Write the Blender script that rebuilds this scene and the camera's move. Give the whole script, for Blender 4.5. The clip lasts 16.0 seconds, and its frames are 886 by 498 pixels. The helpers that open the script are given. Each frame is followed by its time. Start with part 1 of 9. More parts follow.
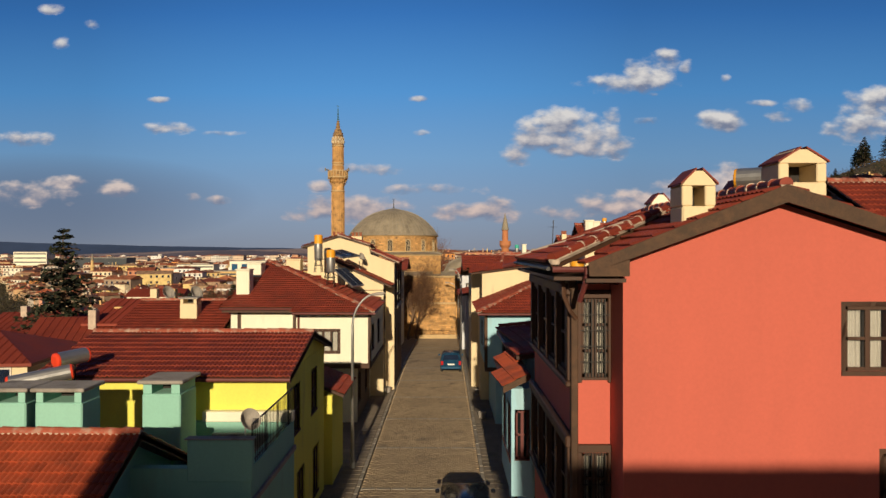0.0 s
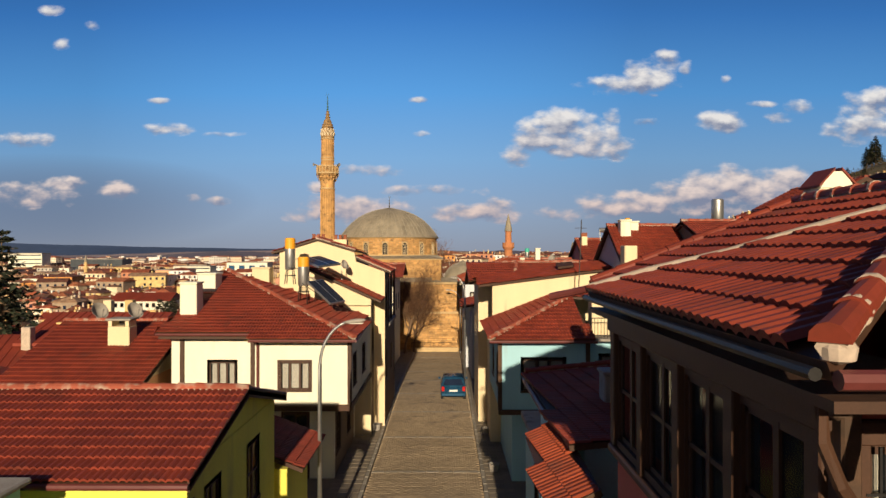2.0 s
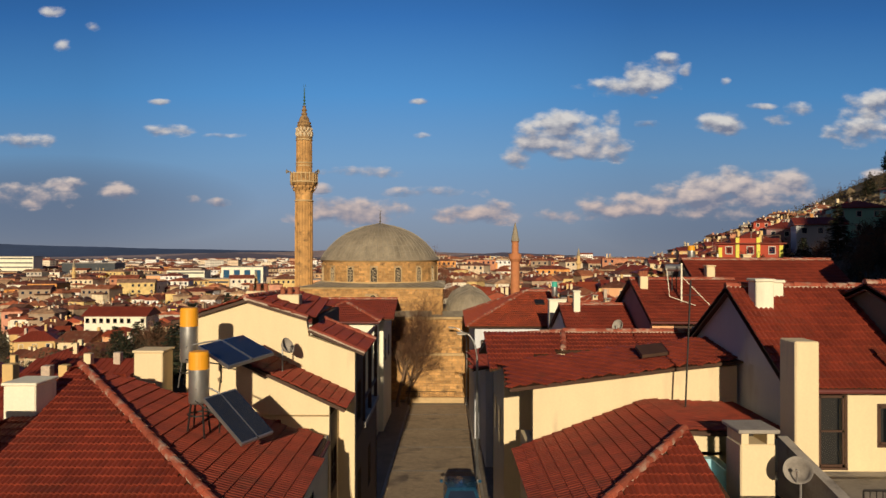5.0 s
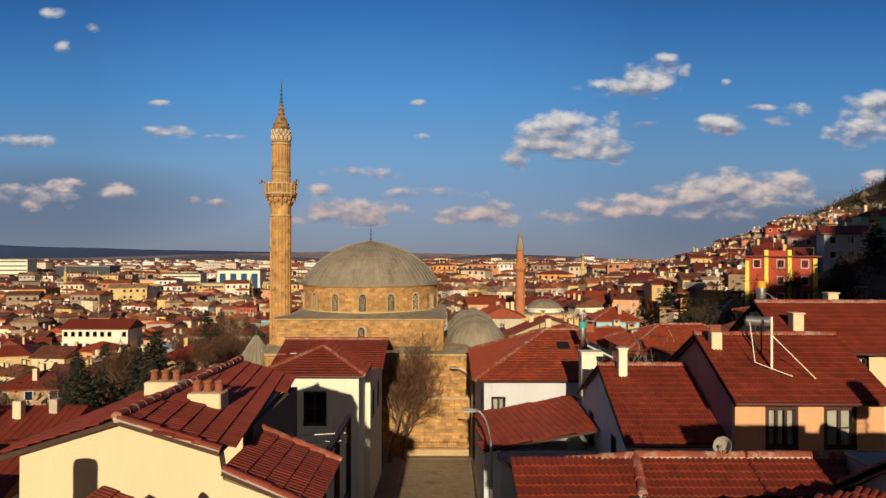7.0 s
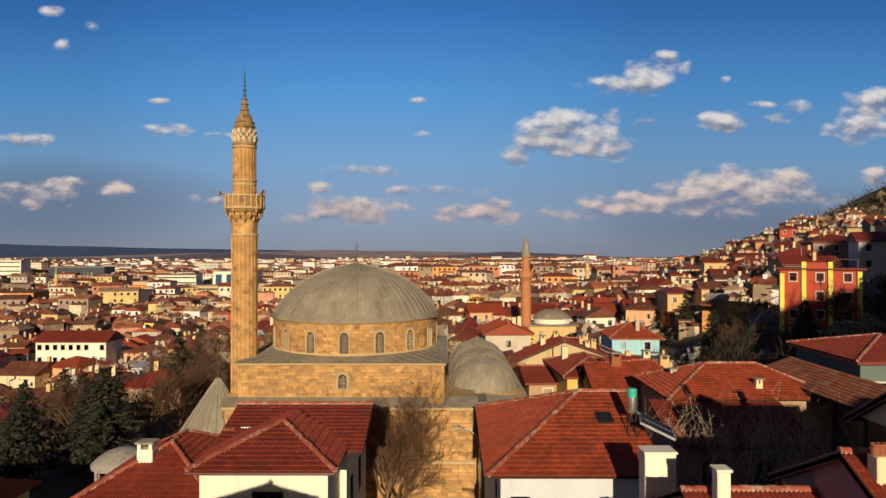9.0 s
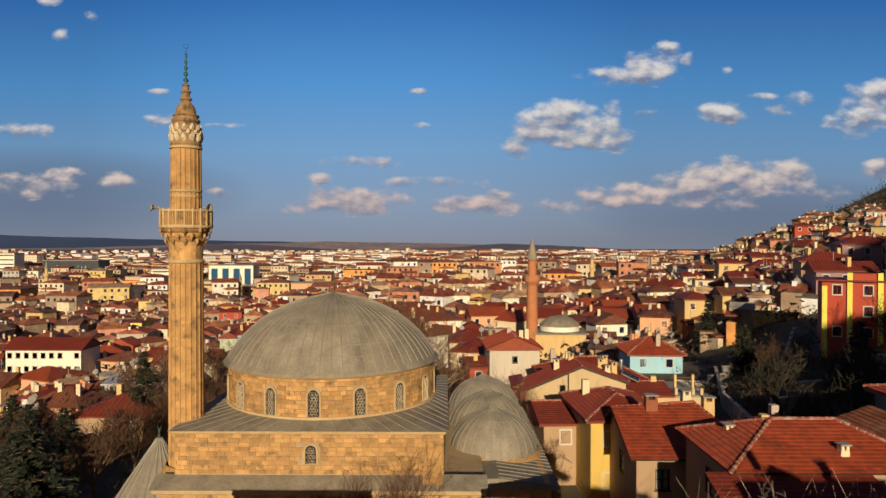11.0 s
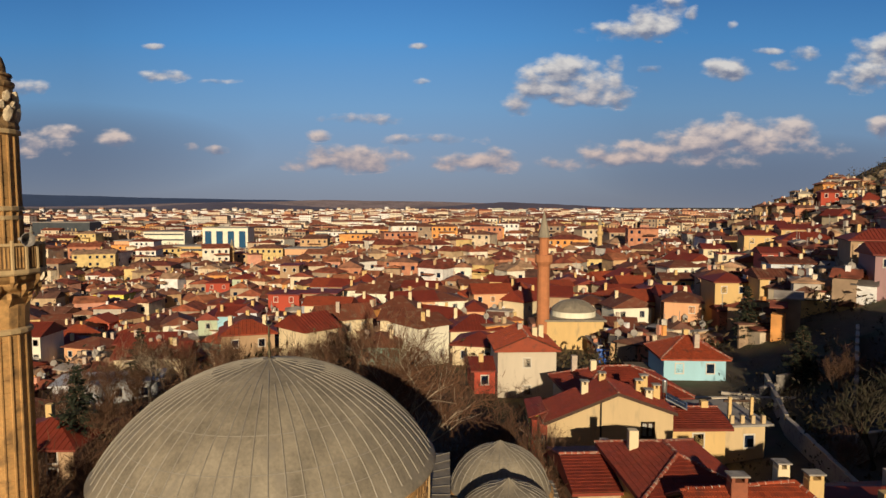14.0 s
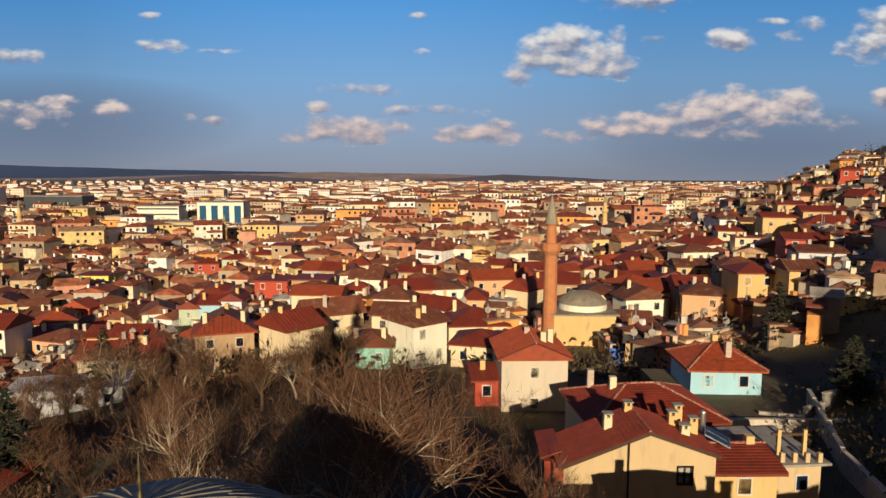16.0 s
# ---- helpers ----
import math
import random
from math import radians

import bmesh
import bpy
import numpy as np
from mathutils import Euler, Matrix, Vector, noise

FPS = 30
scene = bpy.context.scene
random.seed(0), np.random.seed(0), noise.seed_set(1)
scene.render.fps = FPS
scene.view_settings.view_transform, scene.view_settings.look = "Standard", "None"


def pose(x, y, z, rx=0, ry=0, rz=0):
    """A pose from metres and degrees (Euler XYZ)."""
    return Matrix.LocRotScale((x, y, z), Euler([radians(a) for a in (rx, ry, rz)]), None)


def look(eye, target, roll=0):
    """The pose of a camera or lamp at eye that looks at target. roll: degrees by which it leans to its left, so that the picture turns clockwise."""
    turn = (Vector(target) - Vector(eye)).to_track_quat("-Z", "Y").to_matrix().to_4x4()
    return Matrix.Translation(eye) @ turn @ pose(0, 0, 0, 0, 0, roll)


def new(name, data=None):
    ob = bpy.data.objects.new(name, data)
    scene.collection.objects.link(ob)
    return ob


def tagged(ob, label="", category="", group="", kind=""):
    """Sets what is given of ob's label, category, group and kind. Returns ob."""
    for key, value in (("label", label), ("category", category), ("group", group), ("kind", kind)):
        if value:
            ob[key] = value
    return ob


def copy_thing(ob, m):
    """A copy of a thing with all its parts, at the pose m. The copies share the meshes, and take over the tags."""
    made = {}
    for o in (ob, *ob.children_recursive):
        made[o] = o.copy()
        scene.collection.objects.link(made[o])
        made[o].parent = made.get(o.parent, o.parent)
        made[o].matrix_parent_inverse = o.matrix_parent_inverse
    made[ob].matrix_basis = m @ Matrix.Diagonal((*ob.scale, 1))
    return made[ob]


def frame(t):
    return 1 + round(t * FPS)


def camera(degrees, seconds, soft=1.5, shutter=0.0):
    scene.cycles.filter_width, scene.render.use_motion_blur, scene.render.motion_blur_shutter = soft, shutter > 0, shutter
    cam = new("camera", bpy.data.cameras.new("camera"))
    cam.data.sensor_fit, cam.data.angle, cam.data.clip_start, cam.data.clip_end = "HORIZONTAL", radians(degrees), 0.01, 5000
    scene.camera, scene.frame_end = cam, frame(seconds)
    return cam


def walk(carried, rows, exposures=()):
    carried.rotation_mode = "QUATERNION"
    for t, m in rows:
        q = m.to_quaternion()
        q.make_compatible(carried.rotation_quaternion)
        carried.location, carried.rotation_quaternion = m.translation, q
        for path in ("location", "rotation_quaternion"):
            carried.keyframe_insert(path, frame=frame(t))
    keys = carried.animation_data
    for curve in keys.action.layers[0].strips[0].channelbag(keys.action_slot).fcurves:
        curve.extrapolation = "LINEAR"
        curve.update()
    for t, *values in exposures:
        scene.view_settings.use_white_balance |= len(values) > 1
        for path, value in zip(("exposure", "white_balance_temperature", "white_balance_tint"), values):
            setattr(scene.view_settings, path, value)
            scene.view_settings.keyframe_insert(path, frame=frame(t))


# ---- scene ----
cam = camera(67.9, 16.0)
PATH = [
    (0, (0.369, 3.157, 9.236), (0.362, 5.157, 9.239), -0.0),
    (0.5, (0.367, 4.966, 9.246), (0.36, 6.966, 9.25), -0.0),
    (1, (0.355, 6.803, 9.275), (0.348, 8.803, 9.279), -0.1),
    (1.5, (0.325, 8.636, 9.367), (0.317, 10.636, 9.372), -0.0),
    (2, (0.285, 10.752, 9.519), (0.278, 12.752, 9.525), 0.0),
    (2.5, (0.287, 12.839, 9.741), (0.28, 14.839, 9.748), 0.0),
    (3, (0.263, 15.074, 9.983), (0.256, 17.074, 9.991), 0.0),
    (3.5, (0.216, 17.38, 10.363), (0.209, 19.38, 10.372), 0.1),
    (4, (0.156, 19.662, 10.8), (0.149, 21.662, 10.81), 0.1),
    (6.5, (-0.027, 30.49, 13.103), (-0.034, 32.49, 13.116), 0.1),
    (7, (-0.045, 32.764, 13.505), (-0.052, 34.764, 13.519), 0.1),
    (7.5, (-0.086, 35.065, 13.968), (-0.093, 37.065, 13.979), 0.1),
    (8, (-0.09, 37.372, 14.401), (-0.097, 39.372, 14.411), 0.1),
    (8.5, (-0.109, 39.735, 14.879), (-0.115, 41.735, 14.887), 0.0),
    (9, (-0.111, 42.158, 15.372), (-0.118, 44.158, 15.379), 0.0),
    (11.5, (-0.105, 53.769, 17.79), (-0.112, 55.769, 17.753), 0.1),
    (12, (-0.108, 56.104, 18.252), (-0.115, 58.103, 18.192), 0.1),
    (12.5, (-0.129, 58.456, 18.7), (-0.137, 60.454, 18.618), 0.1),
    (13, (-0.148, 60.739, 19.134), (-0.156, 62.736, 19.031), 0.1),
    (13.5, (-0.165, 62.962, 19.6), (-0.172, 64.958, 19.474), 0.1),
    (14, (-0.164, 65.251, 20.035), (-0.171, 67.245, 19.889), 0.1),
    (14.5, (-0.122, 67.548, 20.454), (-0.129, 69.541, 20.286), 0.1),
    (15, (-0.092, 69.918, 20.88), (-0.099, 71.909, 20.69), 0.2),
    (15.5, (0.013, 72.246, 21.235), (0.006, 74.234, 21.025), 0.2),
    (16, (0.128, 74.608, 21.553), (0.121, 76.594, 21.323), 0.2),
]
walk(cam, [(t, look(e, a, r)) for t, e, a, r in PATH], ((0, -0.10), (0.5, -0.12), (1.0, -0.19), (1.5, -0.10), (2.0, 0.16), (2.5, 0.18), (3.0, 0.08), (3.5, -0.08), (4.0, -0.18), (6.5, -0.12), (7.5, -0.10), (9.0, -0.04), (11.5, -0.14), (12.5, -0.20), (14.0, -0.14), (15.0, -0.08), (16.0, 0.06)))

# ---- light ----
SUN_UP, SUN_TURN = radians(15), radians(0.5)
world = bpy.data.worlds.new("sky")
scene.world = world
world.use_nodes = True
wn, wl = world.node_tree.nodes, world.node_tree.links


def wmath(op, a, b=None, c=None, clamp=False):
    n = wn.new("ShaderNodeMath")
    n.operation, n.use_clamp = op, clamp
    for i, v in enumerate((a, b, c)):
        if v is None:
            continue
        if isinstance(v, (int, float)):
            n.inputs[i].default_value = v
        else:
            wl.new(v, n.inputs[i])
    return n.outputs[0]


def wmix(fac, a, b):
    n = wn.new("ShaderNodeMix")
    n.data_type = "RGBA"
    for i, v in ((0, fac), (6, a), (7, b)):
        if isinstance(v, tuple):
            n.inputs[i].default_value = (*v, 1)
        elif isinstance(v, (int, float)):
            n.inputs[i].default_value = v
        else:
            wl.new(v, n.inputs[i])
    return n.outputs[2]


sky = wn.new("ShaderNodeTexSky")
sky.sky_type, sky.sun_disc = "NISHITA", False
sky.sun_elevation, sky.sun_rotation = SUN_UP, math.pi + SUN_TURN
sky.ozone_density, sky.dust_density, sky.air_density = 4.0, 0.4, 1.0
coord = wn.new("ShaderNodeTexCoord")
sep = wn.new("ShaderNodeSeparateXYZ")
wl.new(coord.outputs["Generated"], sep.inputs[0])
SX, SY, SZ = sep.outputs
depth = wmath("MAXIMUM", wmath("ABSOLUTE", SY), 0.05)
U, V = wmath("DIVIDE", SX, depth), wmath("DIVIDE", SZ, depth)
# clear air: deep blue overhead, paler and greyer toward the horizon
ramp = wn.new("ShaderNodeValToRGB")
el = ramp.color_ramp.elements
el[0].position, el[0].color = 0.0, (0.235, 0.270, 0.355, 1)
el[1].position, el[1].color = 1.0, (0.006, 0.026, 0.10, 1)
for pos, col in ((0.06, (0.235, 0.320, 0.47)), (0.14, (0.180, 0.360, 0.61)), (0.24, (0.088, 0.305, 0.66)), (0.36, (0.036, 0.175, 0.50)), (0.50, (0.012, 0.062, 0.22)), (0.8, (0.007, 0.030, 0.11))):
    k = el.new(pos)
    k.color = (*col, 1)
wl.new(wmath("MAXIMUM", V, 0.0), ramp.inputs[0])
nish = wn.new("ShaderNodeVectorMath")
nish.operation = "SCALE"
wl.new(sky.outputs[0], nish.inputs[0])
nish.inputs["Scale"].default_value = 0.05
# sky behind the start, out of view, dimmed and warmed to cut blue fill light
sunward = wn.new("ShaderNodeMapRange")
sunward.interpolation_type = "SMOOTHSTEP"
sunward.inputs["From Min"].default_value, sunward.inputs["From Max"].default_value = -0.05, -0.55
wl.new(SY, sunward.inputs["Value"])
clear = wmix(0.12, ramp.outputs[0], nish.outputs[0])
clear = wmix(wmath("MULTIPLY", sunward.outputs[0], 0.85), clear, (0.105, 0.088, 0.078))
ahead = wmath("MULTIPLY", wmath("ADD", U, 0.13), 2.4)
ahead = wmath("SUBTRACT", 1.0, wmath("MULTIPLY", ahead, ahead), clamp=True)
gain = wn.new("ShaderNodeVectorMath")
gain.operation = "SCALE"
wl.new(clear, gain.inputs[0])
wl.new(wmath("MULTIPLY_ADD", ahead, 0.20, 0.94), gain.inputs["Scale"])
clear = gain.outputs[0]
# grey-blue veils low over the plain, on both sides of the gap of clear air
for vu, vv, va, vb, vw in ((-0.62, 0.075, 0.34, 0.075, 0.62), (0.50, 0.045, 0.30, 0.060, 0.55)):
    du = wmath("MULTIPLY", wmath("SUBTRACT", U, vu), 1 / va)
    dv = wmath("MULTIPLY", wmath("SUBTRACT", V, vv), 1 / vb)
    veil = wmath("SUBTRACT", 1.0, wmath("ADD", wmath("MULTIPLY", du, du), wmath("MULTIPLY", dv, dv)), clamp=True)
    clear = wmix(wmath("MULTIPLY", veil, vw), clear, (0.115, 0.155, 0.245))
# clouds: soft heaps of noise gathered at places across the sky (u, v, half width, half height, weight)
CLOUDS = [
    (0.276, 0.253, 0.075, 0.020, 0.90), (0.306, 0.268, 0.045, 0.030, 1.10), (0.338, 0.290, 0.022, 0.020, 0.90), (0.365, 0.278, 0.012, 0.012, 0.70),
    (0.186, 0.193, 0.038, 0.034, 1.10), (0.136, 0.168, 0.040, 0.026, 1.00), (0.216, 0.168, 0.060, 0.030, 1.10), (0.253, 0.206, 0.016, 0.016, 0.90), (0.111, 0.147, 0.030, 0.020, 0.75), (0.266, 0.157, 0.035, 0.020, 0.90), (0.306, 0.196, 0.026, 0.007, 0.80),
    (0.416, 0.195, 0.048, 0.020, 1.10), (0.481, 0.223, 0.026, 0.006, 0.70), (0.536, 0.218, 0.026, 0.014, 0.80), (0.506, 0.203, 0.028, 0.010, 0.80), (0.646, 0.223, 0.060, 0.030, 1.10), (0.631, 0.183, 0.065, 0.024, 1.10), (0.316, 0.236, 0.010, 0.005, 0.70), (0.426, 0.261, 0.009, 0.008, 0.60),
    (0.400, 0.080, 0.210, 0.022, 1.25), (0.440, 0.100, 0.110, 0.030, 1.30), (0.430, 0.104, 0.060, 0.030, 1.20), (0.350, 0.086, 0.070, 0.024, 1.10), (0.520, 0.104, 0.050, 0.026, 1.10), (0.265, 0.068, 0.080, 0.020, 1.00), (0.190, 0.058, 0.060, 0.013, 0.80), (0.400, 0.068, 0.150, 0.018, 0.90), (0.545, 0.076, 0.060, 0.016, 0.70), (0.655, 0.109, 0.030, 0.020, 0.90),
    (-0.140, 0.064, 0.090, 0.024, 1.30), (0.045, 0.058, 0.085, 0.016, 1.20), (0.181, 0.178, 0.085, 0.040, 1.20), (-0.205, 0.056, 0.050, 0.014, 0.80), (0.010, 0.056, 0.050, 0.014, 1.00), (0.085, 0.064, 0.034, 0.018, 1.00), (0.050, 0.050, 0.080, 0.010, 0.80), (-0.115, 0.122, 0.085, 0.011, 0.75), (-0.190, 0.098, 0.024, 0.010, 0.70), (-0.030, 0.092, 0.090, 0.009, 0.50),
    (-0.435, 0.229, 0.020, 0.006, 0.90), (-0.425, 0.186, 0.045, 0.011, 0.85), (-0.340, 0.178, 0.030, 0.005, 0.70), (-0.040, 0.230, 0.020, 0.006, 1.00), (-0.040, 0.178, 0.014, 0.005, 0.50), (-0.640, 0.168, 0.045, 0.014, 0.70), (-0.590, 0.102, 0.050, 0.012, 0.90), (-0.505, 0.092, 0.036, 0.015, 0.90), (-0.650, 0.085, 0.100, 0.020, 0.80), (-0.505, 0.106, 0.020, 0.006, 0.60),
    (-0.346, 0.075, 0.024, 0.009, 0.90), (-0.385, 0.080, 0.014, 0.010, 0.70), (-0.600, 0.368, 0.020, 0.009, 0.60), (-0.585, 0.318, 0.014, 0.012, 0.70), (-0.540, 0.345, 0.014, 0.008, 0.50)]
uv = wn.new("ShaderNodeCombineXYZ")
wl.new(U, uv.inputs[0]), wl.new(wmath("MULTIPLY", V, 1.7), uv.inputs[1])


def wnoise(vec, scale, detail, rough=0.6):
    n = wn.new("ShaderNodeTexNoise")
    n.inputs["Scale"].default_value, n.inputs["Detail"].default_value, n.inputs["Roughness"].default_value = scale, detail, rough
    wl.new(vec, n.inputs["Vector"])
    return n.outputs["Fac"]


off = wn.new("ShaderNodeVectorMath")
off.operation = "ADD"
wl.new(uv.outputs[0], off.inputs[0])
off.inputs[1].default_value = (-0.006, 0.016, 0)
puff, puff_up = wnoise(uv.outputs[0], 22, 7, 0.52), wnoise(off.outputs[0], 22, 4, 0.48)
wisp = wnoise(uv.outputs[0], 9, 5)
best, high, total = None, None, None
for cu, cv, a, b, w in CLOUDS:
    du = wmath("MULTIPLY", wmath("SUBTRACT", U, cu), 1 / a)
    dv = wmath("MULTIPLY", wmath("SUBTRACT", V, cv), 1 / b)
    m = wmath("MULTIPLY", wmath("SUBTRACT", 1.0, wmath("ADD", wmath("MULTIPLY", du, du), wmath("MULTIPLY", dv, dv))), w)
    mp = wmath("MAXIMUM", m, 0.0)
    hv = wmath("MULTIPLY", mp, dv)
    best = m if best is None else wmath("MAXIMUM", best, m)
    high = hv if high is None else wmath("ADD", high, hv)
    total = mp if total is None else wmath("ADD", total, mp)
best = wmath("MAXIMUM", best, -1.5)
thick = wmath("ADD", wmath("MULTIPLY", best, 0.80), wmath("ADD", wmath("MULTIPLY", puff, 2.7), wmath("MULTIPLY", wisp, 0.7)))
cover = wn.new("ShaderNodeMapRange")
cover.interpolation_type = "SMOOTHSTEP"
cover.inputs["From Min"].default_value, cover.inputs["From Max"].default_value = 1.72, 2.62
wl.new(thick, cover.inputs["Value"])
rel = wmath("MULTIPLY", wmath("SUBTRACT", puff, puff_up), 3.0)
tall = wmath("DIVIDE", high, wmath("MAXIMUM", total, 0.05))
lit = wmath("ADD", wmath("ADD", wmath("MULTIPLY", tall, 0.55), rel), 0.50, clamp=True)
tint = wmix(wmath("MULTIPLY", V, 5.0, clamp=True), (0.72, 0.50, 0.42), (0.80, 0.76, 0.72))
cloud = wmix(lit, (0.21, 0.235, 0.33), tint)
seen = wmix(wmath("MULTIPLY", wmath("MULTIPLY", cover.outputs[0], 0.93), wmath("GREATER_THAN", SY, 0.0)), clear, cloud)
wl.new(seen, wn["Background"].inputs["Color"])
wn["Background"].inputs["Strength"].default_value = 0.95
sun = new("sun", bpy.data.lights.new("sun", "SUN"))
sun.data.energy, sun.data.angle, sun.data.color = 4.75, radians(0.6), (1.0, 0.815, 0.575)
sun.rotation_euler = Vector((math.sin(SUN_TURN), math.cos(SUN_TURN), -math.tan(SUN_UP))).to_track_quat("-Z", "Y").to_euler()

# ---- materials ----
MATS = {}


def nodes_of(name):
    m = bpy.data.materials.new(name)
    m.use_nodes = True
    t = m.node_tree
    return m, t.nodes, t.links, t.nodes["Principled BSDF"]


def surface(name, base, vary=0.25, scale=1.5, grain=30.0, rough=0.8, bump=0.15, metal=0.0, stain=None, stain_at=0.6, pieces=0.0, streak=False, bump_dist=0.01):
    """A procedural surface: base colour, broad stains, fine grain, relief; pieces: how much single pieces differ."""
    if name in MATS:
        return MATS[name]
    m, n, l, p = nodes_of(name)
    geo = n.new("ShaderNodeNewGeometry")
    pos = geo.outputs["Position"]
    if streak:
        mp = n.new("ShaderNodeMapping")
        mp.inputs["Scale"].default_value = (1.0, 1.0, 0.22)
        l.new(pos, mp.inputs["Vector"])
        pos = mp.outputs[0]
    big = n.new("ShaderNodeTexNoise")
    big.inputs["Scale"].default_value, big.inputs["Detail"].default_value, big.inputs["Roughness"].default_value = scale, 6, 0.65
    l.new(pos, big.inputs["Vector"])
    fine = n.new("ShaderNodeTexNoise")
    fine.inputs["Scale"].default_value, fine.inputs["Detail"].default_value = grain, 5
    l.new(geo.outputs["Position"], fine.inputs["Vector"])
    mixv = n.new("ShaderNodeMath")
    mixv.operation = "MULTIPLY_ADD"
    l.new(fine.outputs["Fac"], mixv.inputs[0])
    mixv.inputs[1].default_value = 0.45
    l.new(big.outputs["Fac"], mixv.inputs[2])
    val = n.new("ShaderNodeMapRange")
    val.inputs["From Min"].default_value, val.inputs["From Max"].default_value = 0.42, 1.02
    val.inputs["To Min"].default_value, val.inputs["To Max"].default_value = 1 - vary, 1 + vary
    l.new(mixv.outputs[0], val.inputs["Value"])
    value = val.outputs[0]
    if pieces:
        info = n.new("ShaderNodeObjectInfo")
        add = n.new("ShaderNodeMath")
        add.operation = "ADD"
        l.new(info.outputs["Random"], add.inputs[0])
        l.new(geo.outputs["Random Per Island"], add.inputs[1])
        fr = n.new("ShaderNodeMath")
        fr.operation = "FRACT"
        l.new(add.outputs[0], fr.inputs[0])
        pr = n.new("ShaderNodeMapRange")
        pr.inputs["To Min"].default_value, pr.inputs["To Max"].default_value = 1 - pieces, 1 + pieces
        l.new(fr.outputs[0], pr.inputs["Value"])
        mul = n.new("ShaderNodeMath")
        mul.operation = "MULTIPLY"
        l.new(value, mul.inputs[0]), l.new(pr.outputs[0], mul.inputs[1])
        value = mul.outputs[0]
    hsv = n.new("ShaderNodeHueSaturation")
    hsv.inputs["Color"].default_value = (*base, 1)
    l.new(value, hsv.inputs["Value"])
    colour = hsv.outputs[0]
    if stain:
        st = n.new("ShaderNodeTexNoise")
        st.inputs["Scale"].default_value, st.inputs["Detail"].default_value = scale * 1.7 + 0.13, 7
        l.new(pos, st.inputs["Vector"])
        ramp = n.new("ShaderNodeMapRange")
        ramp.inputs["From Min"].default_value, ramp.inputs["From Max"].default_value = stain_at - 0.06, stain_at + 0.12
        l.new(st.outputs["Fac"], ramp.inputs["Value"])
        mx = n.new("ShaderNodeMix")
        mx.data_type = "RGBA"
        l.new(ramp.outputs[0], mx.inputs["Factor"]), l.new(colour, mx.inputs[6])
        mx.inputs[7].default_value = (*stain, 1)
        colour = mx.outputs[2]
    l.new(colour, p.inputs["Base Color"])
    rr = n.new("ShaderNodeMapRange")
    rr.inputs["To Min"].default_value, rr.inputs["To Max"].default_value = max(0.03, rough - 0.12), min(1, rough + 0.12)
    l.new(big.outputs["Fac"], rr.inputs["Value"]), l.new(rr.outputs[0], p.inputs["Roughness"])
    p.inputs["Metallic"].default_value = metal
    if bump:
        b = n.new("ShaderNodeBump")
        b.inputs["Strength"].default_value, b.inputs["Distance"].default_value = bump, bump_dist
        l.new(mixv.outputs[0], b.inputs["Height"]), l.new(b.outputs[0], p.inputs["Normal"])
    MATS[name] = m
    return m


def plaster(name, base, dirt=(0.25, 0.2, 0.15), at=0.66):
    return surface(name, base, 0.10, 0.7, 18, 0.9, 0.25, stain=tuple(0.55 * a + 0.45 * b for a, b in zip(base, dirt)), stain_at=at, streak=True)


TILE = surface("clay_roof_tile", (0.218, 0.034, 0.0148), 0.30, 0.6, 16, 0.66, 0.2, pieces=0.15, stain=(0.115, 0.030, 0.016), stain_at=0.66)
TILE_ORANGE = surface("orange_clay_tile", (0.33, 0.060, 0.020), 0.28, 0.9, 14, 0.7, 0.2, pieces=0.18, stain=(0.15, 0.042, 0.022), stain_at=0.62)
RIDGE = surface("pale_ridge_tile", (0.32, 0.075, 0.040), 0.3, 2, 20, 0.8, 0.2, pieces=0.2, stain=(0.42, 0.31, 0.24), stain_at=0.56)
TILE_BROWN = surface("weathered_brown_tile", (0.165, 0.050, 0.024), 0.35, 0.5, 12, 0.8, 0.2, pieces=0.25, stain=(0.22, 0.13, 0.08), stain_at=0.60)
MORTAR = surface("lime_mortar", (0.52, 0.42, 0.33), 0.3, 4, 30, 0.95, 0.4)
CREAM = plaster("cream_plaster", (0.79, 0.65, 0.41))
WHITE = plaster("white_plaster", (0.86, 0.83, 0.66))
PALE = plaster("pale_bluish_plaster", (0.66, 0.69, 0.72))
PINK = plaster("salmon_plaster", (0.54, 0.125, 0.086), (0.70, 0.3, 0.22), 0.82)
YELLOW = plaster("yellow_plaster", (0.82, 0.76, 0.13))
TURQ = plaster("turquoise_plaster", (0.28, 0.56, 0.46))
BLUE = plaster("light_blue_plaster", (0.37, 0.64, 0.74))
GREEN = plaster("pale_green_plaster", (0.50, 0.58, 0.41))
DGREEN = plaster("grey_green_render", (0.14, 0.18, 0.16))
PEACH = plaster("peach_plaster", (0.78, 0.42, 0.22))
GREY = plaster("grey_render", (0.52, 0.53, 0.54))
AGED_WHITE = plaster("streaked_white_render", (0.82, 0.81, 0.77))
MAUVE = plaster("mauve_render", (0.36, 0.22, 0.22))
WOOD = surface("dark_stained_wood", (0.062, 0.027, 0.013), 0.4, 3, 60, 0.65, 0.3, streak=True)
WOOD_WORN = surface("weathered_board", (0.085, 0.045, 0.024), 0.5, 3, 50, 0.8, 0.4, stain=(0.06, 0.035, 0.02), stain_at=0.55)
STONE = surface("honey_limestone", (0.49, 0.28, 0.102), 0.42, 1.2, 14, 0.9, 0.5, pieces=0.26, stain=(0.20, 0.12, 0.055), stain_at=0.60, bump_dist=0.02)
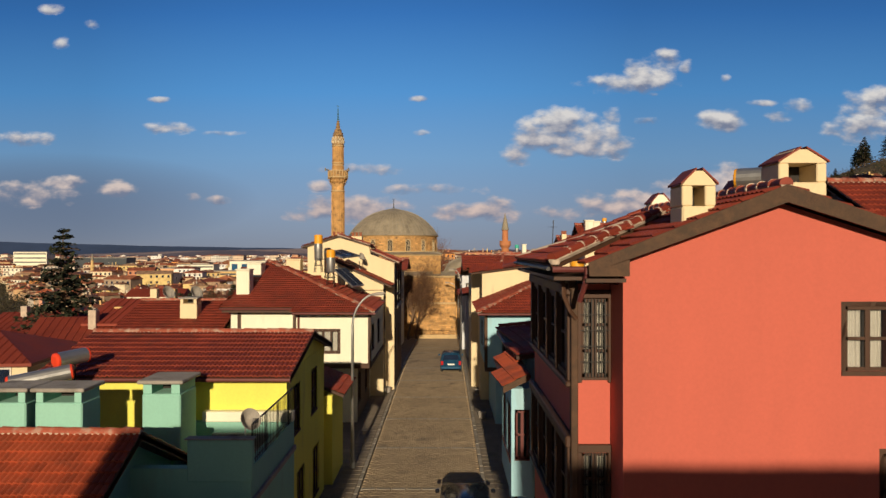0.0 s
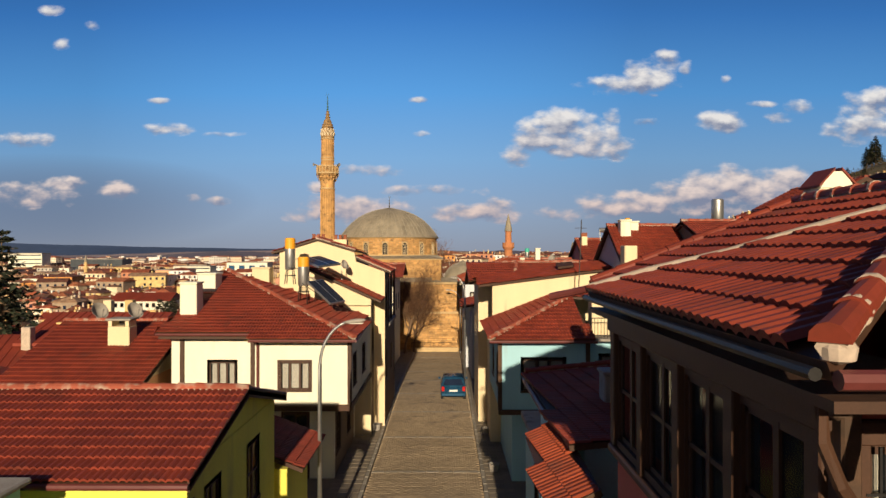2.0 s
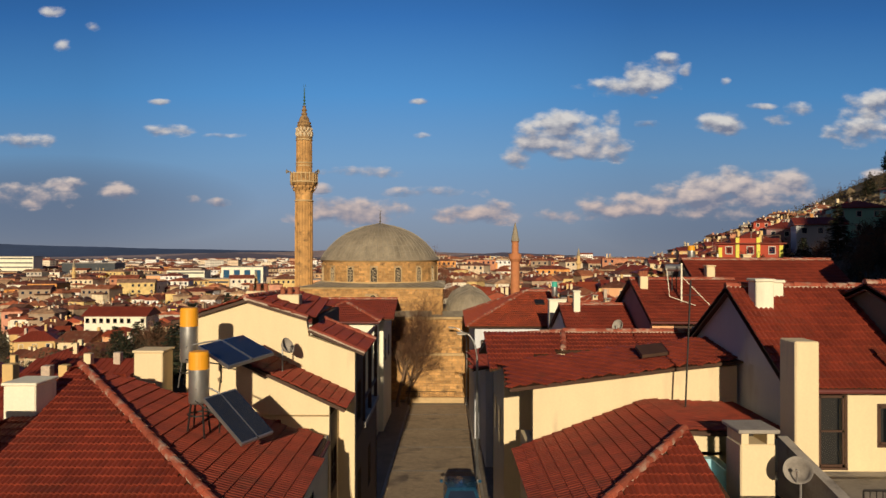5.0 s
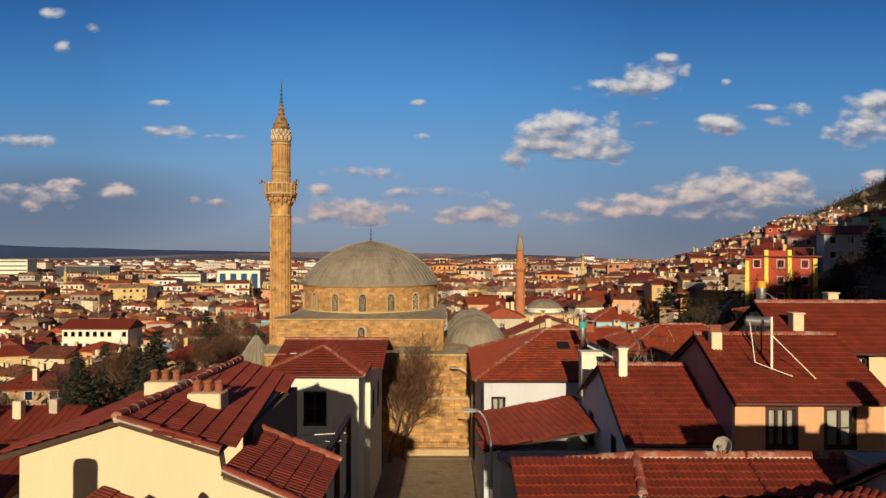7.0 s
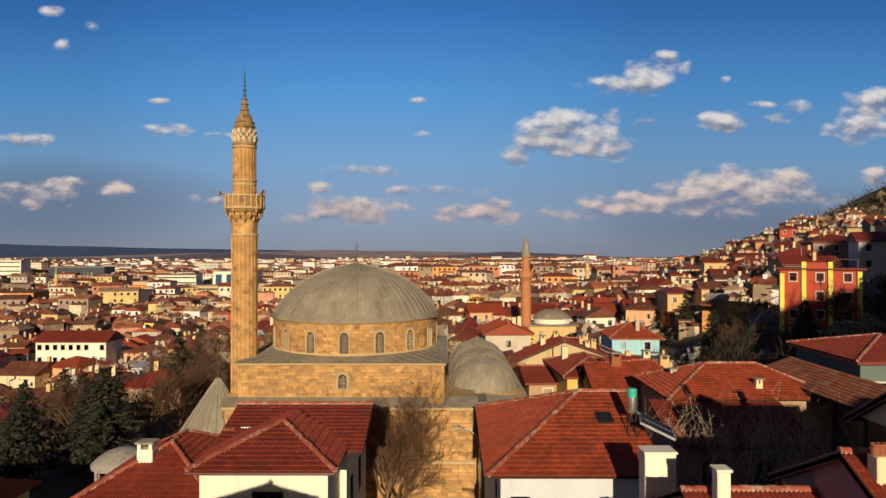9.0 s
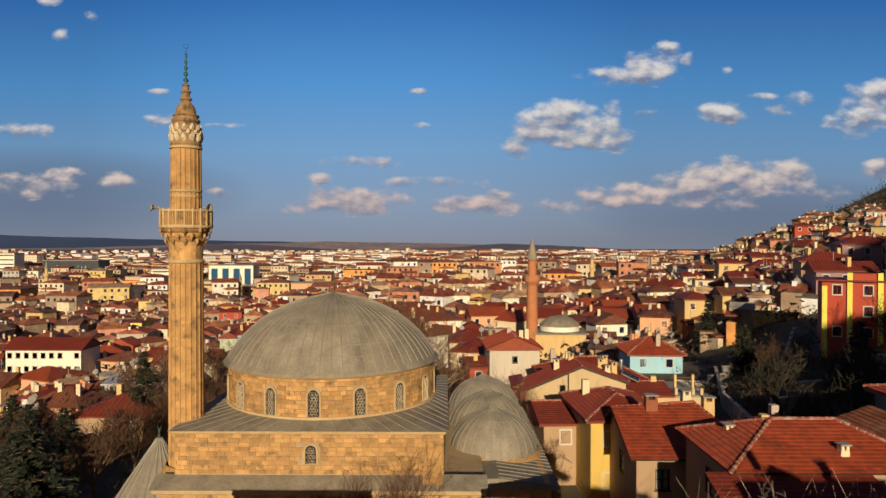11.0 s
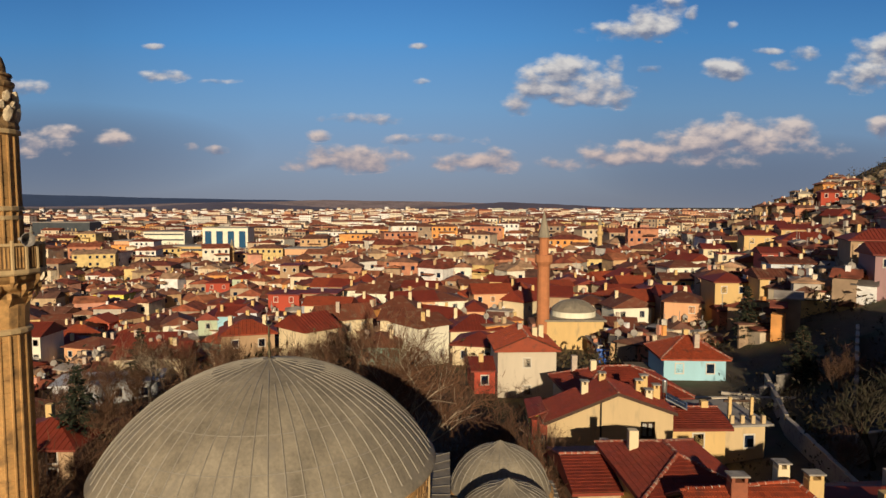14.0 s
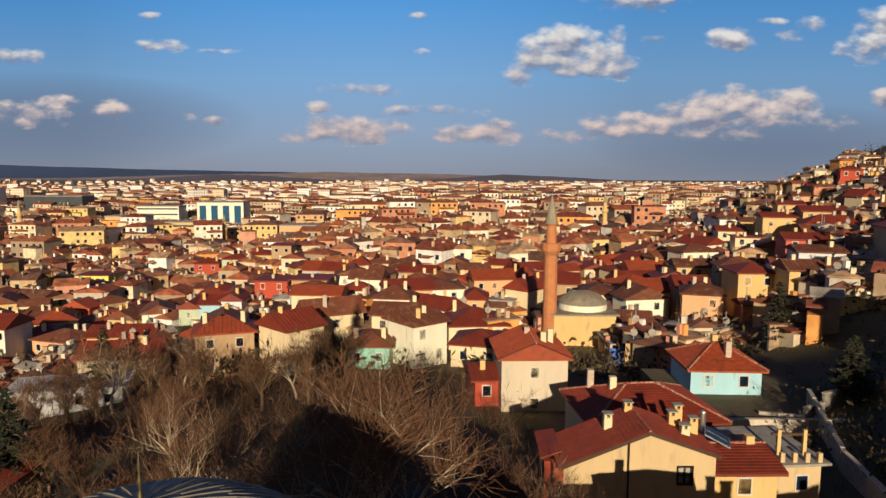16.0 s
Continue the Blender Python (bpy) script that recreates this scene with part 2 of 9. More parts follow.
STONE_DARK = surface("weathered_dark_limestone", (0.30, 0.185, 0.080), 0.45, 2.0, 18, 0.92, 0.5, pieces=0.2, stain=(0.12, 0.08, 0.045), stain_at=0.56, bump_dist=0.02)
CARVED = surface("carved_white_limestone", (0.66, 0.54, 0.36), 0.35, 3.0, 20, 0.9, 0.5, stain=(0.22, 0.15, 0.08), stain_at=0.60, bump_dist=0.02)
STONE_PALE = surface("pale_limestone", (0.54, 0.39, 0.20), 0.25, 1.5, 16, 0.9, 0.4, pieces=0.12)
JOINT = surface("stone_joint", (0.42, 0.31, 0.18), 0.3, 3, 25, 0.95, 0.3)
LEAD = surface("lead_sheet", (0.27, 0.232, 0.168), 0.50, 1.1, 9, 0.74, 0.2, pieces=0.10, stain=(0.25, 0.22, 0.17), stain_at=0.60, streak=True)
LEAD_SEAM = surface("lead_seam", (0.31, 0.28, 0.225), 0.25, 2, 20, 0.6, 0.2)
METAL = surface("galvanised_steel", (0.55, 0.55, 0.53), 0.15, 3, 40, 0.38, 0.1, metal=0.85)
DARK_METAL = surface("black_iron", (0.028, 0.026, 0.025), 0.3, 5, 40, 0.5, 0.1, metal=0.4)
GUTTER = surface("painted_gutter", (0.13, 0.032, 0.028), 0.2, 3, 30, 0.45, 0.05)
ORANGE_PAINT = surface("orange_band_paint", (0.85, 0.38, 0.02), 0.08, 3, 30, 0.5, 0.05)
RED_PAINT = surface("red_end_cap", (0.75, 0.06, 0.02), 0.1, 3, 30, 0.45, 0.05)
TEAL_PAINT = surface("green_tank_paint", (0.05, 0.45, 0.34), 0.1, 3, 30, 0.5, 0.05)
CONCRETE = surface("weathered_concrete", (0.34, 0.31, 0.27), 0.25, 1.2, 20, 0.92, 0.3, stain=(0.18, 0.16, 0.14), stain_at=0.6)
PAVE = surface("pavement_slab", (0.23, 0.19, 0.14), 0.22, 0.8, 14, 0.92, 0.3, pieces=0.1)
SETT = surface("basalt_sett", (0.34, 0.26, 0.165), 0.3, 0.45, 18, 0.9, 0.3, pieces=0.12, stain=(0.20, 0.155, 0.105), stain_at=0.6)
CURTAIN = surface("net_curtain", (0.72, 0.70, 0.62), 0.12, 6, 40, 0.9, 0.1, streak=True)
# near-black fill that paints the darkness of unlit rooms, flues and openings
UNLIT_DARK = surface("dark_room", (0.03, 0.026, 0.022), 0.2, 3, 20, 0.9, 0.0)
CLAYPOT = surface("chimney_pot_clay", (0.30, 0.10, 0.05), 0.3, 4, 30, 0.85, 0.2)
BARK = surface("bare_bark", (0.17, 0.105, 0.060), 0.35, 4, 30, 0.9, 0.3)
BARK_PALE = surface("pale_plane_bark", (0.50, 0.41, 0.29), 0.4, 3, 20, 0.9, 0.3)
TWIG = surface("brown_twigs", (0.120, 0.058, 0.029), 0.4, 0.6, 8, 0.9, 0.0, pieces=0.3)
PLANE_TWIG = surface("reddish_plane_twigs", (0.165, 0.082, 0.042), 0.4, 0.6, 8, 0.9, 0.0, pieces=0.3)
NEEDLE = surface("dark_conifer_needles", (0.022, 0.029, 0.013), 0.4, 1.0, 12, 0.85, 0.0, pieces=0.35)
EARTH = surface("dry_grass_earth", (0.115, 0.085, 0.045), 0.4, 0.05, 1.3, 0.95, 0.3, stain=(0.075, 0.08, 0.032), stain_at=0.55)


def glass_mat():
    m, n, l, p = nodes_of("window_glass")
    p.inputs["Base Color"].default_value = (0.02, 0.024, 0.028, 1)
    p.inputs["Roughness"].default_value, p.inputs["Specular IOR Level"].default_value = 0.08, 0.6
    p.inputs["Alpha"].default_value = 0.24
    w = n.new("ShaderNodeTexNoise")
    w.inputs["Scale"].default_value = 2.5
    b = n.new("ShaderNodeBump")
    b.inputs["Strength"].default_value = 0.03
    l.new(w.outputs["Fac"], b.inputs["Height"]), l.new(b.outputs[0], p.inputs["Normal"])
    MATS["glass"] = m
    return m


GLASS = glass_mat()
PANEL_GLASS = surface("solar_collector_glass", (0.012, 0.022, 0.05), 0.2, 2, 30, 0.12, 0.0)

# ---- building tools ----
ORIGIN = {}


def thing(name, at, label, category, group="", kind=""):
    e = new(name)
    e.location = at
    e.empty_display_size = 0.3
    ORIGIN[e] = Matrix.Translation(at)
    return tagged(e, label, category, group, kind)


def part(name, bm, material, parent=None, label="", smooth=False):
    """Links a bmesh, or (vertices, faces), as one mesh in world coordinates under a thing or part."""
    me = bpy.data.meshes.new(name)
    if isinstance(bm, tuple):
        me.from_pydata(bm[0], [], bm[1])
    else:
        bm.normal_update()
        bm.to_mesh(me)
        bm.free()
    if smooth:
        me.polygons.foreach_set("use_smooth", [True] * len(me.polygons))
    me.materials.append(material)
    ob = new(name, me)
    if parent is not None:
        ob.parent = parent
        ob.matrix_parent_inverse = ORIGIN.get(parent, Matrix()).inverted()
    if label:
        ob["label"] = label
    return ob


def box(x0, x1, y0, y1, z0, z1, bevel=0.0, bm=None):
    b = bmesh.new()
    bmesh.ops.create_cube(b, size=1, matrix=Matrix.LocRotScale(((x0 + x1) / 2, (y0 + y1) / 2, (z0 + z1) / 2), None, (abs(x1 - x0), abs(y1 - y0), abs(z1 - z0))))
    if bevel:
        bmesh.ops.bevel(b, geom=b.edges[:], offset=bevel, segments=1, affect="EDGES")
    if bm is None:
        return b
    me = bpy.data.meshes.new("tmp")
    b.to_mesh(me)
    b.free()
    bm.from_mesh(me)
    bpy.data.meshes.remove(me)
    return bm


def prism(points, dirv, depth):
    """A planar polygon pushed along dirv by depth."""
    d = Vector(dirv).normalized() * depth
    n = len(points)
    v = [tuple(Vector(p)) for p in points] + [tuple(Vector(p) + d) for p in points]
    f = [tuple(range(n - 1, -1, -1)), tuple(range(n, 2 * n))] + [(i, (i + 1) % n, n + (i + 1) % n, n + i) for i in range(n)]
    b = bmesh.new()
    vs = [b.verts.new(p) for p in v]
    for q in f:
        b.faces.new([vs[i] for i in q])
    bmesh.ops.recalc_face_normals(b, faces=b.faces[:])
    return b


def tube(points, radii, sides=8, caps=True):
    """A round tube along points: (vertices, faces)."""
    if not hasattr(radii, "__len__"):
        radii = [radii] * len(points)
    pts = [Vector(p) for p in points]
    v, f = [], []
    for i, p in enumerate(pts):
        d = (pts[min(i + 1, len(pts) - 1)] - pts[max(i - 1, 0)]).normalized()
        a = d.orthogonal().normalized() if abs(d.z) < 0.99 else Vector((1, 0, 0))
        if abs(d.z) < 0.99:
            a = Vector((0, 0, 1)).cross(d).normalized()
        b = d.cross(a)
        for k in range(sides):
            t = 2 * math.pi * k / sides
            v.append(tuple(p + (a * math.cos(t) + b * math.sin(t)) * radii[i]))
    for i in range(len(pts) - 1):
        for k in range(sides):
            f.append((i * sides + k, i * sides + (k + 1) % sides, (i + 1) * sides + (k + 1) % sides, (i + 1) * sides + k))
    if caps:
        f += [tuple(range(sides - 1, -1, -1)), tuple(range((len(pts) - 1) * sides, len(pts) * sides))]
    return v, f


def lathe(profile, cx, cy, sides=32, start=0.0, sweep=2 * math.pi):
    """A surface of revolution about the upright axis at (cx, cy); profile: (radius, z) upwards."""
    closed = sweep > 6.28
    cols = sides if closed else sides + 1
    v = [(cx + r * math.cos(start + sweep * k / sides), cy + r * math.sin(start + sweep * k / sides), z) for r, z in profile for k in range(cols)]
    f = []
    for i in range(len(profile) - 1):
        for k in range(sides):
            k2 = (k + 1) % cols
            f.append((i * cols + k, i * cols + k2, (i + 1) * cols + k2, (i + 1) * cols + k))
    return v, f


def many(template, mats):
    """Copies of a (vertices, faces) template at 4x4 arrays, joined."""
    tv, tf = template
    tv = np.array([(*p, 1.0) for p in tv])
    mats = np.asarray(mats)
    allv = np.einsum("nij,kj->nki", mats, tv)[:, :, :3].reshape(-1, 3)
    n = len(tv)
    faces = [tuple(i * n + a for a in q) for i in range(len(mats)) for q in tf]
    return allv.tolist(), faces


def merge(meshes):
    v, f = [], []
    for a, b in meshes:
        o = len(v)
        v += list(a)
        f += [tuple(i + o for i in q) for q in b]
    return v, f


# ---- roofs ----
def tile_template(w, l, seg=6, lift=0.050, h=0.048):
    """One clay tile: x across, y up the slope, z out; two rolls across and a raised lower lip."""
    v, f = [], []
    for j, (y, up) in enumerate(((-0.04 * l, lift), (l, 0.012))):
        for k in range(seg + 1):
            s = k / seg
            v.append(((s - 0.5) * w, y, up + h * abs(math.sin(2 * math.pi * s)) ** 1.3))
    for k in range(seg + 1):
        s = k / seg
        v.append(((s - 0.5) * w, -0.04 * l, lift - 0.042 + h * abs(math.sin(2 * math.pi * s)) ** 1.3 * 0.8))
    n = seg + 1
    for k in range(seg):
        f.append((k, k + 1, n + k + 1, n + k))
        f.append((2 * n + k, 2 * n + k + 1, k + 1, k))
    return v, f


def inside(px, py, poly):
    r = np.zeros(len(px), bool)
    n = len(poly)
    for i in range(n):
        (x0, y0), (x1, y1) = poly[i], poly[(i + 1) % n]
        c = ((y0 > py) != (y1 > py))
        with np.errstate(divide="ignore", invalid="ignore"):
            xx = (x1 - x0) * (py - y0) / (y1 - y0 + 1e-12) + x0
        r ^= c & (px < xx)
    return r


RIDGE_CAP = {}


def ridge_caps(name, a, b, parent, mat, r=0.10, length=0.38, label="", joints=False):
    """Half-round cap tiles along a line, each overlapping the next, on a bed of mortar."""
    a, b = Vector(a), Vector(b)
    d = b - a
    n = max(1, int(d.length / length))
    step = d.length / n
    v, f = [], []
    for j, (y, rr) in enumerate(((-0.03, 1.12), (1.0, 0.92))):
        for k in range(7):
            t = math.pi * (k / 6) * 1.06 - 0.1
            v.append((-math.cos(t) * r * rr, y * step, math.sin(t) * r * rr))
    for k in range(6):
        f.append((k, k + 1, 7 + k + 1, 7 + k))
    f.append((0, 6, 5, 4, 3, 2, 1))
    y = d.normalized()
    x = y.cross(Vector((0, 0, 1))).normalized()
    z = x.cross(y)
    rng = random.Random(int(a.x * 97 + a.y * 31 + b.z * 7))
    ms = []
    for i in range(n):
        m = Matrix((x, y, z)).transposed().to_4x4()
        m.translation = a + y * step * i + z * rng.uniform(-0.008, 0.012)
        ms.append(np.array(m @ Matrix.Rotation(rng.uniform(-0.04, 0.04), 4, "Z")))
    part(name, many((v, f), ms), mat, parent, label)
    if joints:
        part("mortar_joint", merge([tube([a + y * step * (i - 0.02 + rng.uniform(-0.02, 0.02)) + z * 0.012, a + y * step * (i + 0.10) + z * 0.008], r * rng.uniform(1.05, 1.14), 10) for i in range(1, n)]), MORTAR, parent)["kind"] = "stuff"
    part("mortar_bed", tube([a - z * 0.03, b - z * 0.03], r * 0.85, 6), MORTAR, parent)


def roof_plane(parent, pts, mat=None, tw=0.26, tl=0.34, single=0, near=(0, 0), deck=0.10, seg=8):
    """A sloping plane of pantiles on a boarded deck. single: how many of the tiles nearest to the plan point are pieces of their own."""
    mat = mat or TILE
    P = [Vector(p) for p in pts]
    n = (P[1] - P[0]).cross(P[2] - P[0])
    if len(P) > 3 and n.length < 1e-6:
        n = (P[2] - P[1]).cross(P[3] - P[1])
    n.normalize()
    if n.z < 0:
        n = -n
    up = (Vector((0, 0, 1)) - n * n.z)
    up = up.normalized() if up.length > 1e-4 else Vector((0, 1, 0))
    ac = up.cross(n).normalized()
    o = P[0]
    q = [((p - o).dot(ac), (p - o).dot(up)) for p in P]
    us, vs = [a for a, _ in q], [b for _, b in q]
    part("deck", prism([p - n * 0.005 for p in P], -n, deck), WOOD, parent)
    nu, nv = max(1, round((max(us) - min(us)) / tw)), max(1, round((max(vs) - min(vs)) / (tl * 0.9)))
    tw2, pitch = (max(us) - min(us)) / nu, (max(vs) - min(vs)) / nv
    gu, gv = np.meshgrid(min(us) + (np.arange(nu) + 0.5) * tw2, min(vs) + np.arange(nv) * pitch)
    gu, gv = gu.ravel(), gv.ravel()
    keep = inside(gu, gv + pitch * 0.5, q)
    gu, gv = gu[keep], gv[keep]
    rng = np.random.RandomState(int(abs(o.x * 131 + o.y * 17 + o.z * 7)) % 99991)
    gz = rng.uniform(-0.004, 0.008, len(gu))
    A, U, N, O = (np.array(t) for t in (ac, up, n, o))
    mats = np.zeros((len(gu), 4, 4))
    mats[:, :3, 0], mats[:, :3, 1], mats[:, :3, 2], mats[:, 3, 3] = A, U, N, 1
    mats[:, :3, 3] = O + gu[:, None] * A + gv[:, None] * U + gz[:, None] * N
    tmpl = tile_template(tw2 * 1.02, pitch * 1.06)
    order = np.argsort(np.hypot(mats[:, 0, 3] - near[0], mats[:, 1, 3] - near[1]))
    one, rest = order[:single], order[single:]
    if len(rest):
        t = part("roof_tiles", many(tmpl, mats[rest]), mat, parent)
        t["kind"] = "stuff"
    if len(one):
        me = bpy.data.meshes.new("roof_tile")
        me.from_pydata(*[tmpl[0], [], tmpl[1]])
        me.materials.append(mat)
        inv = ORIGIN.get(parent, Matrix()).inverted()
        for i in one:
            LATE.append((me, parent, inv, mats[i].copy()))
    return n


LATE = []


def late_pieces():
    for me, parent, inv, m in LATE:
        ob = new(me.name, me)
        ob.parent, ob.matrix_parent_inverse = parent, inv
        ob.matrix_basis = Matrix(m.tolist())


def wall_poly(name, pts, dirv, depth, mat, parent, label=""):
    return part(name, prism(pts, dirv, depth), mat, parent, label)


def gutter(a, b, parent, r=0.06):
    v, f = tube([a, b], r, 8)
    part("gutter", (v, f), GUTTER, parent)


def downpipe(x, y, z0, z1, parent, r=0.05, mat=None):
    part("downpipe", tube([(x, y, z0), (x, y, z1)], r, 8), mat or GUTTER, parent)


def window(parent, c, w, h, face="-y", rows=2, cols=2, curtain=True, bars=False, frame_mat=None, depth=0.10, name="window"):
    """A casement: frame, sash bars, panes, a near-black sheet for the unlit room, and curtains. c: middle of the
    opening on the wall's face.
    """
    fm = frame_mat or WOOD
    R = {"-y": Matrix.Identity(3), "-x": Matrix.Rotation(-math.pi / 2, 3, "Z"), "+x": Matrix.Rotation(math.pi / 2, 3, "Z"), "+y": Matrix.Rotation(math.pi, 3, "Z")}[face].to_4x4()
    M = Matrix.Translation(c) @ R

    def put(nm, b, m, par, lab=""):
        b.transform(M)
        return part(nm, b, m, par, lab)
    fw = min(0.09, w * 0.1)
    fr = box(-w / 2 - fw, w / 2 + fw, -0.06, 0.04, h / 2, h / 2 + fw)
    box(-w / 2 - fw, w / 2 + fw, -0.08, 0.04, -h / 2 - fw, -h / 2, bm=fr)
    box(-w / 2 - fw, -w / 2, -0.06, 0.04, -h / 2, h / 2, bm=fr)
    box(w / 2, w / 2 + fw, -0.06, 0.04, -h / 2, h / 2, bm=fr)
    root = put(name, fr, fm, parent)
    sb = box(-w / 2, -w / 2 + 0.05, -0.03, 0.0, -h / 2, h / 2)
    box(w / 2 - 0.05, w / 2, -0.03, 0.0, -h / 2, h / 2, bm=sb)
    box(-w / 2, w / 2, -0.03, 0.0, -h / 2, -h / 2 + 0.06, bm=sb)
    box(-w / 2, w / 2, -0.03, 0.0, h / 2 - 0.06, h / 2, bm=sb)
    for i in range(1, cols):
        x = -w / 2 + w * i / cols
        box(x - 0.04, x + 0.04, -0.035, 0.0, -h / 2, h / 2, bm=sb)
    for j in range(1, rows):
        z = -h / 2 + h * j / rows
        box(-w / 2, w / 2, -0.03, 0.0, z - 0.025, z + 0.025, bm=sb)
    put("sash", sb, fm, root)
    for i in range(cols):
        x0, x1 = -w / 2 + w * i / cols, -w / 2 + w * (i + 1) / cols
        pane = put("pane", box(x0 + 0.03, x1 - 0.03, -0.012, -0.008, -h / 2 + 0.04, h / 2 - 0.04), GLASS, root)
        pane.visible_shadow = False
    # near-black sheet in place of the unlit room
    put("room_behind", box(-w / 2, w / 2, 0.19, 0.20, -h / 2, h / 2), UNLIT_DARK, root)
    if curtain:
        v, f = [], []
        for i in range(cols):
            x0, x1 = -w / 2 + w * i / cols + 0.05, -w / 2 + w * (i + 1) / cols - 0.05
            gap = (x1 - x0) * (0.12 if (i + rows) % 2 else 0.0)
            k, o = 14, len(v)
            for s in range(k + 1):
                x = x0 + gap + (x1 - x0 - 2 * gap) * s / k
                y = 0.07 + 0.012 * math.sin(s * 2.3)
                v += [(x, y, -h / 2 + 0.05), (x, y, h / 2 - 0.05)]
            f += [(o + 2 * s, o + 2 * s + 2, o + 2 * s + 3, o + 2 * s + 1) for s in range(k)]
        b = bmesh.new()
        me = bpy.data.meshes.new("c")
        me.from_pydata(v, [], f)
        b.from_mesh(me)
        bpy.data.meshes.remove(me)
        put("curtain", b, CURTAIN, root)
    if bars:
        g = None
        for i in range(1, 8):
            x = -w / 2 + w * i / 8
            g = box(x - 0.008, x + 0.008, -0.10, -0.084, -h / 2, h / 2, bm=g) if g else box(x - 0.008, x + 0.008, -0.10, -0.084, -h / 2, h / 2)
        for j in range(1, 5):
            z = -h / 2 + h * j / 5
            box(-w / 2 - 0.03, w / 2 + 0.03, -0.105, -0.09, z - 0.008, z + 0.008, bm=g)
        put("window_grille", g, DARK_METAL, root)
    return root


def chimney(at, wx, wy, h, mat, label, cap="gable", group="chimneys"):
    """A rendered chimney with a smoke opening and a small cap, or clay pots."""
    x, y, z = at
    e = thing("chimney", at, label, "chimney", group)
    body = box(x - wx / 2, x + wx / 2, y - wy / 2, y + wy / 2, z - 0.5, z + h, 0.03)
    part("shaft", body, mat, e)
    if cap == "gable":
        for sx in (-1, 1):
            part("pier", box(x + sx * (wx / 2 - 0.09) - 0.09, x + sx * (wx / 2 - 0.09) + 0.09, y - wy / 2 + 0.01, y + wy / 2 - 0.01, z + h + 0.003, z + h + 0.34, 0.02), mat, e)
        # dark slab paints the unlit flue between the piers
        part("back", box(x - wx / 2 + 0.19, x + wx / 2 - 0.19, y + wy / 2 - 0.12, y + wy / 2 - 0.02, z + h + 0.003, z + h + 0.34), UNLIT_DARK, e)
        part("head", prism([(x - wx / 2, y - wy / 2, z + h + 0.343), (x + wx / 2, y - wy / 2, z + h + 0.343), (x + wx * 0.18, y - wy / 2, z + h + 0.58), (x - wx * 0.18, y - wy / 2, z + h + 0.58)], (0, 1, 0), wy), mat, e)
        for s in (-1, 1):
            a, b, t = x + s * (wx / 2 + 0.03), x + s * 0.05, z + h
            pts = [(a, y - wy / 2 - 0.03, t + 0.35), (b, y - wy / 2 - 0.03, t + 0.60), (b, y + wy / 2 + 0.03, t + 0.60), (a, y + wy / 2 + 0.03, t + 0.35)]
            part("cap_tile", prism(pts, (0, 0, 1), 0.035), TILE, e)
    elif cap == "flat":
        for sx in (-1, 1):
            part("pier", box(x + sx * (wx / 2 - 0.1) - 0.08, x + sx * (wx / 2 - 0.1) + 0.08, y - wy / 2 + 0.01, y + wy / 2 - 0.01, z + h + 0.003, z + h + 0.24, 0.01), mat, e)
        # same dark slab for the unlit flue
        part("back", box(x - wx / 2 + 0.19, x + wx / 2 - 0.19, y + wy / 2 - 0.1, y + wy / 2 - 0.02, z + h + 0.003, z + h + 0.24), UNLIT_DARK, e)
        part("cap_slab", box(x - wx / 2 - 0.07, x + wx / 2 + 0.07, y - wy / 2 - 0.07, y + wy / 2 + 0.07, z + h + 0.243, z + h + 0.33, 0.02), CONCRETE, e)
    elif cap == "pots":
        k = 3
        for i in range(k):
            px = x - wx / 2 + wx * (i + 0.5) / k
            part("chimney_pot", lathe([(0.0, z + h), (0.10, z + h), (0.085, z + h + 0.20), (0.11, z + h + 0.22), (0.11, z + h + 0.27), (0.075, z + h + 0.27), (0.07, z + h + 0.1), (0.0, z + h + 0.1)], px, y, 10), CLAYPOT, e)
    else:
        part("cap_slab", box(x - wx / 2 - 0.04, x + wx / 2 + 0.04, y - wy / 2 - 0.04, y + wy / 2 + 0.04, z + h + 0.003, z + h + 0.08, 0.02), mat, e)
    return e


# ---- ground ----
def smooth(t):
    t = np.clip(t, 0, 1)
    return t * t * (3 - 2 * t)


def ground_z(x, y):
    x, y = np.asarray(x, float), np.asarray(y, float)
    z = -1.3 * smooth((y - 50) / 36)
    z = z - 4.5 * smooth((y - 105) / 130) - 22 * smooth((y - 320) / 2200)
    z = z - 10 * smooth((-x - 14) / 75) * (1 - smooth((y - 500) / 1500))
    foot = 20 + 0.13 * np.clip(y - 123, 0, 190) + 0.45 * np.clip(y - 285, 0, 300)
    away = np.maximum(0, x - foot)
    hill = (0.235 * away + 0.095 * np.maximum(0, away - 10)) * smooth((x - foot + 8) / 30)
    hill = np.minimum(hill, 48 + 0.05 * away)
    hill = hill * (1 - smooth((y - 335) / 120)) + 9 * np.exp(-((x - 192) ** 2 + (y - 312) ** 2) / 1600)
    z = z + hill * smooth((y + 10) / 60)
    # added rise south of the valley, out of view, that casts it into shade
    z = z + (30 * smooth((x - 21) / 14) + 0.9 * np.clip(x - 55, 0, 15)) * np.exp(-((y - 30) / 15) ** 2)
    return z


def gz(x, y):
    return float(ground_z(x, y))


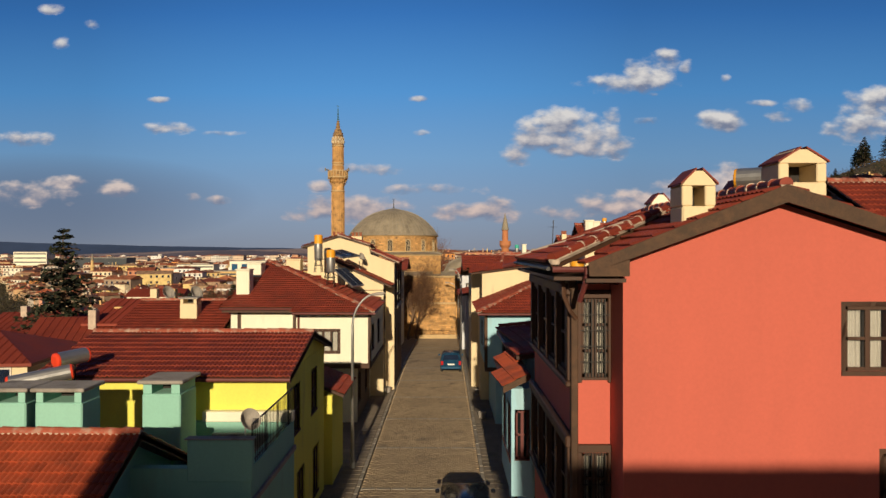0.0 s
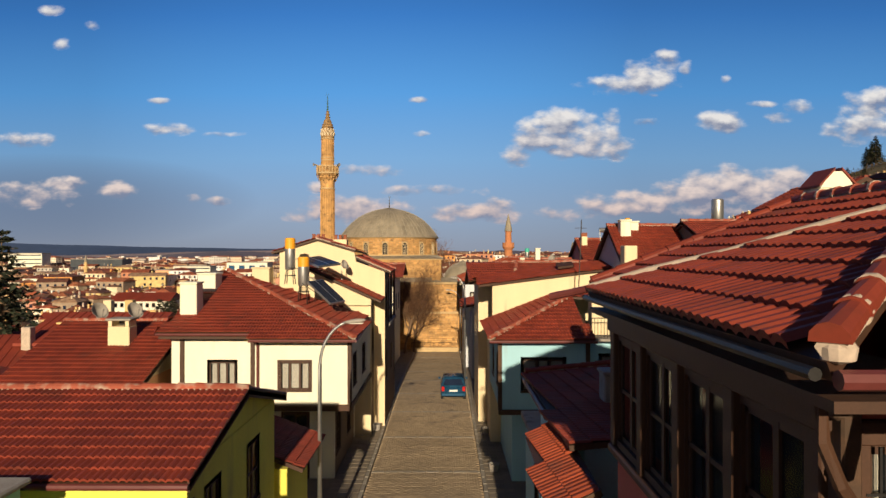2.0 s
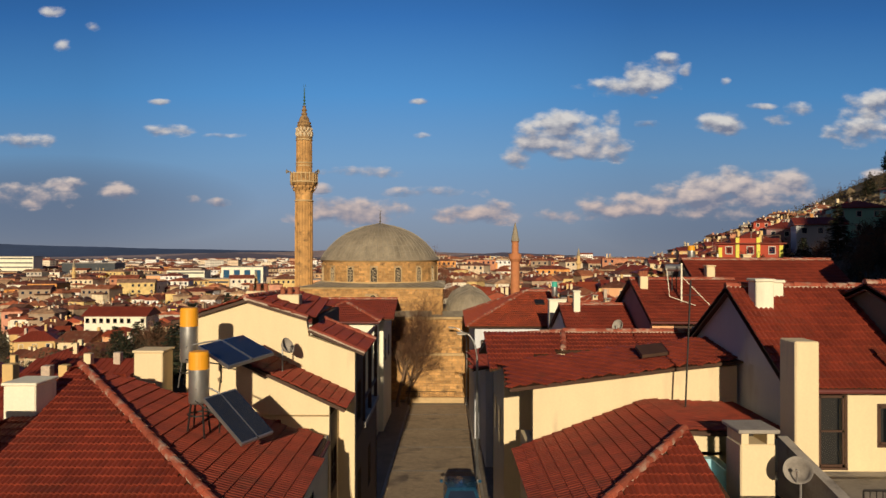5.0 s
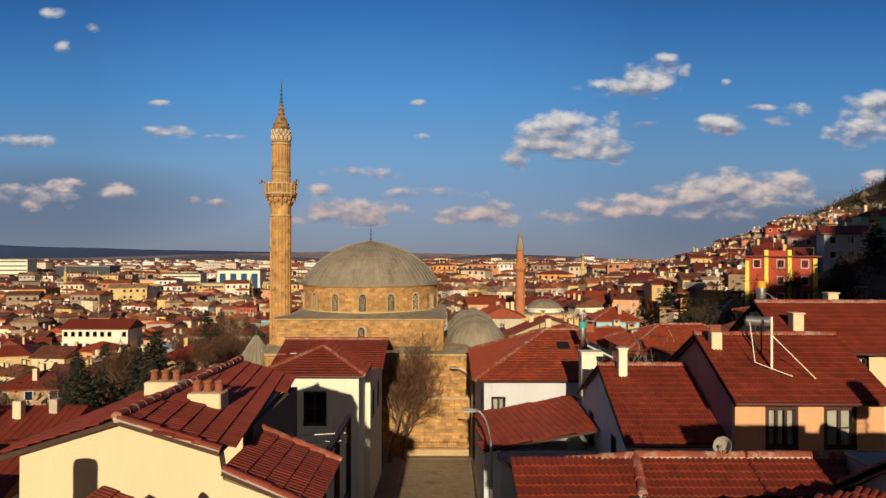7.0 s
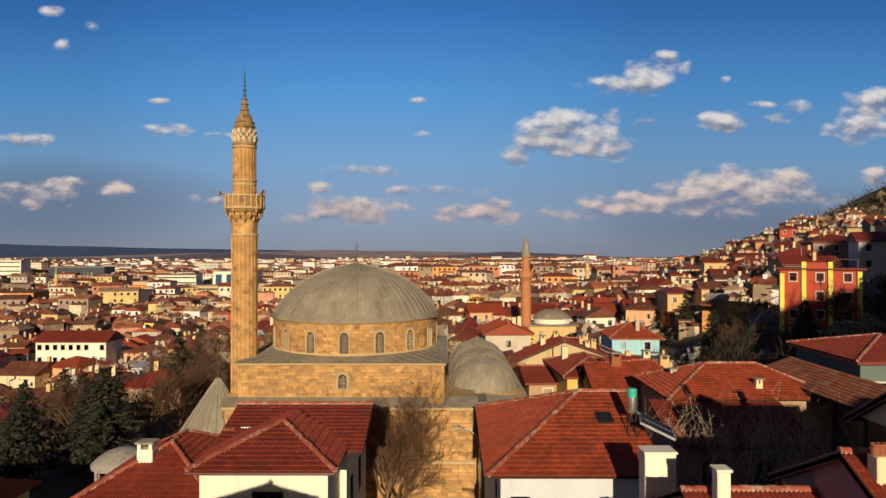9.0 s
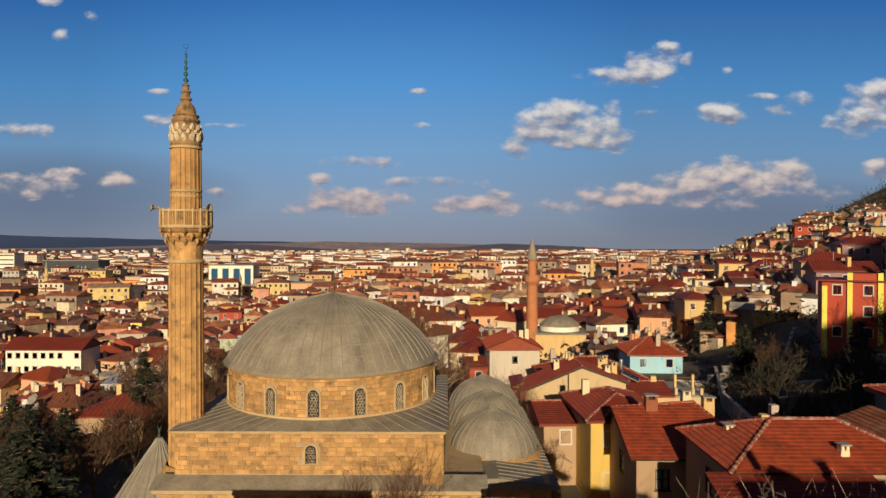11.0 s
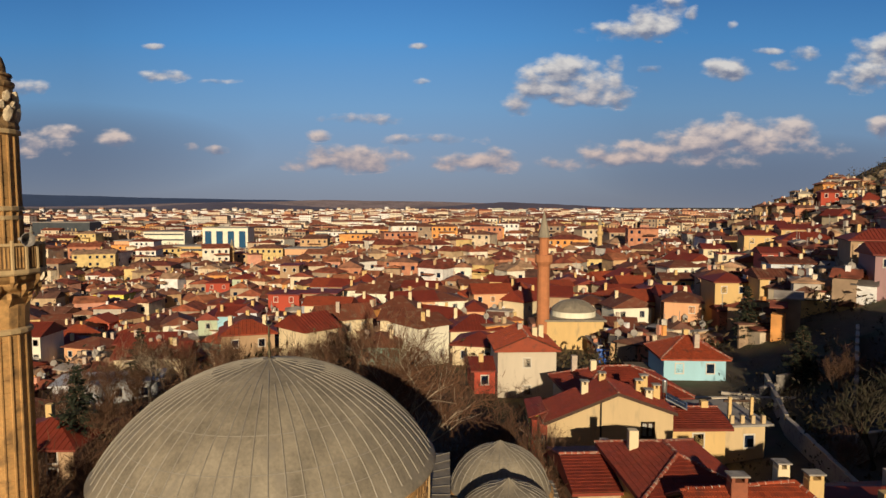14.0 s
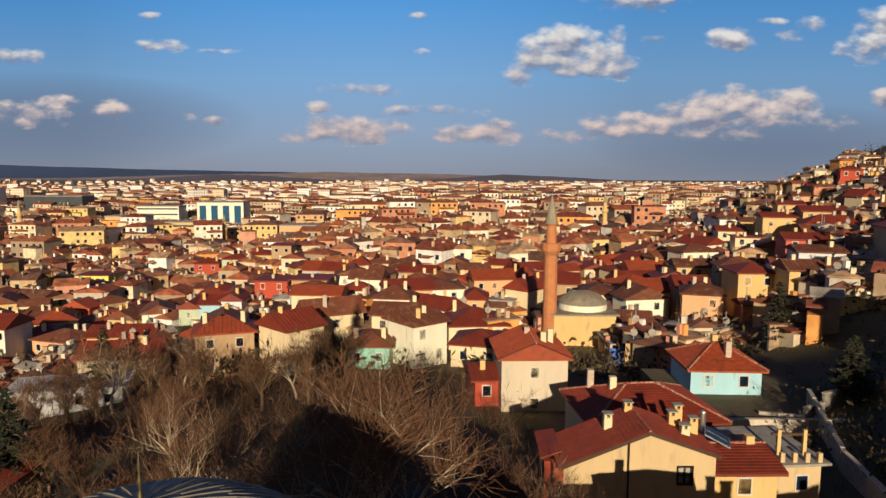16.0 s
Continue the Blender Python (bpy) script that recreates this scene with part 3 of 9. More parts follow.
def build_ground():
    def steps(lo, hi, near0, near1, fine):
        a = list(np.arange(near0, near1 + fine, fine))
        s, p = fine, a[-1]
        while p < hi:
            s *= 1.18
            p += s
            a.append(min(p, hi))
        s, p, b = fine, near0, []
        while p > lo:
            s *= 1.18
            p -= s
            b.append(max(p, lo))
        return np.array(b[::-1] + a)
    xs, ys = steps(-4600, 4600, -60, 140, 4.0), steps(-600, 4900, 86, 300, 4.0)
    xs = np.unique(np.concatenate([xs, [-3.0, 1.45, -5, 3.0]]))
    X, Y = np.meshgrid(xs, ys)
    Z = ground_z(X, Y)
    rng = np.random.RandomState(4)
    Z = Z + rng.uniform(-0.12, 0.12, Z.shape) * (np.abs(X) > 12) * (Y > 20)
    street = (X > -13) & (X < 14) & (Y < 100)
    Z = Z - np.where(street, 0.25, 0.05)
    nx = len(xs)
    f = [(j * nx + i, j * nx + i + 1, (j + 1) * nx + i + 1, (j + 1) * nx + i) for j in range(len(ys) - 1) for i in range(nx - 1)]
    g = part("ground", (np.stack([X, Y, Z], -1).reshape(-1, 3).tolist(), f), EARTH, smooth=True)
    tagged(g, "dry grass and bare earth under the town and plain", "ground", kind="structure")


build_ground()


def strip(name, x0, x1, y0, y1, lift, mat, label, cat, thick=0.3, step=3.0):
    v, f = [], []
    n = int((y1 - y0) / step)
    for i in range(n + 1):
        y = y0 + (y1 - y0) * i / n
        z = gz(0, y) + lift
        v += [(x0, y, z), (x1, y, z), (x0, y, z - thick), (x1, y, z - thick)]
    for i in range(n):
        a, b = 4 * i, 4 * i + 4
        f += [(a, a + 1, b + 1, b), (a + 2, a, b, b + 2), (a + 1, a + 3, b + 3, b + 1)]
    f += [(0, 2, 3, 1), (4 * n, 4 * n + 1, 4 * n + 3, 4 * n + 2)]
    return tagged(part(name, (v, f), mat), label, cat, kind="structure")


ROAD_L, ROAD_R, KERB = -2.9, 1.8, 0.14
road = strip("road", ROAD_L, ROAD_R, -60, 83, 0.0, SETT, "worn grey-brown stone-sett street with cross bands", "road")
pave_l = strip("pavement_west", -5.5, ROAD_L - 0.002, -60, 80, KERB, PAVE, "grey paved footway along the house fronts", "pavement")
pave_r = strip("pavement_east", ROAD_R + 0.002, 4.0, -60, 83, KERB, PAVE, "grey paved footway with a stone kerb", "pavement")
plaza = strip("mosque_forecourt", -16, 6, 80.0, 86, 0.02, PAVE, "dark cobbled strip before the stone wall", "pavement")


# ---- houses ----
def wall_face(parent, face, pos, a0, a1, z0, z1, mat, openings=(), th=0.25, name="wall", label=""):
    """A wall with openings that go through it. face: the way it looks; pos: its outer plane; openings: (middle, bottom, width, height)."""
    av = sorted({a0, a1, *[c - w / 2 for c, _, w, _ in openings], *[c + w / 2 for c, _, w, _ in openings]})
    zv = sorted({z0, z1, *[b for _, b, _, _ in openings], *[b + h for _, b, _, h in openings]})
    v, f = [], []
    for i in range(len(av) - 1):
        for j in range(len(zv) - 1):
            am, zm = (av[i] + av[i + 1]) / 2, (zv[j] + zv[j + 1]) / 2
            if any(abs(am - c) < w / 2 and b < zm < b + h for c, b, w, h in openings):
                continue
            o = len(v)
            for d in (0, th):
                for a, z in ((av[i], zv[j]), (av[i + 1], zv[j]), (av[i + 1], zv[j + 1]), (av[i], zv[j + 1])):
                    if face == "-y":
                        v.append((a, pos + d, z))
                    elif face == "+y":
                        v.append((a, pos - d, z))
                    elif face == "-x":
                        v.append((pos + d, a, z))
                    else:
                        v.append((pos - d, a, z))
            f += [(o, o + 1, o + 2, o + 3), (o + 7, o + 6, o + 5, o + 4), (o, o + 4, o + 5, o + 1), (o + 1, o + 5, o + 6, o + 2), (o + 2, o + 6, o + 7, o + 3), (o + 3, o + 7, o + 4, o)]
    b = bmesh.new()
    me = bpy.data.meshes.new("w")
    me.from_pydata(v, [], f)
    b.from_mesh(me)
    bpy.data.meshes.remove(me)
    bmesh.ops.remove_doubles(b, verts=b.verts[:], dist=0.0005)
    seen = {}
    for q in b.faces[:]:
        k = tuple(sorted(x.index for x in q.verts))
        seen.setdefault(k, []).append(q)
    bmesh.ops.delete(b, geom=[q for g in seen.values() if len(g) > 1 for q in g], context="FACES_ONLY")
    bmesh.ops.recalc_face_normals(b, faces=b.faces[:])
    return part(name, b, mat, parent, label)


def body(e, x0, x1, y0, y1, z0, z1, mat, wins=(), sides=None):
    """Four walls; wins: (face, middle, bottom, width, height, options)."""
    sides = sides or {}
    for face, pos, a0, a1 in (("-y", y0, x0, x1), ("+y", y1, x0, x1), ("-x", x0, y0 + 0.25, y1 - 0.25), ("+x", x1, y0 + 0.25, y1 - 0.25)):
        ws = [w for w in wins if w[0] == face]
        wall_face(e, face, pos, a0, a1, z0, z1, sides.get(face, mat), [w[1:5] for w in ws])
        for w in ws:
            opt = w[5] if len(w) > 5 else {}
            mid, zc = w[1], w[2] + w[4] / 2
            d = 0.06
            c = {"-y": (mid, pos + d, zc), "+y": (mid, pos - d, zc), "-x": (pos + d, mid, zc), "+x": (pos - d, mid, zc)}[face]
            window(e, c, w[3], w[4], face, **opt)


def posts(e, pts, w=0.16, mat=None):
    for x, y, z0, z1 in pts:
        part("timber_post", box(x - w / 2, x + w / 2, y - w / 2, y + w / 2, z0, z1, 0.01), mat or WOOD, e)


def gable_x(e, x0, x1, y0, y1, eave, ridge, over=0.45, side=0.35, wall=None, mat=None, single=0, near=(0, 0), ym=None, caps=True, back_eave=None, tw=0.26, seg=4, tl=0.34):
    """A saddle roof whose ridge runs along x; gable walls fill under it where a wall material is given."""
    ym = (y0 + y1) / 2 if ym is None else ym
    be = eave if back_eave is None else back_eave
    s = (ridge - eave) / (ym - y0)
    sb = (ridge - be) / (y1 - ym)
    a, b = x0 - side, x1 + side
    lo, lb = eave - s * over, be - sb * over
    roof_plane(e, [(a, y0 - over, lo), (b, y0 - over, lo), (b, ym, ridge), (a, ym, ridge)], mat, single=single, near=near, tw=tw, seg=seg, tl=tl)
    roof_plane(e, [(b, y1 + over, lb), (a, y1 + over, lb), (a, ym, ridge), (b, ym, ridge)], mat, tw=tw, seg=seg)
    if caps:
        ridge_caps("ridge_tiles", (a, ym, ridge + 0.04), (b, ym, ridge + 0.04), e, RIDGE)
    gutter((a, y0 - over - 0.05, lo - 0.06), (b, y0 - over - 0.05, lo - 0.06), e)
    for x, d, o in ((x0, 1, a), (x1, -1, b)):
        if wall:
            wall_poly("gable_wall", [(x, y0, eave - 0.1), (x, y1, be - 0.1), (x, ym, ridge - 0.12)], (d, 0, 0), 0.25, wall, e)
        for ya, za, yb, zb in ((y0 - over, lo, ym, ridge), (y1 + over, lb, ym, ridge)):
            part("barge_board", prism([(o, ya, za - 0.16), (o, ya, za + 0.05), (o, yb, zb + 0.05), (o, yb, zb - 0.16)], (-d, 0, 0), -0.04), WOOD, e)


def gable_y(e, x0, x1, y0, y1, eave, ridge, over=0.45, side=0.35, wall=None, mat=None, single=0, near=(0, 0), xm=None, right_eave=None, caps=True, tw=0.26):
    """A saddle roof whose ridge runs along y."""
    xm = (x0 + x1) / 2 if xm is None else xm
    re = eave if right_eave is None else right_eave
    s, sr = (ridge - eave) / (xm - x0), (ridge - re) / (x1 - xm)
    a, b = y0 - side, y1 + side
    lo, lr = eave - s * over, re - sr * over
    roof_plane(e, [(x0 - over, b, lo), (x0 - over, a, lo), (xm, a, ridge), (xm, b, ridge)], mat, single=single, near=near, tw=tw)
    roof_plane(e, [(x1 + over, a, lr), (x1 + over, b, lr), (xm, b, ridge), (xm, a, ridge)], mat, tw=tw)
    if caps:
        ridge_caps("ridge_tiles", (xm, a, ridge + 0.04), (xm, b, ridge + 0.04), e, RIDGE)
    gutter((x0 - over - 0.05, a, lo - 0.06), (x0 - over - 0.05, b, lo - 0.06), e)
    for y, d, o in ((y0, 1, a), (y1, -1, b)):
        if wall:
            wall_poly("gable_wall", [(x0, y, eave - 0.1), (x1, y, re - 0.1), (xm, y, ridge - 0.12)], (0, d, 0), 0.25, wall, e)
        for xa, za, xb, zb in ((x0 - over, lo, xm, ridge), (x1 + over, lr, xm, ridge)):
            part("barge_board", prism([(xa, o, za - 0.2), (xa, o, za + 0.05), (xb, o, zb + 0.05), (xb, o, zb - 0.2)], (0, d, 0), -0.04), WOOD, e)


def hip(e, x0, x1, y0, y1, eave, ridge, over=0.45, mat=None, single=0, near=(0, 0), run=None, axis="y"):
    """A hipped roof over a rectangle."""
    a, b, c, d = x0 - over, x1 + over, y0 - over, y1 + over
    z = eave - 0.05
    if axis == "y":
        xm, r = (a + b) / 2, run or (b - a) / 2
        p, q = (xm, c + r, ridge), (xm, d - r, ridge)
        planes = [[(a, c, z), (b, c, z), p], [(b, c, z), (b, d, z), q, p], [(b, d, z), (a, d, z), q], [(a, d, z), (a, c, z), p, q]]
        lines = [((a, c, z), p), ((b, c, z), p), ((a, d, z), q), ((b, d, z), q), (p, q)]
    else:
        ym, r = (c + d) / 2, run or (d - c) / 2
        p, q = (a + r, ym, ridge), (b - r, ym, ridge)
        planes = [[(a, c, z), (b, c, z), q, p], [(b, c, z), (b, d, z), q], [(b, d, z), (a, d, z), p, q], [(a, d, z), (a, c, z), p]]
        lines = [((a, c, z), p), ((b, c, z), q), ((a, d, z), p), ((b, d, z), q), (p, q)]
    for i, pl in enumerate(planes):
        roof_plane(e, pl, mat, single=single if i == 0 else 0, near=near)
    for s, t in lines:
        if (Vector(s) - Vector(t)).length > 0.5:
            ridge_caps("hip_tiles", Vector(s) + Vector((0, 0, 0.05)), Vector(t) + Vector((0, 0, 0.05)), e, RIDGE)
    gutter((a, c - 0.05, z - 0.06), (b, c - 0.05, z - 0.06), e)
    part("soffit", box(a + 0.05, b - 0.05, c + 0.05, d - 0.05, z - 0.16, z - 0.11), WOOD, e)


# dark brown for street-facing walls: shade painted in, along with dark timber
SHADED_SIDE = plaster("brown_street_render", (0.20, 0.14, 0.09))

# west side: house with the orange roof
e = thing("house", (-11, 17.5, 0), "low turquoise house with an old orange tile roof", "house", "street houses")
body(e, -20, -6.75, 14.6, 20.6, -0.6, 3.6, TURQ, [("+x", 16.2, 1.2, 0.9, 1.4)])
gable_x(e, -20, -6.75, 14.6, 20.6, 3.7, 5.2, wall=TURQ, mat=TILE_ORANGE, single=70, near=(-6.5, 15.5), side=0.45)

# west side: yellow house and its terrace
e = thing("house", (-7.7, 25, 0), "yellow plastered house with red tile roof and terrace", "house", "street houses")
body(e, -11.2, -4.25, 22.3, 28.2, -0.6, 5.6, YELLOW, [("+x", 23.6, 3.6, 0.8, 1.4, dict(curtain=False)), ("+x", 26.3, 3.6, 0.9, 1.4, dict(curtain=False)), ("+x", 24.2, 0.6, 0.9, 1.6, dict(curtain=False)), ("+x", 26.6, 0.6, 0.9, 1.6, dict(curtain=False))])
gable_x(e, -11.2, -4.25, 22.3, 28.2, 5.72, 6.46, wall=YELLOW, single=180, near=(-4, 22), side=0.22, tl=0.4)

# west side: white half-timbered house
e = thing("house", (-7, 40, 0), "white plastered timber-trimmed house with dark red hipped roof", "house", "street houses")
body(e, -10.75, -7.35, 37.25, 44, 3.4, 6.2, WHITE, [("-y", -8.7, 4.0, 1.05, 1.05, dict(rows=1, cols=3))])
body(e, -7.35, -3.5, 36.9, 44, 3.4, 6.2, WHITE, [("-y", -5.7, 4.0, 1.2, 1.1, dict(rows=1, cols=3)), ("+x", 38.3, 4.0, 1.0, 1.2, dict(curtain=False)), ("+x", 41.3, 4.0, 1.0, 1.2, dict(curtain=False))])
# the lower floor's street side is coloured dark for its shade
body(e, -10.9, -4.3, 37.9, 44, -0.6, 3.2, WHITE, [("-y", -9.4, 0.9, 0.8, 1.7), ("-y", -8.1, 0.4, 0.8, 2.3), ("-y", -5.9, 0.2, 1.0, 2.6, dict(curtain=False)), ("+x", 39, 1.0, 1.0, 1.6, dict(curtain=False)), ("+x", 42, 1.0, 1.0, 1.6, dict(curtain=False))], {"+x": SHADED_SIDE})
part("floor_beam", box(-10.85, -7.36, 37.1, 37.3, 3.2, 3.42, 0.02), WOOD, e)
part("floor_beam", box(-7.4, -3.43, 36.75, 36.95, 3.18, 3.42, 0.02), WOOD, e)
part("jetty_floor", box(-7.4, -3.43, 36.95, 44, 3.2, 3.38), WOOD, e)
posts(e, [(-3.51, 36.89, 3.42, 6.1), (-7.36, 36.89, 3.42, 6.1), (-10.3, 37.22, 3.42, 6.1)])
FR, BR, A, FL, FM = (-3.22, 36.1, 6.12), (-3.45, 43.6, 6.2), (-10.2, 42.5, 8.55), (-11.1, 36.6, 6.31), (-7.3, 36.6, 6.31)
roof_plane(e, [FL, FM, (-7.3, 36.1, 6.12), FR, A], single=180, near=(-4, 35), tw=0.25, tl=0.31)
roof_plane(e, [FR, BR, A], tl=0.42)
roof_plane(e, [BR, (-11.1, 43.6, 6.2), A])
roof_plane(e, [(-11.1, 43.6, 6.2), FL, A])
ridge_caps("hip_tiles", Vector(FR) + Vector((0, 0, 0.06)), Vector(A) + Vector((0, 0, 0.06)), e, RIDGE)
gutter((FL[0], 36.55, 6.23), (-7.3, 36.55, 6.23), e)
gutter((-7.3, 36.05, 6.05), (FR[0], 36.05, 6.05), e)
part("fascia", box(-11.0, -7.32, 36.6, 36.66, 6.05, 6.2), WOOD, e)
gutter((-3.18, 36.1, 6.05), (-3.4, 43.6, 6.1), e)
downpipe(-7.15, 36.8, 3.3, 6.0, e)

# west side: peach house behind
e = thing("house", (-17, 40, 0), "peach plastered house with a wide dark red roof", "house", "street houses")
body(e, -16.4, -11.25, 35.6, 44.4, -1.5, 4.58, PEACH, [("-y", -12.6, 2.2, 1.7, 1.5, dict(rows=1, cols=3)), ("-y", -15.2, 2.2, 1.7, 1.5, dict(rows=1, cols=3))])
gable_x(e, -16.4, -11.25, 35.6, 44.4, 4.68, 6.4, wall=CREAM, side=0.25)

# west side: narrow house with a lean-to roof
e = thing("house", (-5, 45, 0), "narrow cream house with lean-to red roof", "house", "street houses")
body(e, -6.8, -3.5, 44.25, 45.95, -0.8, 6.7, CREAM, [("+x", 45.1, 4.3, 0.8, 1.2, dict(curtain=False))], {"+x": SHADED_SIDE})
roof_plane(e, [(-2.95, 45.95, 7.0), (-2.95, 43.9, 7.0), (-6.9, 43.9, 8.8), (-6.9, 45.95, 8.8)])
wall_poly("verge_wall", [(-3.5, 44.25, 6.75), (-6.8, 44.25, 6.75), (-6.8, 44.25, 8.6), (-3.5, 44.25, 7.1)], (0, 1, 0), 0.2, CREAM, e)

# west side: tall cream gable
e = thing("house", (-5.8, 49.5, 0), "tall cream rendered house with stepped red roofs", "house", "street houses")
wall_poly("wall", [(-8.6, 46, -1), (-2.96, 46, -1), (-2.96, 46, 8.4), (-4.5, 46, 8.95), (-4.6, 46, 9.5), (-6.55, 46, 10.05), (-8.6, 46, 9.55)], (0, 1, 0), 0.3, CREAM, e)
wall_face(e, "-x", -8.6, 46.3, 53.5, -1, 9.4, CREAM)
# street sides painted dark for shade and timber, unlike the cream gable
wall_face(e, "+x", -4.7, 48.75, 53.5, 5.2, 9.3, SHADED_SIDE)
wall_face(e, "+x", -3.0, 46.3, 53.5, -1, 5.2, SHADED_SIDE, [(47.6, 2.4, 0.9, 1.6), (50.6, 2.4, 0.9, 1.6)])
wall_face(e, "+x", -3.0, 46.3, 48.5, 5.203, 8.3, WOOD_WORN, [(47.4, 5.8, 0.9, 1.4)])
wall_face(e, "+y", 53.5, -8.6, -3.0, -1, 5.2, CREAM)
part("balcony_floor", box(-4.7, -2.9, 48.6, 53.5, 5.2, 5.4, 0.02), CONCRETE, e)
roof_plane(e, [(-5.0, 54.6, 9.4), (-4.5, 45.8, 9.58), (-6.55, 45.8, 10.2), (-6.75, 54.4, 10.0)], single=70, near=(-4, 46), tw=0.3, tl=0.42)
roof_plane(e, [(-9.0, 45.8, 9.45), (-9.0, 54.4, 9.3), (-6.75, 54.4, 10.0), (-6.55, 45.8, 10.2)])
roof_plane(e, [(-2.6, 48.7, 8.42), (-2.6, 45.8, 8.42), (-4.45, 45.8, 9.2), (-4.45, 48.7, 9.2)], single=80, near=(-3, 46), tw=0.3, tl=0.42)
ridge_caps("ridge_tiles", (-6.55, 45.8, 10.25), (-6.75, 54.4, 10.05), e, RIDGE)
ridge_caps("ridge_tiles", (-4.5, 48.75, 9.25), (-2.55, 48.75, 8.48), e, RIDGE)
ridge_caps("verge_tiles", (-2.6, 45.85, 8.46), (-4.45, 45.85, 9.24), e, TILE, 0.08, 0.42)
ridge_caps("verge_tiles", (-4.5, 45.85, 9.62), (-6.55, 45.85, 10.24), e, TILE, 0.08, 0.42)

# west side: white house by the mosque
e = thing("house", (-7, 72, -1), "white house with hipped dark red roof near mosque", "house", "street houses")
body(e, -9.3, -4.5, 66.75, 69.4, -2, 7.2, WHITE, [("-y", -6.75, 4.7, 1.0, 1.6, dict(curtain=False))])
body(e, -9.3, -4.2, 69.42, 76, -2, 7.2, WHITE, [("+x", 71, 4.2, 0.9, 1.4, dict(curtain=False)), ("+x", 73.6, 4.2, 0.9, 1.4, dict(curtain=False)), ],)
HL, HR, HA = (-9.6, 66.25, 7.3), (-4.15, 66.25, 7.3), (-6.85, 69.6, 8.28)
roof_plane(e, [HL, HR, HA], single=70, near=(-5, 66))
roof_plane(e, [HR, (-4.15, 70.0, 7.3), (-6.85, 71.6, 8.28), HA])
roof_plane(e, [(-9.6, 70.0, 7.3), HL, HA, (-6.85, 71.6, 8.28)])
roof_plane(e, [(-9.7, 68.9, 7.22), (-3.45, 68.9, 7.22), (-3.45, 72.6, 8.28), (-9.7, 72.6, 8.28)], single=70, near=(-3, 69))
roof_plane(e, [(-3.45, 76.4, 7.2), (-9.7, 76.4, 7.2), (-9.7, 72.6, 8.28), (-3.45, 72.6, 8.28)])
for a, b in ((HL, HA), (HR, HA), ((-9.7, 72.6, 8.28), (-3.45, 72.6, 8.28))):
    ridge_caps("hip_tiles", Vector(a) + Vector((0, 0, 0.06)), Vector(b) + Vector((0, 0, 0.06)), e, RIDGE)
gutter((-9.6, 66.2, 7.24), (-4.15, 66.2, 7.24), e)
e = thing("house", (-12, 74, -1), "low house with dark red hipped roof and chimneys", "house", "street houses")
body(e, -15.5, -9.8, 69.5, 77, -2, 4.9, CREAM)
hip(e, -15.5, -9.8, 69.5, 77, 4.9, 6.6)

# east side: salmon house
RX, RZ = 5.76, 10.24
e = thing("house", (6.5, 17.8, 0), "salmon pink plastered house with dark timber bay windows", "house", "street houses")
body(e, 3.24, 9.2, 13.8, 20.8, -0.6, 8.65, PINK, [("-y", 7.2, 7.28, 0.74, 1.05, dict(rows=2, cols=2)), ("-y", 7.85, 4.75, 0.8, 1.2, dict(rows=2, cols=2, curtain=False))])
wall_poly("gable_wall", [(3.24, 13.8, 8.65), (9.2, 13.8, 8.65), (9.2, 13.8, 8.9), (RX, 13.8, RZ - 0.24), (3.24, 13.8, 9.1)], (0, 1, 0), 0.25, PINK, e)
wall_face(e, "-y", 14.6, 2.62, 3.23, 3.1, 8.64, PINK, [(2.96, 7.02, 0.46, 1.38), (2.96, 4.35, 0.46, 1.36)], name="bay_front")
for z0 in (7.02, 4.35):
    window(e, (2.96, 14.64, z0 + 0.69), 0.46, 1.36, "-y", rows=3, cols=2, bars=True)
    part("window_post", box(2.655, 2.735, 14.54, 14.62, z0 - 0.08, z0 + 1.5, 0.01), WOOD, e)
    part("window_post", box(3.185, 3.235, 14.54, 14.62, z0 - 0.08, z0 + 1.5, 0.01), WOOD, e)
    part("window_head", box(2.655, 3.235, 14.53, 14.62, z0 + 1.38, z0 + 1.52, 0.01), WOOD, e)
part("corner_post", box(2.54, 2.66, 14.5, 14.66, 3.0, 8.64, 0.015), WOOD_WORN, e)
for z0, h in ((6.85, 1.6), (4.15, 1.65)):
    wall_face(e, "-x", 2.6, 14.66, 19.6, z0 - 1.05, z0, PINK, name="bay_panel")
    part("bay_sill", box(2.46, 2.66, 14.6, 19.6, z0, z0 + 0.1, 0.02), WOOD, e)
    part("bay_head", box(2.46, 2.7, 14.6, 19.6, z0 + h, z0 + h + 0.2, 0.02), WOOD, e)
    for k in range(5):
        yy = 14.75 + 1.19 * k
        part("bay_post", box(2.5, 2.66, yy - 0.09, yy + 0.09, z0 + 0.1, z0 + h, 0.012), WOOD, e)
    for k in range(4):
        window(e, (2.62, 15.345 + 1.19 * k, z0 + 0.1 + (h - 0.1) / 2), 0.95, h - 0.3, "-x", rows=2, cols=2, curtain=False)
wall_face(e, "+y", 19.6, 2.62, 3.23, 3.1, 8.64, PINK, name="bay_back")
part("bay_floor", box(2.6, 3.23, 14.62, 19.6, 2.95, 3.1), WOOD, e)
part("bay_ceiling", box(2.66, 3.23, 14.7, 19.55, 8.5, 8.6), WOOD, e)
part("eave_soffit", box(2.14, 3.23, 13.9, 19.2, 8.74, 8.80), WOOD, e)
part("eave_soffit", box(2.66, 3.23, 19.21, 21.0, 8.74, 8.80), WOOD, e)
part("eave_board", box(2.50, 2.62, 14.5, 19.6, 8.55, 8.74, 0.02), WOOD_WORN, e)
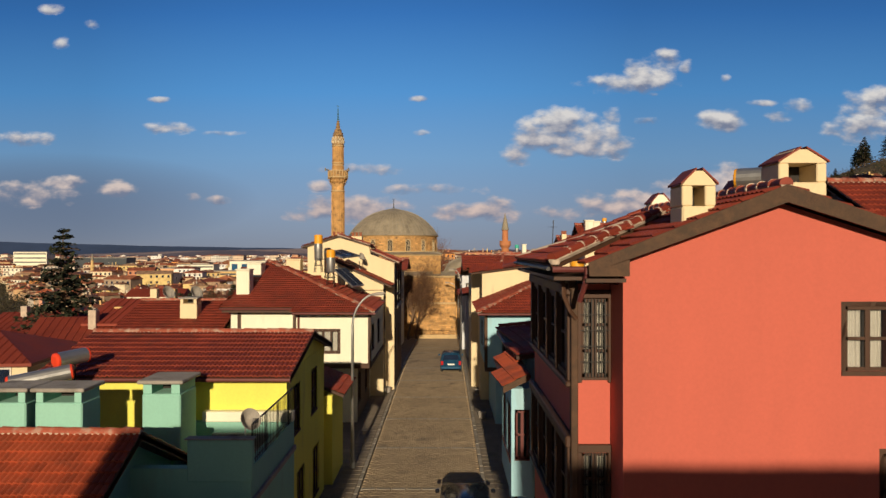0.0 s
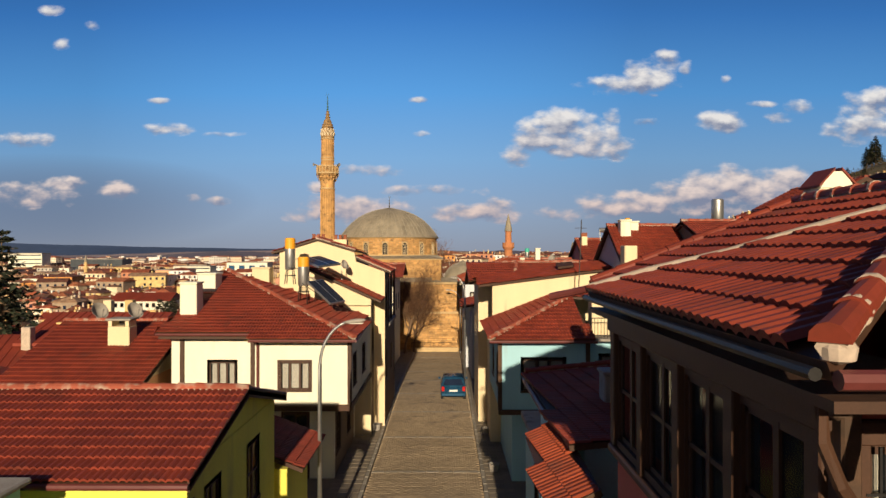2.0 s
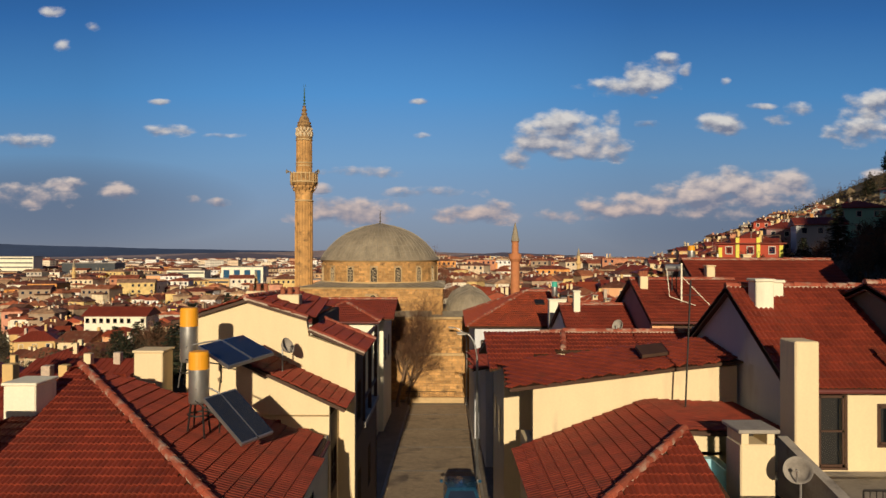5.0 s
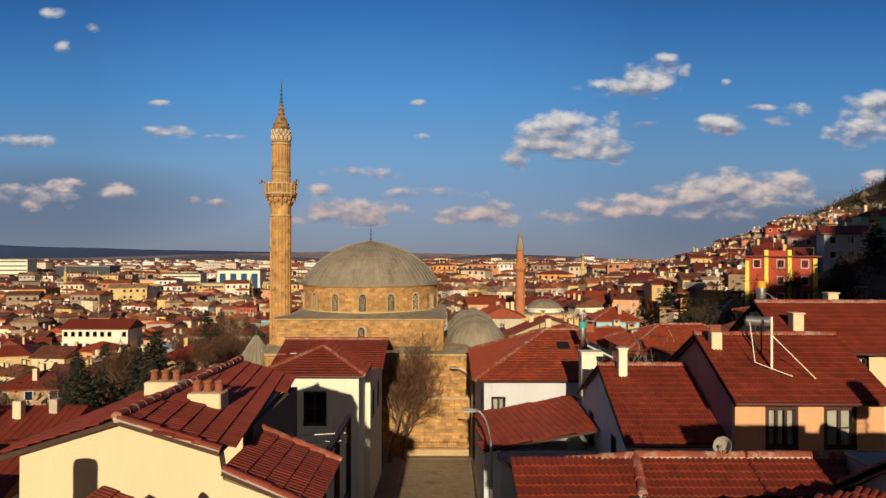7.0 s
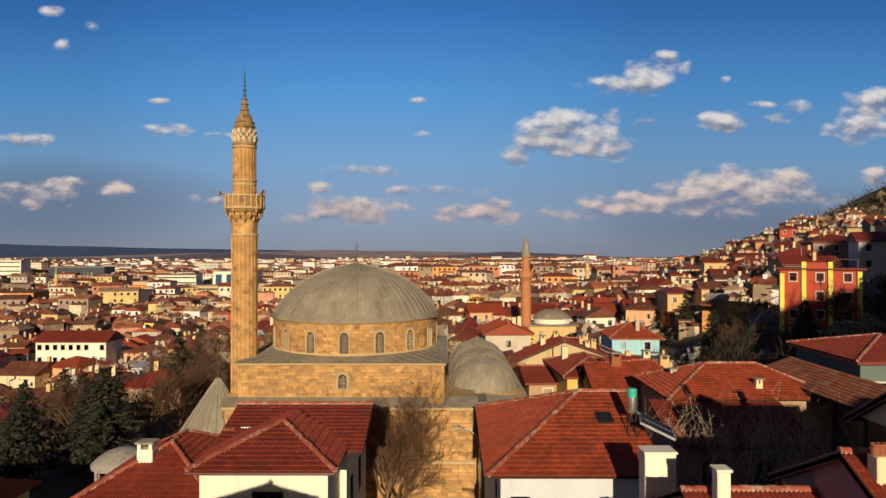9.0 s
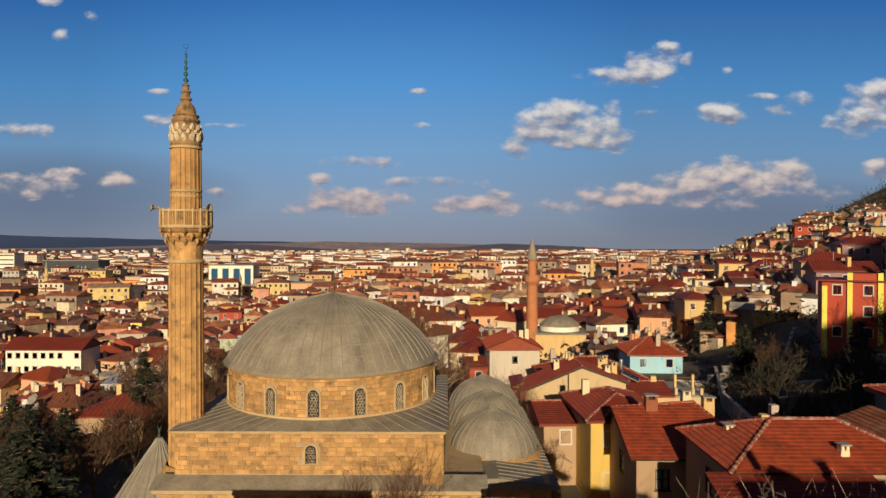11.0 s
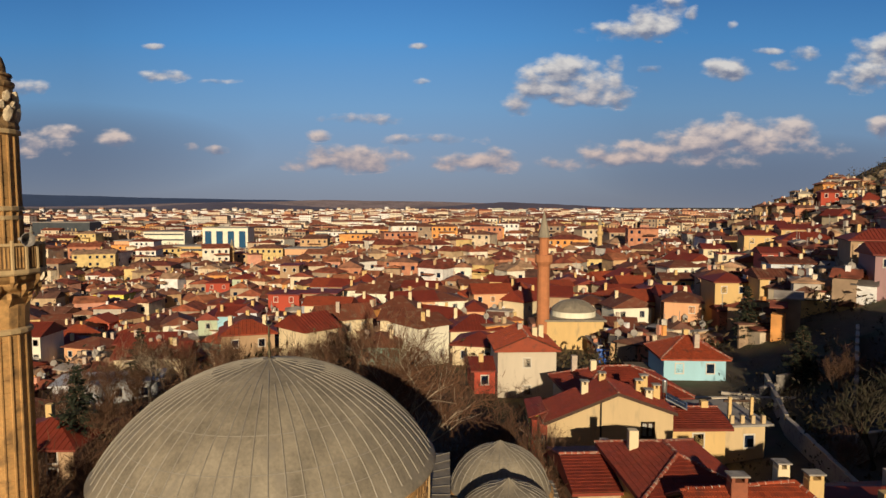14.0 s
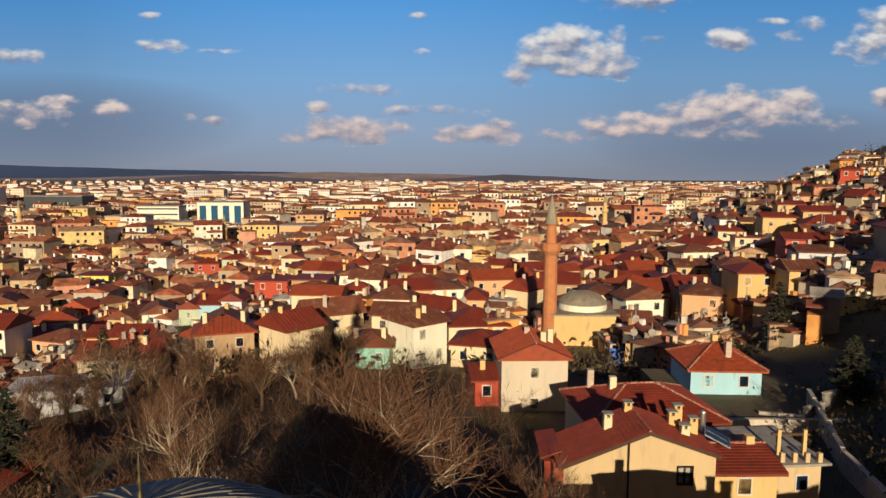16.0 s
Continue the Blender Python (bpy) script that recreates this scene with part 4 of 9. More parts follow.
part("eave_bracket", tube([(2.62, 14.5, 8.05), (2.5, 14.45, 8.2), (2.40, 14.45, 8.45), (2.38, 14.45, 8.73)], 0.04, 6), WOOD, e)
BAY_N, BAY_F, BAY_T = (2.08, 13.86, 9.0), (2.08, 19.05, 9.0), (4.95, 16.8, 10.02)
SLOPE = (RZ - 8.98) / (RX - 2.58)
roof_plane(e, [BAY_F, BAY_N, BAY_T], tw=0.30, tl=0.42, single=170, near=(2, 14), seg=6)
roof_plane(e, [(2.58, 21.1, 8.98), (2.58, 18.62, 8.98), (4.75, 17.0, 8.98 + SLOPE * 2.17), (RX, 17.0, RZ), (RX, 21.1, RZ)], tw=0.30, tl=0.42, single=130, near=(2.5, 20), seg=6)
roof_plane(e, [(9.9, 13.58, 8.86), (9.9, 21.1, 8.86), (RX, 21.1, RZ - 0.01), (RX, 13.58, RZ - 0.01)], tw=0.28, tl=0.4)
roof_plane(e, [(2.74, 13.98, 9.03), (2.62, 13.58, 8.98), (RX, 13.58, RZ - 0.01), (RX, 17.0, RZ - 0.01), (5.0, 16.85, RZ - 0.28)], tw=0.30, tl=0.42, seg=6)
ridge_caps("hip_tiles", (2.10, 13.86, 9.09), (4.95, 16.8, 10.10), e, TILE, 0.085, 0.4, joints=True)
part("mortar_seam", tube([(2.10, 19.03, 9.06), (2.7, 18.56, 9.27), (3.4, 18.0, 9.50), (4.2, 17.38, 9.79), (4.95, 16.8, 10.06)], [0.05, 0.065, 0.055, 0.07, 0.05], 8), MORTAR, e)
ridge_caps("verge_tiles", (2.6, 21.08, 9.04), (RX, 21.08, RZ + 0.05), e, TILE, 0.08)
part("verge_board", prism([(2.6, 21.14, 8.80), (2.6, 21.14, 9.0), (RX, 21.14, RZ), (RX, 21.14, RZ - 0.2)], (0, 1, 0), 0.04), WOOD_WORN, e)
part("eave_gutter", tube([(2.54, 19.1, 8.93), (2.54, 21.15, 8.93)], 0.05, 8), WOOD_WORN, e)
part("rain_spout", tube([(2.54, 21.1, 8.93), (2.30, 21.25, 8.86), (1.98, 21.4, 8.78)], 0.06, 8), GUTTER, e)
part("hip_mortar", lathe([(0.02, 8.98), (0.075, 9.0), (0.085, 9.06), (0.05, 9.11), (0.01, 9.12)], 2.16, 13.90, 12), MORTAR, e)
ridge_caps("ridge_tiles", (RX, 13.58, RZ + 0.05), (RX, 21.1, RZ + 0.06), e, TILE, joints=True)
for xa, za, xb, zb in ((2.63, 8.86, RX, RZ - 0.25), (9.95, 8.66, RX, RZ - 0.25)):
    part("barge_board", prism([(xa, 13.56, za), (xa, 13.56, za + 0.18), (xb, 13.56, zb + 0.28), (xb, 13.56, zb)], (0, -1, 0), 0.05), WOOD_WORN, e)
    part("verge_soffit", prism([(xa, 13.58, za + 0.06), (xb, 13.58, zb + 0.14), (xb, 13.58, zb + 0.17), (xa, 13.58, za + 0.09)], (0, 1, 0), 0.42), WOOD, e)
part("board_end", prism([(2.635, 13.555, 8.82), (3.27, 13.555, 8.82), (3.27, 13.555, 9.10), (2.635, 13.555, 8.86)], (0, -1, 0), 0.045), WOOD_WORN, e)
part("verge_return", box(2.6, 3.24, 13.6, 14.5, 8.72, 8.78), WOOD, e)
part("eave_gutter", tube([(2.05, 13.9, 8.93), (2.05, 19.05, 8.93)], 0.035, 8), DARK_METAL, e)
gutter((2.10, 13.80, 8.92), (2.62, 13.80, 8.92), e, 0.05)
part("hopper", box(2.60, 2.78, 13.66, 13.80, 8.82, 8.97, 0.02), GUTTER, e)
part("downpipe", tube([(2.66, 13.72, 8.9), (2.62, 13.74, 8.7), (2.56, 13.9, 8.4)], 0.045, 8), GUTTER, e)

# east side: low house with the dark roof
e = thing("house", (5.5, 27, 0), "low blue house with red window frames and dark red roof", "house", "street houses")
body(e, 2.75, 9.5, 22.4, 27.8, -0.6, 6.05, BLUE, [("-x", 25.5, 3.0, 1.0, 1.6, dict(curtain=False)), ("-x", 25.5, 0.4, 1.0, 1.5, dict(curtain=False))])
roof_plane(e, [(2.4, 28.1, 6.25), (2.4, 22.0, 6.2), (9.8, 22.0, 6.95), (9.8, 28.1, 7.0)], single=70, near=(3, 27), tl=0.42)
ridge_caps("verge_tiles", (2.4, 28.08, 6.34), (9.8, 28.08, 7.09), e, TILE, 0.09, 0.36)
part("verge_board", prism([(2.4, 28.13, 6.05), (9.8, 28.13, 6.8), (9.8, 28.13, 7.0), (2.4, 28.13, 6.25)], (0, 1, 0), 0.04), WOOD_WORN, e)
gutter((2.35, 24.2, 6.12), (2.35, 28.1, 6.14), e)
body(e, 3.0, 9.5, 27.9, 33.0, -0.6, 3.9, BLUE, [("-x", 30.3, 1.6, 1.0, 1.6, dict(curtain=False))])
part("flat_roof", box(2.85, 9.6, 28.2, 33.15, 3.9, 4.1, 0.03), CONCRETE, e)
body(e, 2.15, 2.72, 20.9, 23.9, 2.6, 5.5, BLUE, [("-x", 21.7, 3.5, 0.9, 1.4, dict(frame_mat=GUTTER, curtain=False)), ("-x", 23.1, 3.5, 0.9, 1.4, dict(frame_mat=GUTTER, curtain=False)), ("-y", 2.44, 3.6, 0.34, 1.3, dict(frame_mat=GUTTER, curtain=False))])
roof_plane(e, [(1.9, 24.1, 5.75), (1.9, 20.6, 5.6), (2.6, 20.6, 5.95), (2.6, 24.1, 6.1)], TILE_ORANGE, tw=0.28, tl=0.4)
part("barge_board", prism([(1.9, 20.58, 5.45), (1.9, 20.58, 5.63), (2.6, 20.58, 5.98), (2.6, 20.58, 5.8)], (0, -1, 0), 0.04), WOOD_WORN, e)

# east side: light blue house
e = thing("house", (4.5, 40, 0), "light blue plastered timber-framed house with red hipped roof", "house", "street houses")
body(e, 2.46, 5.95, 37.0, 43, 3.2, 5.95, BLUE, [("-y", 4.2, 3.95, 1.65, 1.25, dict(rows=2, cols=3)), ("-x", 38.2, 4.0, 0.9, 1.2, dict(curtain=False)), ("-x", 40.6, 4.0, 0.9, 1.2, dict(curtain=False))])
body(e, 5.97, 7.85, 37.3, 43, -0.6, 5.9, BLUE, [("-y", 7.0, 4.15, 0.9, 1.15, dict(rows=2, cols=2))])
body(e, 3.0, 5.95, 37.6, 43, -0.6, 3.1, BLUE, [("-y", 4.2, 1.0, 1.0, 1.6, dict(curtain=False))])
part("floor_beam", box(2.4, 6.0, 36.9, 37.1, 3.0, 3.2, 0.02), WOOD_WORN, e)
posts(e, [(2.46, 37.0, 3.2, 5.9), (5.96, 37.0, 3.2, 5.9), (7.86, 37.3, 3.0, 5.9)], mat=WOOD_WORN)
roof_plane(e, [(2.0, 36.4, 6.05), (6.15, 36.4, 6.05), (5.8, 39.8, 7.5)], single=80, near=(3, 36))
roof_plane(e, [(2.0, 43.0, 6.05), (2.0, 36.4, 6.05), (5.8, 39.8, 7.5), (5.8, 43.0, 7.5)], single=80, near=(2, 37))
roof_plane(e, [(5.83, 43.0, 7.5), (5.83, 39.8, 7.5), (8.3, 39.8, 7.4), (8.3, 43.0, 7.4)])
ridge_caps("hip_tiles", (2.0, 36.4, 6.12), (5.8, 39.8, 7.56), e, RIDGE)
gutter((2.0, 36.35, 5.98), (6.2, 36.35, 5.98), e)

# east side: strips of cream fire walls with lean-to roofs
e = thing("house", (5, 44, 0), "cream walled row house with a shallow red roof", "house", "street houses")
body(e, 2.5, 8.5, 43.1, 45.4, -0.8, 6.0, CREAM)
wall_poly("fire_wall", [(2.6, 43.1, 5.9), (8.5, 43.1, 5.9), (8.5, 43.1, 8.5), (2.6, 43.1, 7.9)], (0, 1, 0), 0.25, CREAM, e)
roof_plane(e, [(1.9, 42.9, 7.85), (9.0, 42.9, 8.75), (9.0, 45.4, 9.08), (1.9, 45.4, 8.06)], single=80, near=(2, 43))
e = thing("house", (6, 48, 0), "cream walled row house with hipped red roof", "house", "street houses")
wall_poly("wall", [(2.1, 46.95, -1), (11.5, 46.95, -1), (11.5, 46.95, 8.36), (4.0, 46.95, 8.36), (2.1, 46.95, 7.6)], (0, 1, 0), 0.25, CREAM, e)
wall_face(e, "-x", 2.1, 47.2, 52, -1, 7.6, CREAM, [(48.6, 4.6, 0.9, 1.4), (50.6, 4.6, 0.9, 1.4)])
wall_face(e, "+y", 52, 2.1, 11.5, -1, 7.6, CREAM)
roof_plane(e, [(1.5, 45.45, 7.95), (4.15, 46.7, 8.42), (4.3, 47.8, 8.86), (1.5, 47.8, 8.62)], single=70, near=(2, 46))
roof_plane(e, [(4.1, 46.6, 8.40), (11.8, 46.6, 8.40), (11.8, 47.8, 8.86), (4.3, 47.8, 8.86)], single=80, near=(4, 46), tl=0.3)
roof_plane(e, [(11.8, 52.4, 7.5), (1.5, 52.4, 7.5), (1.5, 47.8, 8.62), (4.3, 47.8, 8.86), (11.8, 47.8, 8.86)])
ridge_caps("ridge_tiles", (4.3, 47.8, 8.92), (11.8, 47.8, 8.92), e, RIDGE)
ridge_caps("ridge_tiles", (1.5, 47.8, 8.68), (4.3, 47.8, 8.92), e, RIDGE)
ridge_caps("hip_tiles", (4.1, 46.6, 8.48), (4.3, 47.8, 8.92), e, RIDGE)

# east side: cream house with a terrace
e = thing("house", (10, 41, 0), "cream plastered house with brown door onto a terrace", "house", "street houses")
# west side and gable are grey, the front cream
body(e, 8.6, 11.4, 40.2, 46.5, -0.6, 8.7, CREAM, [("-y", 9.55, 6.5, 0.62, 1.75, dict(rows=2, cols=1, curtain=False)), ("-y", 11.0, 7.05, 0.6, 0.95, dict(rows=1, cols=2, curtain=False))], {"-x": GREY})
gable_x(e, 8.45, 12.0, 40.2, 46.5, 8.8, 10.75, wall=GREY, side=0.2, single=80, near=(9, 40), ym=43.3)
body(e, 7.9, 11.3, 36.5, 40.15, -0.6, 6.2, WHITE, [("-y", 10.3, 3.6, 1.2, 1.7, dict(curtain=False)), ("-y", 8.6, 3.2, 0.5, 1.9, dict(curtain=False))])
part("terrace_floor", box(7.7, 11.4, 36.3, 40.15, 6.2, 6.42, 0.02), CONCRETE, e)
part("edge_board", box(7.65, 11.45, 36.22, 36.3, 6.08, 6.45), WOOD_WORN, e)

# east side: pale green house
e = thing("house", (16, 40, 0), "pale green house with a grey-green gable and red roof", "house", "street houses")
# west side and gable are much darker than the pale green front
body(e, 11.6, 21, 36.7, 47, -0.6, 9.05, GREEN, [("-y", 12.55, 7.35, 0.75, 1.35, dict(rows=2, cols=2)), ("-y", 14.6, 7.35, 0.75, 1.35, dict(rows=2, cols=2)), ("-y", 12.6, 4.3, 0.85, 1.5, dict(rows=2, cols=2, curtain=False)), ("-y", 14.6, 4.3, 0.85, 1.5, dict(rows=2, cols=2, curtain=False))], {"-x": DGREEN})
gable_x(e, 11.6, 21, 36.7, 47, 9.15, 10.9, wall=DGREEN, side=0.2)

# east side: white house before the mosque
e = thing("house", (5, 72, -1), "white house with weathered orange-red hipped roof", "house", "street houses")
body(e, 2.0, 7.3, 67.3, 77.4, -2, 6.95, PALE, [("-y", 2.75, 4.6, 0.62, 1.35, dict(rows=2, cols=2)), ("-x", 69.5, 4.4, 0.8, 1.4, dict(curtain=False))])
TL, TR = (1.5, 66.8, 6.95), (8.2, 66.8, 6.95)
roof_plane(e, [TL, TR, (8.2, 72.5, 8.9), (6.0, 72.5, 8.9)], TILE_ORANGE, single=80, near=(2, 67))
roof_plane(e, [(1.55, 77.9, 6.9), TL, (6.0, 72.5, 8.9)], TILE_ORANGE, single=80, near=(2, 67))
roof_plane(e, [(8.2, 77.9, 6.9), (1.55, 77.9, 6.9), (6.0, 72.5, 8.9), (8.2, 72.5, 8.9)], TILE_ORANGE)
for a, b in ((TL, (6.0, 72.5, 8.9)), ((6.0, 72.5, 8.9), (8.2, 72.5, 8.9)), ((1.55, 77.9, 6.9), (6.0, 72.5, 8.9))):
    ridge_caps("hip_tiles", Vector(a) + Vector((0, 0, 0.06)), Vector(b) + Vector((0, 0, 0.06)), e, RIDGE)
e = thing("house", (4, 63, -1), "low lean-to house with a red tiled roof", "house", "street houses")
body(e, 2.3, 6.3, 60.5, 66, -2, 5.2, GREY)
roof_plane(e, [(1.5, 66.0, 5.45), (1.5, 60.2, 5.3), (6.4, 60.2, 6.2), (6.4, 66.0, 6.35)])

# east side: grey gabled house and peach house behind it
e = thing("house", (8, 60, -1), "grey rendered gabled house with a dark red roof", "house", "street houses")
body(e, 6.4, 9.7, 56.2, 63.8, -2, 7.0, AGED_WHITE, [("-x", 58.0, 5.4, 0.7, 1.1, dict(curtain=False)), ("-x", 61.8, 5.2, 0.8, 1.3, dict(curtain=False))])
gable_x(e, 6.4, 9.7, 56.2, 63.8, 7.1, 8.9, wall=AGED_WHITE, side=0.15, single=80, near=(7, 56))
e = thing("house", (12, 58.5, -1), "peach plastered house with a dark red roof", "house", "street houses")
# west side and gable are mauve, darker than the peach front
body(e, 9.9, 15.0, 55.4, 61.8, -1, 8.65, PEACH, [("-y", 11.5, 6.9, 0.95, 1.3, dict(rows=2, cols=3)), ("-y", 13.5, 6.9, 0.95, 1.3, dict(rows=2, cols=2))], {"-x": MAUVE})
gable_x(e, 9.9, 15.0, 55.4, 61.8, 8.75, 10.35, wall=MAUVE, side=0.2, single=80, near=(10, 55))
e = thing("house", (17, 64, 0), "house with wide dark red roof", "house", "street houses")
body(e, 15.1, 22, 59.6, 64.6, 0, 9.75, CREAM, [("-y", 16.5, 8.5, 1.2, 0.8), ("-y", 18.7, 8.5, 1.2, 0.8)])
gable_x(e, 14.0, 22, 59.6, 64.6, 9.85, 11.35, wall=CREAM, side=0.3)

# neighbour east of the salmon house
e = thing("house", (13.5, 17, 0), "dark green house with a red roof beside the salmon house", "house", "street houses")
body(e, 10.4, 17, 17.2, 23.0, -0.6, 9.4, DGREEN)
gable_x(e, 10.4, 17, 17.2, 23.0, 9.5, 10.95, wall=DGREEN, side=0.25)
e = thing("house", (23.5, 51, 0), "dark green gabled house with a red roof", "house", "street houses")
body(e, 21.3, 26, 47.6, 55, -0.6, 12.3, DGREEN, [("-y", 23.6, 10.4, 0.9, 1.2, dict(curtain=False))])
gable_y(e, 21.3, 26, 47.6, 55, 12.4, 13.6, wall=DGREEN, over=0.3, side=0.25)

# houses behind the start of the flight, out of view, placed to cast shade ahead
e = thing("house", (-5.6, -11, 0), "narrow cream house out of view, added to shade the terrace", "house", "street houses")
body(e, -7.0, -3.7, -15, -7.0, -0.6, 11.7, CREAM)
gable_x(e, -7.0, -3.7, -15, -7.0, 11.8, 12.8, wall=CREAM, side=0.0)

e = thing("house", (9, -11, 0), "tall plain house out of view that shades the salmon wall", "house", "street houses")
body(e, 2.3, 16, -15, -7.0, -0.6, 11.1, CREAM)
gable_x(e, 2.3, 16, -15, -7.0, 11.2, 12.25, wall=CREAM, side=0.3)


# ---- street things ----
def rail(e, pts, h=0.9, gap=0.13, mat=None, name="baluster"):
    """An iron railing along points: rails and uprights."""
    mat = mat or DARK_METAL
    for a, b in zip(pts, pts[1:]):
        a, b = Vector(a), Vector(b)
        up = Vector((0, 0, 1))
        part("top_rail", tube([a + up * h, b + up * h], 0.022, 6), mat, e)
        part("foot_rail", tube([a + up * 0.1, b + up * 0.1], 0.015, 5), mat, e)
        n = max(2, int((b - a).length / gap))
        for i in range(n + 1):
            p = a + (b - a) * i / n
            part(name, tube([p, p + up * h], 0.010 if i % 8 else 0.02, 4), mat, e)


def railing(pts, label, h=0.9, gap=0.13):
    e = thing("railing", pts[0], label, "railing", "iron railings")
    rail(e, pts, h, gap)
    return e


def dish(at, r, az, label="grey satellite dish on a steel arm", tilt=0.5):
    r = r * 0.72
    e = thing("satellite_dish", at, label, "antenna", "satellite dishes")
    R = Matrix.Translation(at) @ Matrix.Rotation(az, 4, "Z") @ Matrix.Rotation(math.pi / 2 - tilt, 4, "X")
    prof = [(0.0, 0.0), (r * 0.35, 0.02), (r * 0.7, 0.09), (r, 0.2), (r * 1.02, 0.2), (r * 0.98, 0.17), (r * 0.68, 0.06), (r * 0.3, -0.01), (0.0, -0.03)]
    v, f = lathe(prof, 0, 0, 20)
    part("reflector", ([tuple(R @ Vector(p)) for p in v], f), CONCRETE, e, smooth=True)
    part("feed_arm", tube([tuple(R @ Vector((0, -r * 0.9, 0.15))), tuple(R @ Vector((0, -r * 0.2, r * 1.1)))], 0.018, 5), METAL, e)
    part("feed_horn", tube([tuple(R @ Vector((0, -r * 0.25, r * 1.1))), tuple(R @ Vector((0, -r * 0.1, r * 0.95)))], 0.04, 8), CONCRETE, e)
    p = R @ Vector((0, 0, -0.05))
    part("mast", tube([tuple(p), (p.x, p.y, p.z - 0.7)], 0.025, 6), METAL, e)
    return e


def heater(at, h, r, band, label, panel=None, base=None, bands=0.34):
    """A solar water heater: upright tank with a painted head on a steel stand, and its collector."""
    x, y, z = at
    e = thing("solar_water_heater", (x, y, z), label, "water heater", "solar heaters")
    part("tank", lathe([(0.0, z), (r * 0.9, z), (r, z + 0.05), (r, z + h * (1 - bands))], x, y, 24), METAL, e, smooth=True)
    part("tank_head", lathe([(r * 1.005, z + h * (1 - bands)), (r * 1.005, z + h - 0.06), (r * 0.9, z + h), (0.0, z + h + 0.02)], x, y, 24), band, e)
    b = base if base is not None else z - 0.8
    for k in range(4):
        a = math.pi / 4 + k * math.pi / 2
        part("stand_leg", tube([(x + r * 0.8 * math.cos(a), y + r * 0.8 * math.sin(a), z + 0.02), (x + r * 1.25 * math.cos(a), y + r * 1.25 * math.sin(a), b - 0.1)], 0.025, 5), DARK_METAL, e)
    part("stand_ring", lathe([(r * 1.05, z - 0.3), (r * 1.09, z - 0.3), (r * 1.09, z - 0.26), (r * 1.05, z - 0.26)], x, y, 16), DARK_METAL, e)
    if panel:
        c, u, w = (Vector(q) for q in panel)
        n = u.cross(w).normalized()
        n = n if n.z > 0 else -n
        for s in (-0.5, 0.5):
            m = c + w * s * 1.04
            q = [m - u / 2 - w / 2, m + u / 2 - w / 2, m + u / 2 + w / 2, m - u / 2 + w / 2]
            fr = part("collector", prism([tuple(t) for t in q], n, -0.09), METAL, e)
            s2 = [m - u * 0.47 - w * 0.46, m + u * 0.47 - w * 0.46, m + u * 0.47 + w * 0.46, m - u * 0.47 + w * 0.46]
            part("collector_glass", prism([tuple(t + n * 0.012) for t in s2], n, -0.01), PANEL_GLASS, fr)
            tubes = []
            for i in range(1, 10):
                a = m - u * 0.46 + w * (-0.46 + 0.092 * i) + n * 0.014
                tubes.append(tube([tuple(a), tuple(a + u * 0.92)], 0.006, 4))
            part("absorber_tube", merge(tubes), DARK_METAL, fr)["kind"] = "stuff"
        lo = c - u / 2 if u.z > 0 else c + u / 2
        hi = c + u / 2 if u.z > 0 else c - u / 2
        part("hose", tube([tuple(hi), tuple((hi + Vector(at)) / 2 + Vector((0, 0, 0.25))), (x, y - r, z + h * 0.3)], 0.025, 6), METAL, e)
        part("hose", tube([tuple(lo), tuple((lo + Vector(at)) / 2 - Vector((0, 0, 0.1))), (x, y - r, z + 0.1)], 0.02, 6), DARK_METAL, e)
        part("panel_foot", tube([tuple(hi - n * 0.05), (hi.x, hi.y, b)], 0.02, 5), DARK_METAL, e)
    return e


def lying_tank(a, b, r, label, head=None, base=None):
    a, b = Vector(a), Vector(b)
    e = thing("water_tank", a, label, "water tank", "roof tanks")
    d = (b - a).normalized()
    part("tank", tube([a, b], r, 18), METAL, e)
    part("end_cap", tube([b, b + d * 0.05, b + d * 0.08], [r * 1.02, r * 0.98, r * 0.6], 18), head or RED_PAINT, e)
    part("end_cap", tube([a, a - d * 0.05, a - d * 0.08], [r * 1.02, r * 0.98, r * 0.6], 18), head or RED_PAINT, e)
    for p in (a + d * 0.3, b - d * 0.3):
        part("stand_leg", tube([p, (p.x, p.y, (base if base is not None else p.z - 0.8))], 0.03, 5), DARK_METAL, e)


def lamp(x, y, h, reach, side, label, z0=None):
    z = gz(0, y) + KERB if z0 is None else z0
    e = thing("street_lamp", (x, y, z), label, "street lamp", "street lamps")
    pts = [(x, y, z), (x, y, z + h * 0.8)]
    for k in range(1, 8):
        t = k / 7 * math.pi / 2 * 0.86
        pts.append((x + side * reach * (1 - math.cos(t)) * 1.05, y, z + h * 0.8 + h * 0.19 * math.sin(t)))
    part("pole", tube(pts, [0.075] + [0.06] + [0.045] * 7, 10), METAL, e, smooth=True)
    part("base_plate", tube([(x, y, z), (x, y, z + 0.25)], 0.1, 10), METAL, e)
    ex, ez = pts[-1][0], pts[-1][2]
    b = bmesh.new()
    bmesh.ops.create_uvsphere(b, u_segments=14, v_segments=8, radius=1, matrix=Matrix.Translation((ex + side * 0.24, y, ez + 0.02)) @ Matrix.Rotation(-side * 0.12, 4, "Y") @ Matrix.Diagonal((0.34, 0.12, 0.07, 1)))
    part("lamp_head", b, CONCRETE, e, smooth=True)
    part("diffuser", box(ex + side * 0.08, ex + side * 0.5, y - 0.08, y + 0.08, ez - 0.06, ez - 0.03, 0.01), CURTAIN, e)


